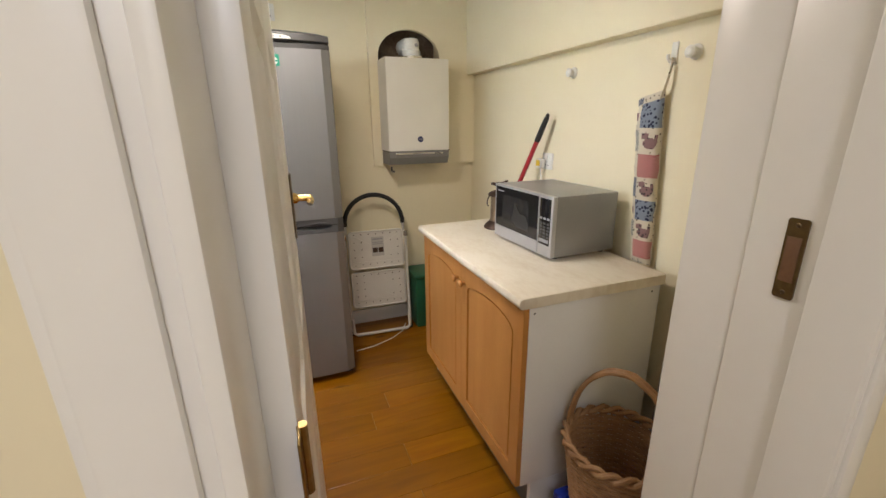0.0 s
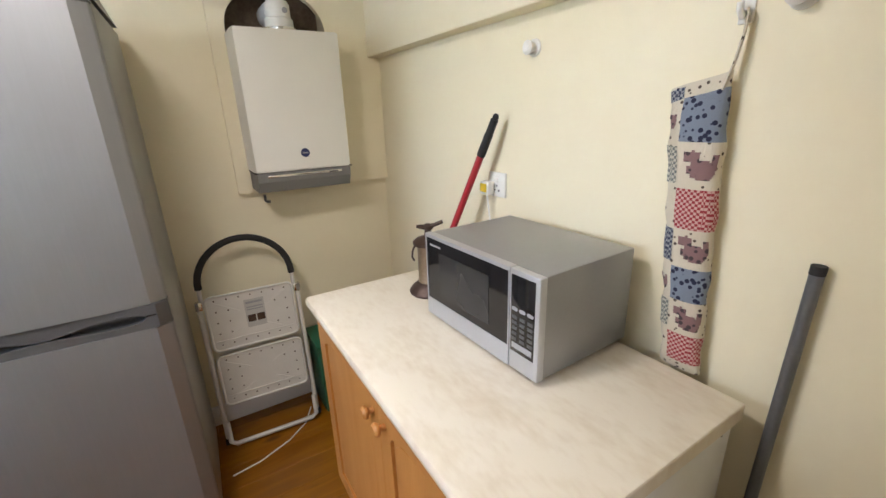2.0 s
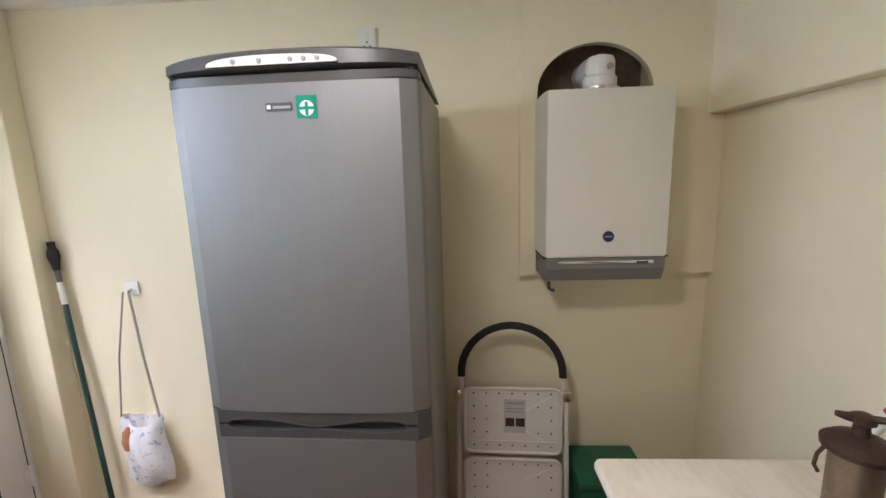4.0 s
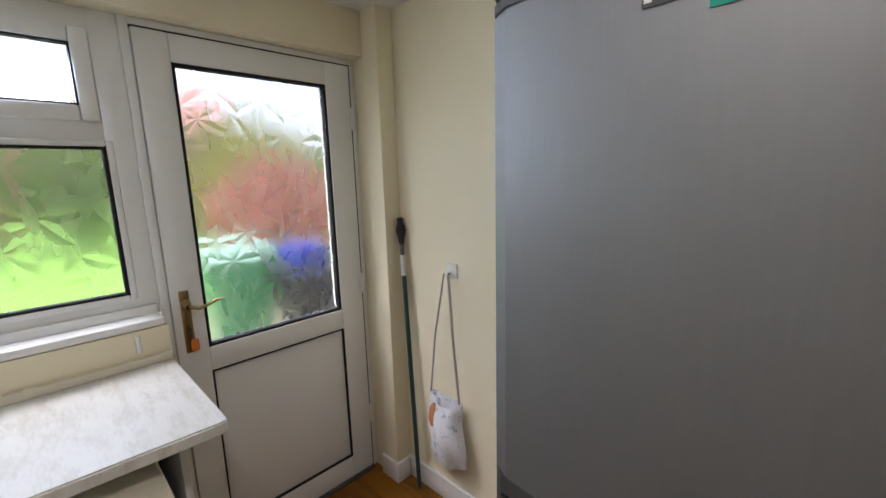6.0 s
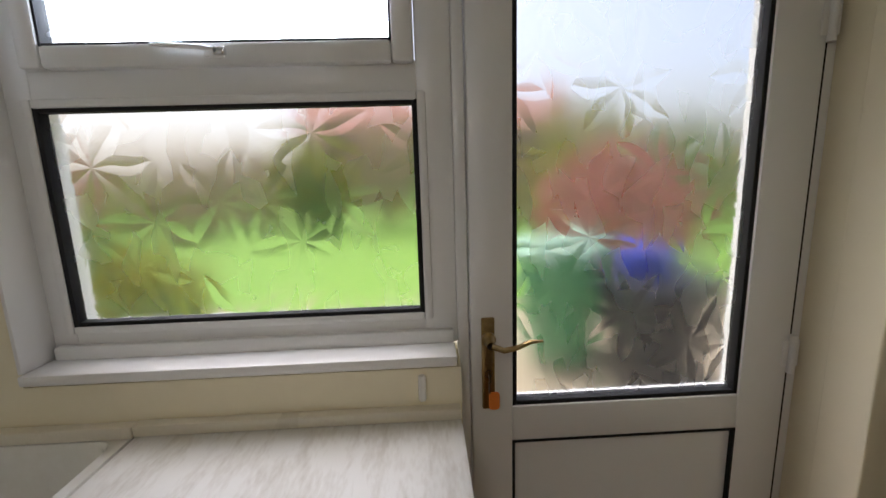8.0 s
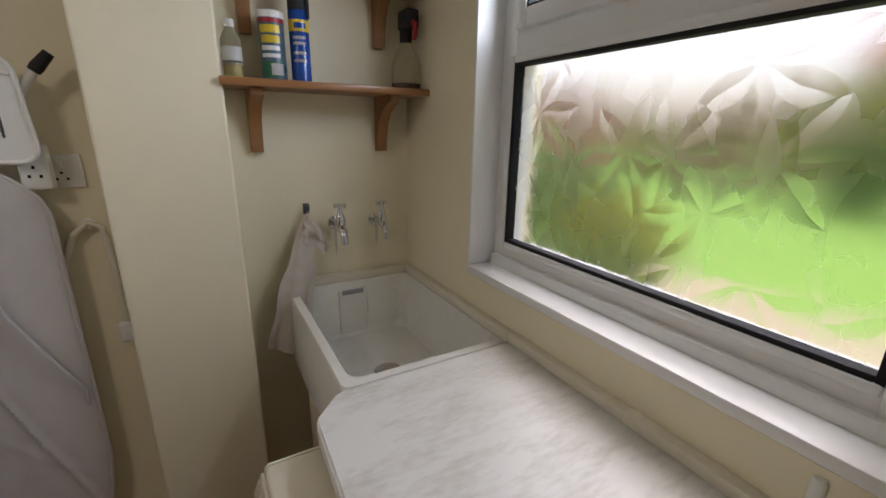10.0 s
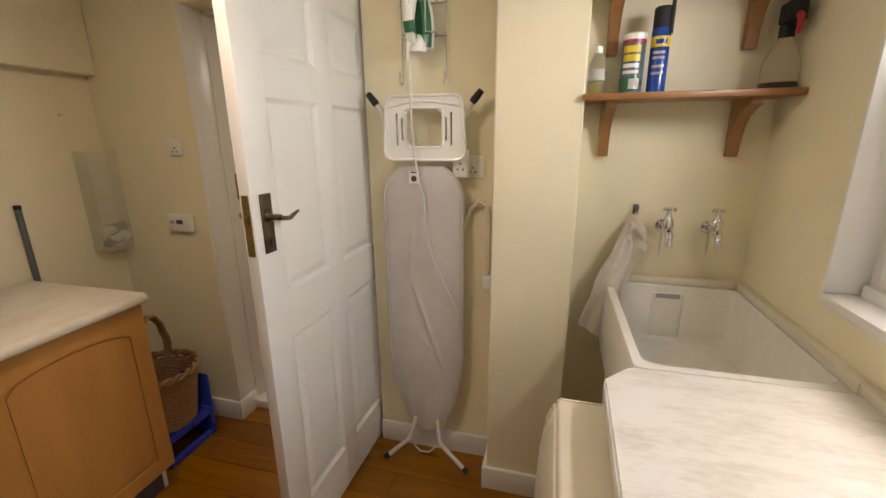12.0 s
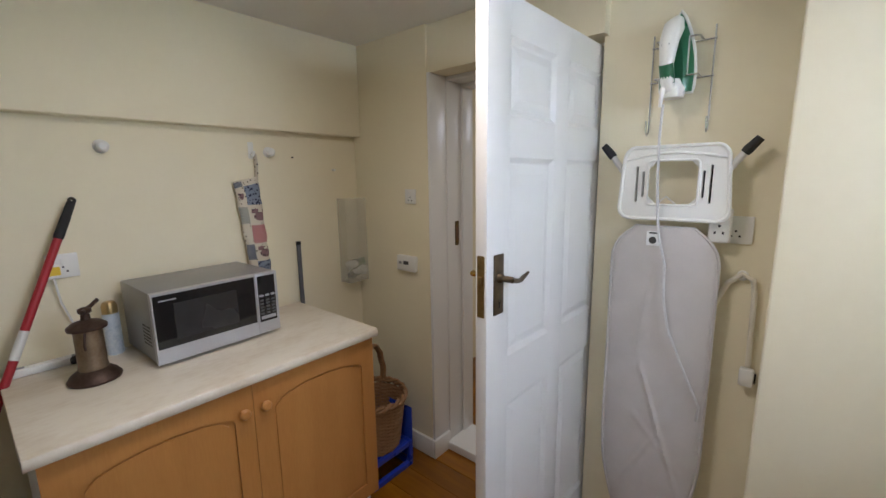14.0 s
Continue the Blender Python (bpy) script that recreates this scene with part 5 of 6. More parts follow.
def tote_bag():
    t_ = empty("tote_bag", shift(-0.683, 3.215, 0.235), "small white patterned cloth bag hanging by long straps", "bag")
    rng_ = random.Random(2)
    NX, NZ = 14, 16

    def sheet(front):
        t = bmesh.new()
        g_ = []
        for j in range(NZ + 1):
            v = j / NZ
            row = []
            for i in range(NX + 1):
                u = i / NX
                w = 0.115 * (1 - 0.18 * v)
                x = (u - 0.5) * 2 * w + 0.01 * math.sin(v * 7)
                bulge = math.sin(math.pi * u) ** 0.7 * math.sin(math.pi * min(1, v * 0.8 + 0.12)) ** 0.7
                y = -0.012 - (0.055 * bulge if front else 0.004 * bulge) + 0.006 * math.sin(u * 17 + v * 5)
                top = -0.055 * math.sin(math.pi * u) * v ** 3 if front else 0.0
                z = 0.33 * v + top + 0.012 * (1 - v) * math.cos(u * 6)
                row.append(t.verts.new((x, y, z)))
            g_.append(row)
        for a_, b_ in zip(g_, g_[1:]):
            for i in range(NX):
                t.faces.new((a_[i], a_[i + 1], b_[i + 1], b_[i]))
        return t

    part("front", sheet(True), BAGPRINT, t_)
    part("back", sheet(False), BAGPRINT, t_)
    for sx in (-1, 1):
        part("strap", tube([(0.088 * sx, -0.02, 0.32), (0.055 * sx, -0.015, 0.60), (0.012 * sx + 0.02, -0.012, 0.890)], 0.0065, 8, flat=0.3), STRAP, t_)
    part("fruit", lathe([(0, 0), (0.030, 0.008), (0.036, 0.04), (0.028, 0.09), (0.01, 0.11), (0, 0.112)], 16, shift(-0.055, -0.026, 0.165)), ORANGEY, t_, "orange-brown contents")


BAGPRINT = mat("white_bag_print", (0.74, 0.74, 0.76), (0.40, 0.44, 0.52), rough=0.85, scale=40, fine=60, bump=0.1, lo=0.55, hi=0.62)
STRAP = mat("grey_webbing", (0.50, 0.48, 0.46), (0.42, 0.40, 0.38), rough=0.9)
ORANGEY = mat("orange_brown_peel", (0.50, 0.20, 0.08), (0.36, 0.13, 0.05), rough=0.7, scale=40)
tote_bag()
sp = empty("squeegee_pole", shift(0, 0, 0), "dark green telescopic pole with a black head, leaning", "pole")
Q0, Q1 = Vector((-0.870, 3.185, 0.0)), Vector((-0.962, 3.212, 1.345))
on = lambda z: Q0 + (Q1 - Q0) * (z / 1.325)
part("pole", tube([on(0.0), on(1.07)], 0.0105, 12), DARKG, sp, "dark green pole")
part("white_sleeve", tube([on(1.06), on(1.155)], 0.0125, 12), WHITEP, sp, "white sleeve")
part("upper_tube", tube([on(1.15), on(1.215)], 0.010, 12), STEELG, sp)
part("head", tube([on(1.205), on(1.23), on(1.262), on(1.285), on(1.300), on(1.325)], [0.012, 0.015, 0.022, 0.020, 0.0135, 0.0135], 12), FOAM, sp, "black swivel head")
mh = empty("floor_mop_head", pose(-0.26, 3.14, 0, 0, 0, 4), "flat dark grey mop head on the floor", "mop head")
part("plate", box(-0.17, 0.17, -0.05, 0.05, 0.0, 0.022, 0.008), GREYP, mh)
part("bracket", tube([(-0.10, 0, 0.02), (-0.09, 0.02, 0.085), (0.09, 0.02, 0.085), (0.10, 0, 0.02)], 0.009, 10), GREYP, mh)

# ---- window side: worktop, washing machine, sink ----
out = [(-1.095, 1.562), (-0.630, 1.562), (-0.612, 1.568), (-0.562, 1.622), (-0.555, 1.640), (-0.536, 2.262), (-0.540, 2.276), (-0.552, 2.281), (-1.095, 2.281)]
side_top = tagged(link("window_worktop", prism(out, 0.034, shift(0, 0, 0.911), 0.004), LAMINATE2), "pale marbled laminate worktop below the window", "worktop")
part("end_edging", box(-1.06, -0.556, 2.2805, 2.2825, 0.9145, 0.9415, 0.0008, 1), LAMINATE2, side_top, "laminate edging strip")
part("front_edging", box(-0.0012, 0.0012, -0.30, 0.31, 0.9145, 0.9415, 0.0008, 1), LAMINATE2, side_top, "laminate edging strip").matrix_basis = pose(-0.545, 1.95, 0, 0, 0, -1.75)
bm = box(-1.096, -1.068, 1.562, 2.281, 0.9455, 0.972, 0.004)
structure("trim_upstand", bm, CREAMTOP, "cream upstand strip along the wall", "trim", True)
structure("trim_sink_side", box(-1.096, -1.068, 0.925, 1.560, 0.941, 0.970, 0.004), CREAMTOP, "cream tile strip above the sink edge", "trim", True)
structure("trim_sink_back", box(-1.096, -0.62, 0.892, 0.925, 0.941, 0.970, 0.004), CREAMTOP, "cream tile strip above the sink edge", "trim", True)

w = empty("washing_machine", shift(0, 0, 0), "cream-topped washing machine under the worktop", "washing machine")
part("body", box(-1.05, -0.475, 1.590, 2.136, 0.015, 0.815, 0.006), CHIP, w, "white enamelled body")
sec = [(-0.475, 0.06), (-0.430, 0.06), (-0.418, 0.30), (-0.418, 0.55), (-0.424, 0.70), (-0.436, 0.80), (-0.452, 0.838), (-0.475, 0.838)]
bm = bmesh.new()
l = [bm.verts.new((x, 1.588, z)) for x, z in sec]
r = [bm.verts.new((x, 2.138, z)) for x, z in sec]
bm.faces.new(l)
bm.faces.new(r[::-1])
for k in range(8):
    bm.faces.new((l[k], r[k], r[(k + 1) % 8], l[(k + 1) % 8]))
bmesh.ops.bevel(bm, geom=[e for e in bm.edges if abs(e.verts[0].co.y - e.verts[1].co.y) < 1e-4], offset=0.008, segments=2, affect="EDGES")
part("front_panel", bm, CREAMTOP, w, "curved cream front panel")
part("top", box(-1.05, -0.458, 1.586, 2.140, 0.815, 0.850, 0.009, 3), CREAMTOP, w, "cream lid")
part("lid_rim", box(-1.04, -0.466, 1.592, 1.598, 0.8495, 0.853, 0.001), CREAMTOP, w)
part("plinth", box(-1.03, -0.49, 1.60, 2.13, 0.0, 0.02), BLACK, w)
bm = box(-1.10, -0.70, 2.195, 2.213, 0.0, 0.910, 0.002)
tagged(link("worktop_end_panel", bm, CHIP), "white end panel holding up the worktop", "panel")


def belfast_sink():
    s = empty("sink", shift(0, 0, 0), "deep white ceramic Belfast sink", "sink")
    x0, x1, y0, y1, z0, z1, th_ = -1.095, -0.628, 0.892, 1.556, 0.69, 0.94, 0.034
    t = bmesh.new()
    o_ = rounded(x1 - x0, y1 - y0, 0.02, 5, (x0 + x1) / 2, (y0 + y1) / 2)
    i_ = rounded(x1 - x0 - 2 * th_, y1 - y0 - 2 * th_, 0.035, 5, (x0 + x1) / 2, (y0 + y1) / 2)
    f_ = rounded(x1 - x0 - 2 * th_ - 0.03, y1 - y0 - 2 * th_ - 0.03, 0.045, 5, (x0 + x1) / 2, (y0 + y1) / 2)
    lv = [(o_, z0), (o_, z1 - 0.008), ([(x * 1 + ((x0 + x1) / 2 - x) * 0.02, y + ((y0 + y1) / 2 - y) * 0.012) for x, y in o_], z1), ([(x + (x - (x0 + x1) / 2) * 0.03, y + (y - (y0 + y1) / 2) * 0.02) for x, y in i_], z1), (i_, z1 - 0.01), (i_, z0 + 0.06), (f_, z0 + 0.036)]
    rings = [[t.verts.new((x, y, z)) for x, y in o2] for o2, z in lv]
    n = len(rings[0])
    for a_, b_ in zip(rings, rings[1:]):
        for k in range(n):
            t.faces.new((a_[k], a_[(k + 1) % n], b_[(k + 1) % n], b_[k]))
    t.faces.new(rings[-1])
    t.faces.new(rings[0][::-1])
    basin = part("basin", t, CERAMIC, s)
    part("weir", box(-0.905, -0.800, y0 + th_ - 0.004, y0 + th_ + 0.007, z0 + 0.04, z1 - 0.028, 0.005, 3), CERAMIC, s, "ceramic overflow weir")
    part("weir_slot", box(-0.893, -0.812, y0 + th_ + 0.0, y0 + th_ + 0.0085, z1 - 0.048, z1 - 0.030, 0.002), GREYINK, s)
    part("waste", lathe([(0, 0.001), (0.02, 0.0), (0.04, 0.004), (0.045, 0.002), (0.045, 0)], 20, shift(-0.87, 1.22, z0 + 0.036)), CHROME, s, "chrome waste outlet")
    for y in (0.97, 1.46):
        part("pier", box(-1.10, -0.66, y, y + 0.075, 0, z0, 0.004), PLASTER, s, "painted brick pier")


belfast_sink()


def bib_tap(x):
    t_ = empty("bib_tap", shift(x, 0.89, 1.158), "chrome bib tap with a cross handle over the sink", "tap", "pair of bib taps")
    part("flange", lathe([(0.024, 0), (0.022, 0.006), (0.013, 0.010)], 18, pose(0, 0, 0, -90, 0, 0)), CHROME, t_)
    bm = tube([(0, 0.0, 0), (0, 0.05, 0.0), (0, 0.085, -0.002), (0, 0.108, -0.012), (0, 0.118, -0.03), (0, 0.119, -0.05)], [0.012, 0.012, 0.016, 0.013, 0.011, 0.0125], 16)
    part("spout", bm, CHROME, t_)
    part("bonnet", lathe([(0.016, -0.005), (0.018, 0.012), (0.018, 0.03), (0.012, 0.042), (0.008, 0.05), (0.006, 0.068)], 18, shift(0, 0.078, 0)), CHROME, t_)
    bm = lathe([(0.008, 0.066), (0.011, 0.071), (0.009, 0.078), (0, 0.08)], 14, shift(0, 0.078, 0))
    for a0 in (30, 120):
        dx, dy = 0.024 * math.cos(radians(a0)), 0.024 * math.sin(radians(a0))
        add_tube(bm, [(-dx, 0.078 - dy, 0.072), (-dx * .5, 0.078 - dy * .5, 0.072), (dx * .5, 0.078 + dy * .5, 0.072), (dx, 0.078 + dy, 0.072)], [0.006, 0.004, 0.004, 0.006], 8)
    part("cross_handle", bm, CHROME, t_, "cross-head handle")
    return t_


tap = bib_tap(-0.810)
copy_thing(tap, shift(-0.960, 0.89, 1.158))

STAIN = mat("tap_drip_stain", (0.50, 0.44, 0.34), (0.62, 0.56, 0.44), rough=0.6, scale=30, bump=0.02)
for x, w_, h_ in ((-0.812, 0.010, 0.105), (-0.966, 0.012, 0.085)):
    streak = [(-w_ / 2, 0), (w_ / 2, 0), (w_ * 0.35, -h_ * 0.6), (0.0, -h_), (-w_ * 0.4, -h_ * 0.55)]
    tagged(link("drip_stain", prism(streak, 0.0006, shift(x, 0.8915, 1.135) @ UP_Y), STAIN, smooth=False), "thin brown drip stain on the wall below a tap", "stain")

# towel on a hook
hk = empty("towel_hook", shift(-0.716, 0.89, 1.215), "small grey metal hook holding the towel", "hook")
part("plate", box(-0.010, 0.010, 0, 0.004, -0.018, 0.018, 0.002), STEELG, hk)
part("arm", tube([(0, 0.003, 0.0), (0, 0.026, -0.006), (0, 0.036, 0.004), (0, 0.037, 0.018)], 0.005, 10), STEELG, hk)
tw = empty("towel", shift(-0.711, 0.925, 1.215), "crumpled cream hand towel hanging from a hook", "towel")


def towel_fall(end_x, end_z, width, lean, phase):
    t = bmesh.new()
    g_ = []
    for j in range(29):
        v = j / 28
        row = []
        for i in range(21):
            u = i / 20 - 0.5
            spread = width * (0.12 + 0.88 * min(1, v * 2.2) ** 0.7)
            fold = 0.007 * math.sin(u * 9 + phase + v * 3) * (1 - 0.3 * v)
            row.append(t.verts.new((end_x * v ** 0.85 + u * spread + 0.004 * math.sin(v * 15), 0.012 + 0.045 * math.sin(math.pi * min(1, v * 1.3)) * 0.6 + fold + lean * v, end_z * v - 0.05 * abs(u) * (1 - v) + 0.05 * u * v)))
        g_.append(row)
    for a_, b_ in zip(g_, g_[1:]):
        for i in range(20):
            t.faces.new((a_[i], a_[i + 1], b_[i + 1], b_[i]))
    res_ = bmesh.ops.extrude_face_region(t, geom=list(t.faces))
    bmesh.ops.translate(t, verts=[x for x in res_["geom"] if isinstance(x, bmesh.types.BMVert)], vec=(0, 0.004, 0))
    return t


part("front_fall", towel_fall(0.125, -0.46, 0.085, 0.045, 0.4), TOWEL, tw)
part("back_fall", towel_fall(0.065, -0.50, 0.065, 0.015, 2.0), TOWEL, tw)
part("side_corner", towel_fall(-0.012, -0.12, 0.07, 0.03, 1.0), TOWEL, tw)

# ---- shelves over the sink ----
def shelf_unit(z):
    s = empty("wall_shelf", shift(0, 0, z), "stained pine wall shelf on wooden brackets", "shelf", "shelves over the sink")
    part("board", box(-1.095, -0.492, 0.891, 1.070, -0.020, 0, 0.003), PINE, s, "stained pine board")
    for x in (-0.582, -0.987):
        prof = [(0.0, -0.020), (0.0, -0.200), (0.026, -0.200), (0.030, -0.150), (0.045, -0.105), (0.072, -0.070), (0.120, -0.046), (0.150, -0.040), (0.150, -0.020)]
        bm = prism(prof, 0.034, shift(x - 0.017, 0.891, 0) @ UP_X, 0.002)
        part("bracket", bm, PINE, s, "shaped pine bracket")
    return s


sh = shelf_unit(1.604)
copy_thing(sh, shift(0, 0, 1.935))

bt = empty("clear_bottle", shift(-0.535, 0.985, 1.604), "clear plastic bottle with a white cap", "bottle")
part("bottle", lathe([(0, 0), (0.024, 0), (0.025, 0.01), (0.025, 0.10), (0.012, 0.122), (0.010, 0.13)], 20), CLEAR, bt)
part("liquid", lathe([(0, 0.003), (0.0225, 0.003), (0.0225, 0.035), (0, 0.036)], 20), mat("yellow_liquid", (0.55, 0.45, 0.15), rough=0.2, bump=0), bt)
part("cap", lathe([(0.013, 0.128), (0.013, 0.148), (0, 0.149)], 16), WHITEP, bt)
part("label", lathe([(0.0254, 0.045), (0.0254, 0.080)], 20), GREYLAB, bt)
tin = empty("cleaning_tin", shift(-0.640, 0.985, 1.604), "blue cylindrical tin with a white lid and yellow lettering bars", "tin")
part("can", lathe([(0, 0), (0.034, 0), (0.034, 0.165), (0, 0.165)], 28), mat("tin_print", (0.05, 0.10, 0.16), (0.10, 0.16, 0.16), rough=0.3, scale=30, bump=0), tin)
part("lid", lathe([(0.0355, 0.160), (0.0355, 0.176), (0.032, 0.179), (0, 0.179)], 28), WHITEP, tin)
part("red_band", lathe([(0.0345, 0.148), (0.0345, 0.158)], 28), RED, tin)


def wrap(parent, name, mt, r, z0, z1, a0, a1):
    t = bmesh.new()
    k = 8
    lo_ = [t.verts.new((r * math.cos(radians(a0 + (a1 - a0) * i / k)), r * math.sin(radians(a0 + (a1 - a0) * i / k)), z0)) for i in range(k + 1)]
    hi_ = [t.verts.new((v.co.x, v.co.y, z1)) for v in lo_]
    for i in range(k):
        t.faces.new((lo_[i], lo_[i + 1], hi_[i + 1], hi_[i]))
    return part(name, t, mt, parent)


wrap(tin, "lettering_bar", YELLOW, 0.0344, 0.122, 0.142, 25, 120)
wrap(tin, "lettering_bar", YELLOW, 0.0344, 0.097, 0.116, 30, 118)
wrap(tin, "white_bar", WHITE, 0.0344, 0.078, 0.090, 30, 115)
wrap(tin, "white_bar", WHITE, 0.0344, 0.060, 0.070, 30, 115)
wrap(tin, "picture", GREEN, 0.0344, 0.010, 0.050, 25, 125)
wrap(tin, "picture_detail", GREYLAB, 0.0346, 0.015, 0.045, 70, 125)
ca = empty("lubricant_can", shift(-0.715, 0.985, 1.604), "tall blue and yellow spray can with a black cap", "spray can")
part("can", lathe([(0, 0), (0.0275, 0), (0.0275, 0.185), (0.022, 0.196), (0, 0.196)], 24), BLUEC, ca)
part("cap", lathe([(0.026, 0.190), (0.0265, 0.194), (0.0265, 0.245), (0.022, 0.25), (0, 0.25)], 24), FOAM, ca, "black cap")
part("straw", tube([(-0.022, 0.02, 0.17), (-0.022, 0.02, 0.262)], 0.006, 8), FOAM, ca)
part("yellow_band", lathe([(0.0278, 0.135), (0.0278, 0.165)], 24), YELLOW, ca, "yellow shield band")
wrap(ca, "lettering_bar", BLUEC, 0.0281, 0.143, 0.157, 50, 120)
for z in (0.115, 0.10, 0.075, 0.055):
    wrap(ca, "lettering_bar", GREYINK, 0.0279, z, z + 0.008, 40, 115)
tr = empty("trigger_spray", shift(-1.050, 0.985, 1.604), "translucent spray bottle with black and red trigger", "spray bottle")
part("bottle", lathe([(0, 0), (0.046, 0), (0.048, 0.012), (0.047, 0.07), (0.034, 0.11), (0.018, 0.135), (0.016, 0.15)], 24), CLEAR, tr)
part("liquid", lathe([(0, 0.003), (0.043, 0.003), (0.043, 0.02), (0, 0.021)], 24), RUST, tr)
bm = lathe([(0.02, 0.145), (0.02, 0.175), (0.016, 0.18)], 18)
add_box(bm, -0.022, 0.022, -0.02, 0.055, 0.178, 0.235, 0.008)
part("spray_head", bm, FOAM, tr, "black spray head")
bm = tube([(0, 0.045, 0.20), (0, 0.066, 0.185), (0, 0.068, 0.16), (0, 0.058, 0.145)], [0.009, 0.009, 0.008, 0.006], 8)
part("trigger", bm, RED, tr, "red trigger")

# ---- ironing board, iron and sockets on the front wall ----
def ironing_board():
    b_ = empty("ironing_board", shift(0.092, 0.90, 0), "folded ironing board with a pale grey cover, leaning on the wall", "ironing board")
    prof = []
    for i in range(81):
        z = 0.14 + (1.36 - 0.14) * i / 80
        s_ = i / 80
        half = 0.062 + 0.104 * math.sin(min(1, s_ / 0.34) * math.pi / 2) ** 0.8
        if s_ > 0.90:
            half *= max(0.55, math.sqrt(max(0, 1 - ((s_ - 0.90) / 0.115) ** 2)))
        prof.append((z, max(0.035, half)))
    t = bmesh.new()
    rows = []
    NXX = 56
    for z, hf in prof:
        row = []
        for k in range(NXX + 1):
            u = -1 + 2 * k / NXX
            edge = max(0.0, 1 - abs(u)) ** 0.35
            wx = u * hf
            wr = 0.0018 * math.sin(9 * u + 5 * z) + 0.003 * noise.noise(Vector((u * 2.2, z * 5, 0.5)))
            wr += 0.0075 * math.exp(-((wx - 0.036 - 0.33 * (z - 0.836)) / 0.007) ** 2) * (0.3 < z < 0.86)
            wr += 0.006 * math.exp(-((wx - 0.06 + 0.50 * (z - 0.42)) / 0.007) ** 2) * (0.36 < z < 0.62)
            wr += 0.005 * math.exp(-((wx + 0.09 - 0.9 * (z - 0.5)) / 0.008) ** 2) * (0.46 < z < 0.66)
            wr += 0.004 * math.exp(-((wx - 0.05 + 0.12 * (z - 1.0)) / 0.010) ** 2) * (0.9 < z < 1.2)
            row.append(t.verts.new((u * hf, 0.020 + 0.022 * edge + wr * edge, z + 0.004 * math.sin(6 * u) * (z < 0.2))))
        rows.append(row)
    for a_, c_ in zip(rows, rows[1:]):
        for k in range(NXX):
            t.faces.new((a_[k], a_[k + 1], c_[k + 1], c_[k]))
    part("cover", t, LINEN, b_, "pale grey creased cotton cover")
    t = bmesh.new()
    outl = [(hf, z) for z, hf in prof] + [(-hf, z) for z, hf in prof[::-1]]
    part("board", prism([(x * 0.985, z) for x, z in outl], 0.012, shift(0, 0.022, 0) @ UP_Y), STOOLW, b_, "steel board")
    hem = [(x, 0.022, z) for x, z in outl]
    part("cover_hem", tube(hem, 0.006, 6, True), LINEN, b_)
    # the two foot bars at the floor
    for sx in (-1, 1):
        leg = part("leg", tube([(0.05 * sx, 0.035, 0.20), (0.075 * sx, 0.07, 0.10), (0.19 * sx - 0.015, 0.115, 0.018)], 0.010, 10), STOOLW, b_, "white steel leg")
        part("rubber_tip", tube([(0.178 * sx - 0.015, 0.11, 0.027), (0.197 * sx - 0.015, 0.118, 0.013)], 0.013, 10), FOAM, leg)
    part("brace_wire", tube([(-0.075, 0.07, 0.10), (-0.02, 0.085, 0.055), (0.02, 0.085, 0.055), (0.075, 0.07, 0.10)], 0.003, 6), STOOLW, b_)
    # iron rest at the head
    outer_ = rounded(0.325, 0.230, 0.035, 6, 0, 0)
    outer_ = [(x * (1.0 if y < 0 else 0.93), y + (0.016 * math.cos(x * 9) if y > 0.05 else 0)) for x, y in outer_]
    hole_ = rounded(0.15, 0.145, 0.015, 4, 0, 0.005)
    bm = prism(outer_, 0.020, shift(-0.018, 0.050, 1.505) @ UP_Y, holes=[hole_, *[[(x + dx, y) for x, y in rounded(0.007, l_, 0.003, 3)] for dx, l_ in ((-0.108, 0.12), (0.108, 0.12), (-0.088, 0.085), (0.088, 0.085))]])
    rest = part("iron_rest", bm, WHITEP, b_, "white plastic iron rest", False)
    bm = tube([(x - 0.018, 0.050, 1.505 + y) for x, y in outer_], 0.006, 8, True)
    add_tube(bm, [(x - 0.018, 0.050, 1.505 + y) for x, y in hole_], 0.004, 8, True)
    part("rest_rim", bm, WHITEP, rest)
    for dx, l_ in ((-0.108, 0.12), (0.108, 0.12), (-0.088, 0.085), (0.088, 0.085)):
        part("slot_backing", box(dx - 0.022, dx - 0.014, 0.022, 0.028, 1.505 - l_ / 2, 1.505 + l_ / 2), BLACK, rest)
    ridge = [(-0.018 + 0.29 * (i / 12 - 0.5), 0.0515, 1.586 + 0.020 * math.cos((i / 12 - 0.5) * math.pi)) for i in range(13)]
    part("rest_ridge", tube(ridge, 0.0045, 8), WHITEP, rest)
    for sx in (-1, 1):
        for sz in (-1, 1):
            part("corner_tab", prism([(0, 0), (0.030 * sx, 0), (0, 0.030 * sz)], 0.016, shift(-0.018 - 0.076 * sx, 0.048, 1.510 - 0.074 * sz) @ UP_Y), WHITEP, rest, smooth=False)
    for sx in (-1, 1):
        arm = part("arm", tube([(0.12 * sx - 0.012, 0.025, 1.50), (0.19 * sx - 0.012, 0.03, 1.598)], 0.0105, 12), STOOLW, b_)
        part("end_cap", tube([(0.19 * sx - 0.012, 0.03, 1.598), (0.198 * sx - 0.012, 0.0305, 1.608), (0.225 * sx - 0.012, 0.032, 1.640)], [0.013, 0.015, 0.012], 12), FOAM, arm, "black end cap")
    part("hanging_wire", tube([(-0.045, 0.03, 1.425), (-0.01, 0.032, 1.455), (0.0, 0.032, 1.465), (0.01, 0.032, 1.455), (0.045, 0.03, 1.425)], 0.0025, 6), STOOLW, b_)
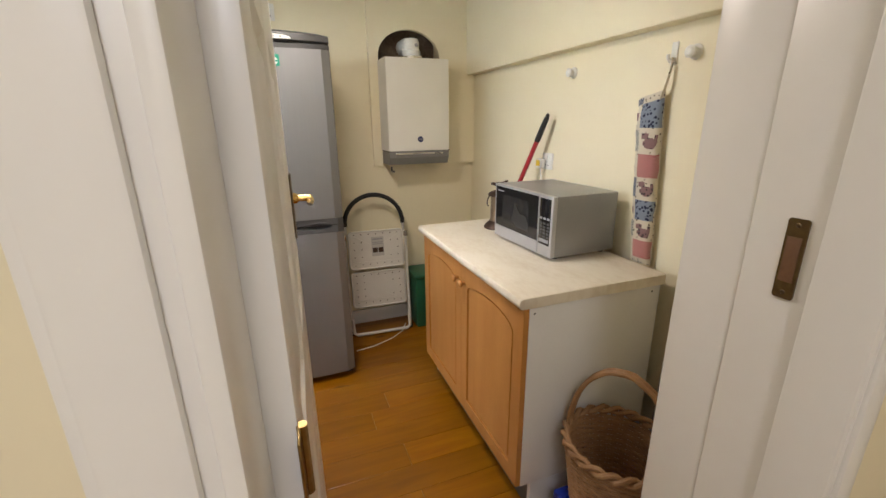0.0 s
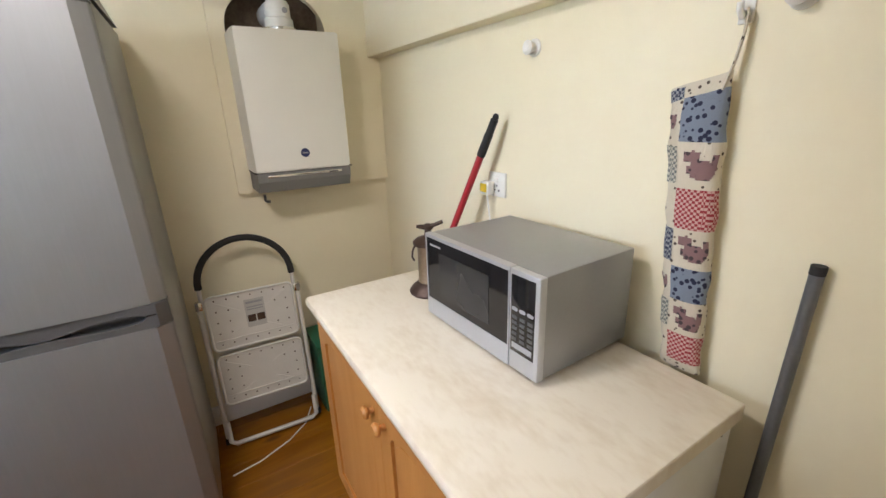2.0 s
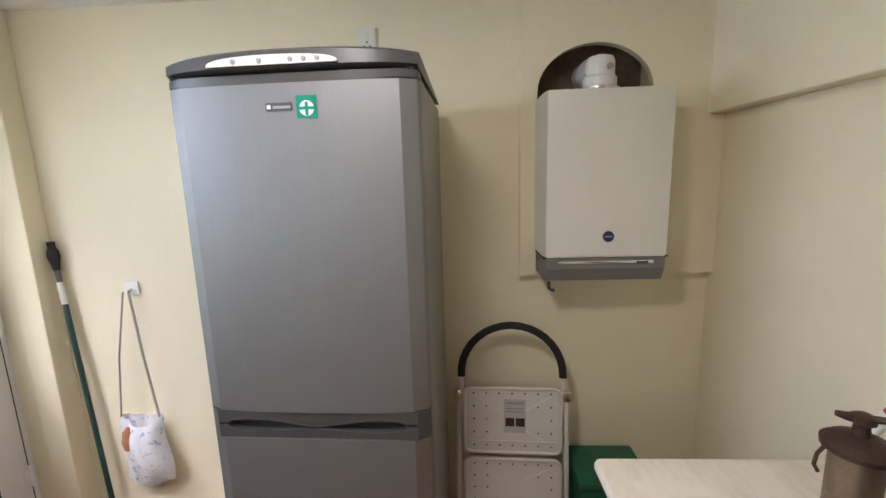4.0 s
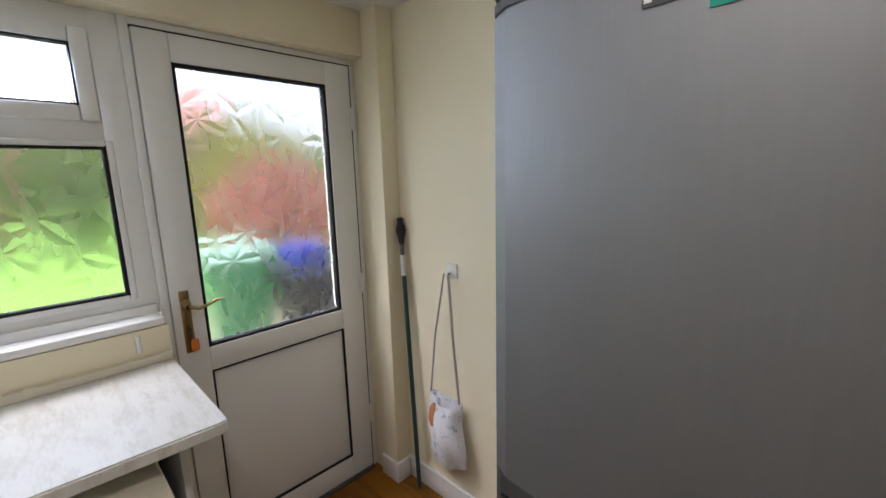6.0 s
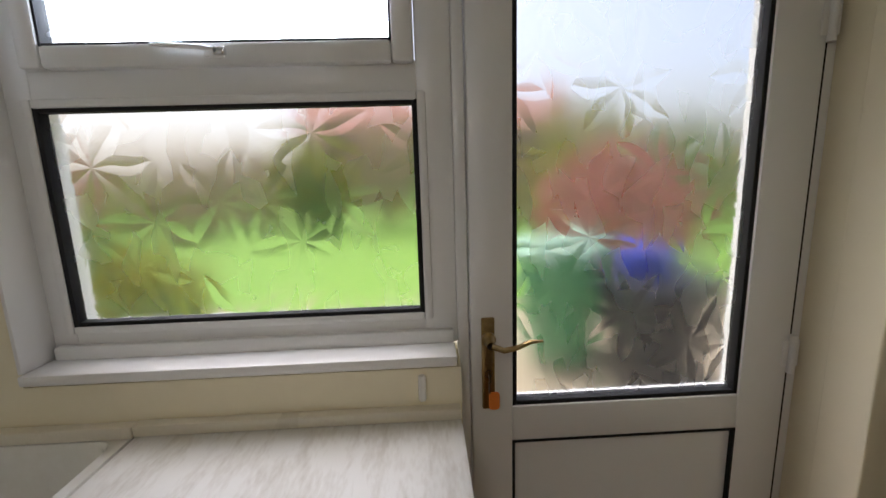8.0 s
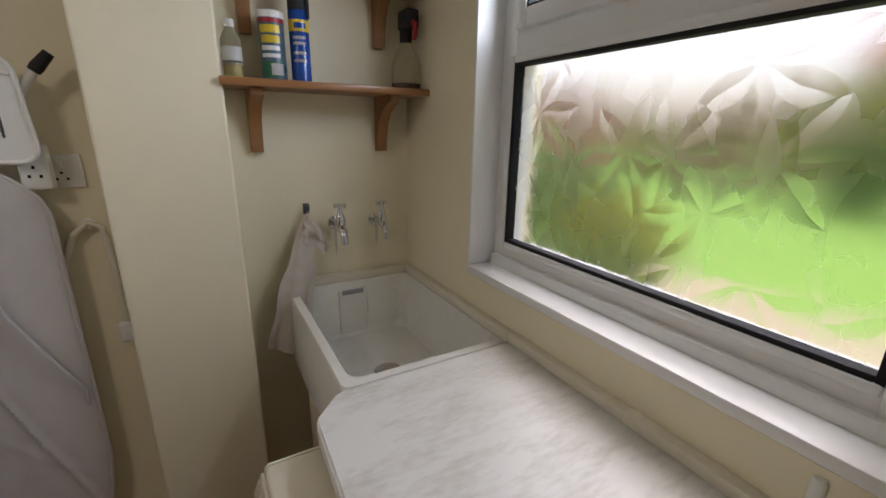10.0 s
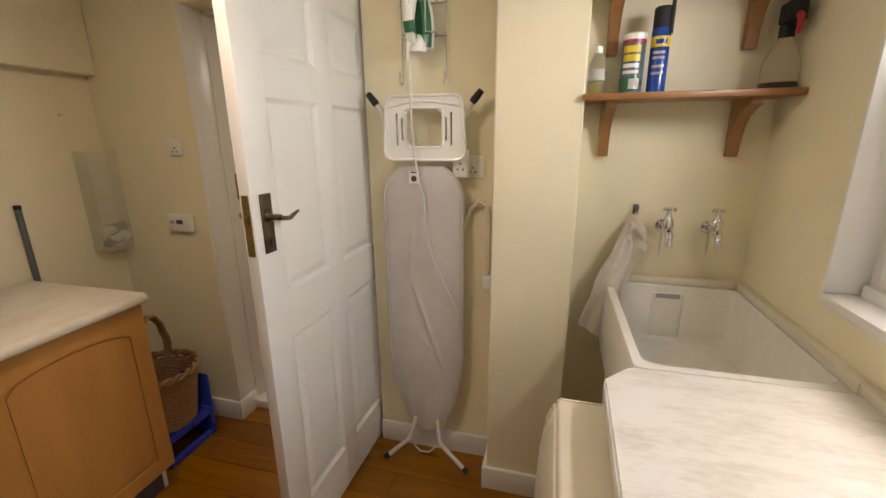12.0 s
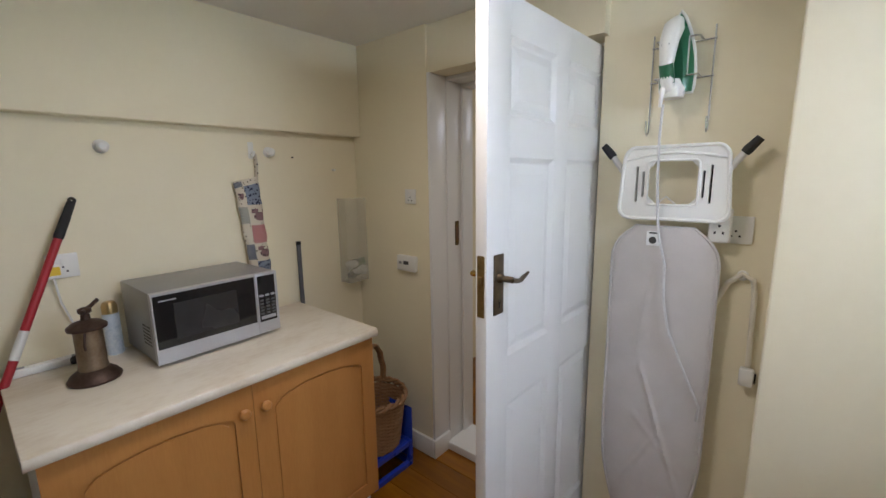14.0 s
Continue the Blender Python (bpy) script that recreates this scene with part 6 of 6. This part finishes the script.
    lab = part("label", prism(rounded(0.040, 0.050, 0.002), 0.0006, shift(0.028, 0.0455, 1.322) @ UP_Y @ pose(0, 0, 0, 0, 180, 0)), WHITE, b_, "white label with a dark round mark")
    part("label_mark", prism([(0.012 * math.cos(2 * math.pi * k / 20), 0.012 * math.sin(2 * math.pi * k / 20)) for k in range(20)], 0.0006, shift(0.028, 0.0465, 1.316) @ UP_Y @ pose(0, 0, 0, 0, 180, 0)), GREYP, lab)
    part("label_line", prism(rounded(0.026, 0.005, 0.001), 0.0006, shift(0.028, 0.0465, 1.341) @ UP_Y @ pose(0, 0, 0, 0, 180, 0)), BLACK, lab)


ironing_board()

rk = empty("iron_rack", shift(0.089, 0.872, 1.80), "chrome wire rack for an iron, screwed to the wall", "rack")
for x in (-0.09, 0.085):
    part("upright", tube([(x, 0.012, 0.19), (x, 0.010, -0.10), (x, 0.014, -0.122), (x, 0.030, -0.130), (x, 0.043, -0.120), (x, 0.046, -0.085)], 0.0028, 8), WIRE, rk, "wire upright with a hook end")
for z in (0.15, 0.04):
    part("cross_wire", tube([(-0.095, 0.012, z), (-0.05, 0.012, z), (0.05, 0.012, z), (0.09, 0.012, z)], 0.0028, 8), WIRE, rk)
    for x in (-0.06, 0.06):
        part("cradle_wire", tube([(x, 0.012, z), (x, 0.075, z), (x * 0.9, 0.098, z - 0.004), (x * 0.55, 0.10, z - 0.004)], 0.0028, 8), WIRE, rk)
for x in (-0.045, 0.045):
    part("front_wire", tube([(x * 0.8, 0.10, 0.146), (x * 0.8, 0.10, 0.036)], 0.0028, 8), WIRE, rk)


def iron():
    i_ = empty("iron", pose(0.088, 0.898, 1.772, 0, 0, -11), "green and white steam iron standing in its wire rack", "iron")
    n = 16
    sole = [(0.052 * math.sin(math.pi * min(1, (1 - k / n) * 0.62)) ** 0.8 if k < n else 0.0, 0.245 * k / n) for k in range(n + 1)]
    outl = [(x, z) for x, z in sole] + [(-x, z) for x, z in sole[::-1][1:]]
    part("soleplate", prism(outl, 0.008, shift(0, 0.006, 0.02) @ pose(0, 0, 0, 90, 0, 0) @ Matrix.Diagonal((1, 1, -1, 1))), CHROME, i_, "steel soleplate")
    t = bmesh.new()
    rows = []
    for dy, sc, top in ((0.006, 0.98, 1.0), (0.020, 1.0, 0.98), (0.040, 0.86, 0.90), (0.052, 0.60, 0.80)):
        rows.append([t.verts.new((x * sc, dy, 0.022 + z * top)) for x, z in outl])
    for a_, c_ in zip(rows, rows[1:]):
        for k in range(len(outl)):
            t.faces.new((a_[k], a_[(k + 1) % len(outl)], c_[(k + 1) % len(outl)], c_[k]))
    t.faces.new(rows[-1])
    t.faces.new(rows[0][::-1])
    part("body", t, GREEN, i_, "green plastic body")
    part("skirt", tube([(x * 1.0, 0.016, 0.022 + z) for x, z in outl], 0.006, 8, True), WHITEP, i_, "white lower skirt")
    h_ = part("handle", tube([(0, 0.050, 0.02), (0, 0.085, 0.05), (0, 0.098, 0.10), (0, 0.092, 0.165), (0, 0.066, 0.21), (0, 0.04, 0.235)], [0.022, 0.020, 0.020, 0.027, 0.030, 0.018], 16), WHITEP, i_, "white moulded handle")
    part("grip", tube([(0, 0.080, 0.045), (0, 0.1015, 0.10)], [0.0205, 0.0205], 14), GREEN, h_, "green grip")
    for z in (0.105, 0.112, 0.119):
        part("stripe", tube([(0, 0.097, z), (0, 0.0972, z + 0.003)], 0.0205, 14), STICKG if z != 0.112 else WHITE, h_)
    part("button", box(-0.012, 0.012, 0.108, 0.116, 0.150, 0.156, 0.002), GREYP, h_)
    part("tank", lathe([(0, 0), (0.034, 0.004), (0.038, 0.03), (0.025, 0.06), (0, 0.065)], 16, shift(0, 0.045, 0.0)), WHITEP, i_, "white heel")
    part("flex_sleeve", tube([(0.008, 0.085, 0.035), (0.012, 0.092, 0.0), (0.014, 0.09, -0.025)], [0.009, 0.007, 0.005], 10), WHITEP, i_)


iron()
pts = [(0.112, 0.978, 1.755), (0.114, 0.982, 1.65), (0.110, 0.985, 1.52), (0.104, 0.975, 1.40), (0.098, 0.962, 1.33), (0.075, 0.962, 1.24), (0.070, 0.962, 1.12), (0.050, 0.964, 1.02), (0.0, 0.962, 0.90), (-0.035, 0.955, 0.82), (-0.06, 0.945, 0.76), (-0.055, 0.93, 0.70)]
tagged(link("iron_flex", tube(pts, 0.0042, 8), ROPE), "white braided iron flex hanging over the board", "cable")
wall_socket("socket_ironing", pose(-0.105, 0.87, 1.36, 0, 0, 0), 0.09, 0.088, "white wall socket beside the ironing board", 1)
ad = empty("socket_adapter", pose(-0.065, 0.885, 1.375, 0, 0, 0), "white plug-in socket adapter", "adapter")
part("case", box(-0.030, 0.030, 0, 0.042, -0.055, 0.055, 0.008), WHITEP, ad)
bm = bmesh.new()
for dx, dz in ((0, 0.0), (-0.011, -0.022), (0.011, -0.022)):
    add_box(bm, dx - 0.003, dx + 0.003, 0.0415, 0.0425, dz - 0.004, dz + 0.004)
part("pin_slots", bm, BLACK, ad)
pc = empty("wall_cable", shift(0, 0, 0), "cream cable looping from a wall clip down to a plug", "cable")
part("wall_clip", lathe([(0.016, 0), (0.016, 0.012), (0.010, 0.018), (0, 0.019)], 14, shift(-0.135, 0.87, 1.215) @ pose(0, 0, 0, -90, 0, 0)), WHITEP, pc)
part("cable", tube([(-0.05, 0.882, 1.05), (-0.075, 0.885, 1.13), (-0.10, 0.888, 1.19), (-0.135, 0.888, 1.222), (-0.165, 0.886, 1.205), (-0.172, 0.885, 1.15), (-0.174, 0.884, 1.02), (-0.176, 0.885, 0.92)], 0.0085, 10), CREAMTOP, pc)
plug = part("plug", box(-0.195, -0.155, 0.874, 0.905, 0.855, 0.915, 0.007), WHITEP, pc, "white mains plug")
part("pins", box(-0.200, -0.194, 0.884, 0.892, 0.868, 0.90), BLACK, plug)

# ---- unseen lamp base, added above the ceiling fill ----
cl = empty("ceiling_light", shift(0.46, 1.90, H), "round white lamp base, added unseen on the ceiling", "ceiling lamp")
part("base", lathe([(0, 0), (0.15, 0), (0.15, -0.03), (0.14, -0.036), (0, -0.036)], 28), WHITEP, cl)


# ---- garden seen through the glass ----
LAWN = mat("lawn", (0.16, 0.33, 0.035), (0.22, 0.39, 0.055), rough=0.95, scale=0.8, fine=30, bump=0.3)
PATIO = mat("patio_slabs", (0.46, 0.38, 0.25), (0.38, 0.31, 0.20), rough=0.9, scale=3)
LEAFG = mat("green_leaves", (0.14, 0.24, 0.05), (0.24, 0.32, 0.08), rough=0.7, scale=4)
LEAFY = mat("yellow_leaves", (0.45, 0.38, 0.03), (0.28, 0.30, 0.04), rough=0.7, scale=5)
LEAFR = mat("copper_leaves", (0.48, 0.19, 0.14), (0.56, 0.29, 0.22), rough=0.7, scale=4)
LEAFT = mat("tan_leaves", (0.50, 0.38, 0.22), (0.42, 0.30, 0.16), rough=0.7, scale=4)
BRICK = mat("red_brick", (0.50, 0.36, 0.28), (0.42, 0.29, 0.22), rough=0.9, scale=6)
TILE = mat("clay_roof_tiles", (0.45, 0.20, 0.12), (0.36, 0.15, 0.09), rough=0.85, scale=6)
structure("ground", box(-400, -1.33, -400, 400, -0.30, -0.16), LAWN, "bright green mown lawn", "lawn")
structure("patio", box(-5.1, -1.33, -1.5, 7.5, -0.16, -0.14), PATIO, "tan paved strip by the house", "patio")
rngb = random.Random(7)


def leaf_cloud(cx, cy, cz, rx, ry, rz, n, size):
    bm = bmesh.new()
    for _ in range(n):
        while True:
            p = Vector((rngb.uniform(-1, 1), rngb.uniform(-1, 1), rngb.uniform(-1, 1)))
            if p.length < 1 and rngb.random() < 0.25 + p.length and noise.noise(p * 2.2 + Vector((cx, cy, cz))) > -0.22:
                break
        q = Vector((cx + p.x * rx, cy + p.y * ry, cz + p.z * rz))
        r_ = Euler((rngb.uniform(0, 6), rngb.uniform(0, 6), rngb.uniform(0, 6))).to_matrix()
        s_ = size * rngb.uniform(0.6, 1.3)
        vs_ = [bm.verts.new(q + r_ @ Vector(c_)) for c_ in ((-s_, 0, 0), (0, -s_ * 0.45, 0.1 * s_), (s_, 0, 0), (0, s_ * 0.45, 0.1 * s_))]
        bm.faces.new(vs_)
    return bm


def shrub(name, x, y, h, r, material, label, n=900, size=0.09):
    o = empty(name, shift(x, y, -0.16), label, "shrub")
    for k in range(5):
        a0 = k * 1.26
        part("stem", tube([(0.05 * math.cos(a0), 0.05 * math.sin(a0), 0), (r * 0.3 * math.cos(a0), r * 0.3 * math.sin(a0), h * 0.5), (r * 0.6 * math.cos(a0), r * 0.6 * math.sin(a0), h * 0.8)], [0.03, 0.02, 0.008], 6), RUST, o)
    part("foliage", leaf_cloud(0, 0, h * 0.55, r, r, h * 0.5, n, size), material, o, smooth=False)
    return o


shrub("copper_shrub", -5.7, 4.75, 1.95, 1.05, LEAFR, "copper-red leafy garden shrub", 1600, 0.10)
shrub("green_shrub", -13.0, -1.0, 1.9, 0.8, LEAFG, "tall green leafy garden shrub", 1200, 0.16)
shrub("yellow_shrub", -3.9, -0.30, 1.05, 0.55, LEAFY, "low yellow-flowering garden shrub", 900, 0.06)
shrub("green_shrub", -4.7, -2.0, 1.3, 0.9, LEAFG, "rounded green garden shrub", 1300, 0.08)
shrub("copper_shrub", -7.0, -4.6, 2.7, 1.5, LEAFR, "copper-red leafy garden shrub", 1000, 0.10)
shrub("green_shrub", -3.2, 0.05, 0.75, 0.5, LEAFG, "low green garden shrub", 700, 0.06)
for i in range(12):
    y = -10 + i * 2.2
    mt = (LEAFT, LEAFY, LEAFT, LEAFT, LEAFY, LEAFT, LEAFG)[i % 7]
    shrub("hedge_shrub", -14.0 + rngb.uniform(-0.8, 0.8), y, 2.3 + rngb.uniform(-0.4, 0.9), 1.5, mt, "leafy shrub in the hedge at the lawn's end", 800, 0.17)
shrub("yellow_shrub", -9.2, 5.7, 3.1, 1.2, LEAFY, "tall yellow-green garden shrub", 1000, 0.12)
shrub("side_shrub", -9.5, 8.0, 2.6, 1.3, LEAFG, "tall green shrub beside the lawn", 1000, 0.13)
hs = empty("neighbour_house", shift(-32, 3, -0.16), "red brick house beyond the garden", "house")
part("wall", box(-4, 4, -9, 9, 0, 5.0), BRICK, hs)
bm = bmesh.new()
v6 = [bm.verts.new(c_) for c_ in ((4.4, -9.4, 5.0), (4.4, 9.4, 5.0), (-4.4, 9.4, 5.0), (-4.4, -9.4, 5.0), (0, -9.4, 7.6), (0, 9.4, 7.6))]
for f_ in ((0, 1, 5, 4), (2, 3, 4, 5), (0, 4, 3), (1, 2, 5), (0, 3, 2, 1)):
    bm.faces.new([v6[k] for k in f_])
part("roof", bm, TILE, hs, "clay tile roof", False)
for y in (-6, -2, 2, 6):
    for z in (0.9, 3.1):
        part("window", box(4.0, 4.06, y - 0.7, y + 0.7, z, z + 1.2), DARKGLASS, hs)


def wheelie_bin(x, y, h, material, label, turn=0, cover=None):
    o = empty("wheelie_bin", pose(x, y, -0.14, 0, 0, turn), label, "bin", "bins by the house")
    t = bmesh.new()
    rows = [[t.verts.new((sx * w_, sy * d_, z)) for sx, sy in ((-1, -1), (1, -1), (1, 1), (-1, 1))] for w_, d_, z in ((0.21, 0.24, 0.06), (0.27, 0.32, h * 0.92))]
    for k in range(4):
        t.faces.new((rows[0][k], rows[0][(k + 1) % 4], rows[1][(k + 1) % 4], rows[1][k]))
    t.faces.new(rows[0][::-1])
    t.faces.new(rows[1])
    bmesh.ops.bevel(t, geom=list(t.edges), offset=0.02, segments=2, affect="EDGES")
    part("tub", t, material, o)
    part("lid", box(-0.29, 0.29, -0.34, 0.36, h * 0.92, h, 0.025), cover or material, o)
    for s_ in (-0.2, 0.2):
        part("wheel", lathe([(0, -0.02), (0.09, -0.02), (0.1, 0), (0.09, 0.02), (0, 0.02)], 18, shift(s_, 0.27, 0.1) @ pose(0, 0, 0, 0, 90, 0)), BLACK, o)
    return o


wheelie_bin(-3.55, 3.30, 1.06, mat("green_bin_plastic", (0.08, 0.28, 0.12), (0.10, 0.32, 0.15), rough=0.5), "green plastic wheelie bin with a paler lid", 0, mat("pale_green_bin_lid", (0.30, 0.52, 0.36), (0.34, 0.55, 0.40), rough=0.5))
wheelie_bin(-2.95, 3.84, 0.90, mat("black_bin_plastic", (0.02, 0.02, 0.022), rough=0.5), "black plastic wheelie bin", 10)
bl = empty("blue_recycling_box", shift(-3.00, 3.74, 0.762), "blue plastic recycling box on the black bin", "box")
part("tub", box(-0.15, 0.15, -0.16, 0.16, 0.0, 0.15, 0.03), BLUEP, bl)
part("lid", box(-0.16, 0.16, -0.17, 0.17, 0.15, 0.175, 0.01), BLUEP, bl)


# ---- floorboards, last ----
bm = box(-1.32, 1.92, 0.5, 3.45, -0.14, -0.022)
add_box(bm, -0.45, 1.92, -1.4, 0.5, -0.14, -0.022)
floor = structure("floor", bm, FLOORDARK, "varnished orange pine floorboards", "floor")
rngf = random.Random(11)
y = -1.40
meshes = {}
while y < 3.24:
    wdt = 0.138
    x = -1.31 if y > 0.5 else -0.40
    first = True
    while x < 1.74:
        ln = rngf.choice((1.2, 1.8, 2.4)) if not first else rngf.choice((0.8, 1.5, 2.1))
        first = False
        ln = min(ln, 1.75 - x)
        if ln < 0.25:
            break
        key = round(ln, 2)
        if key not in meshes:
            bm = box(0, key - 0.0012, 0, wdt - 0.0016, -0.022, 0.0, 0.0012, 1)
            me = bpy.data.meshes.new("floorboard")
            bmesh.ops.recalc_face_normals(bm, faces=bm.faces)
            bm.to_mesh(me)
            bm.free()
            me.materials.append(BOARD)
            meshes[key] = me
        ob = new("floorboard", meshes[key])
        ob.parent = floor
        ob.location = (x, y, rngf.uniform(-0.0006, 0.0006))
        x += key
    y += wdt
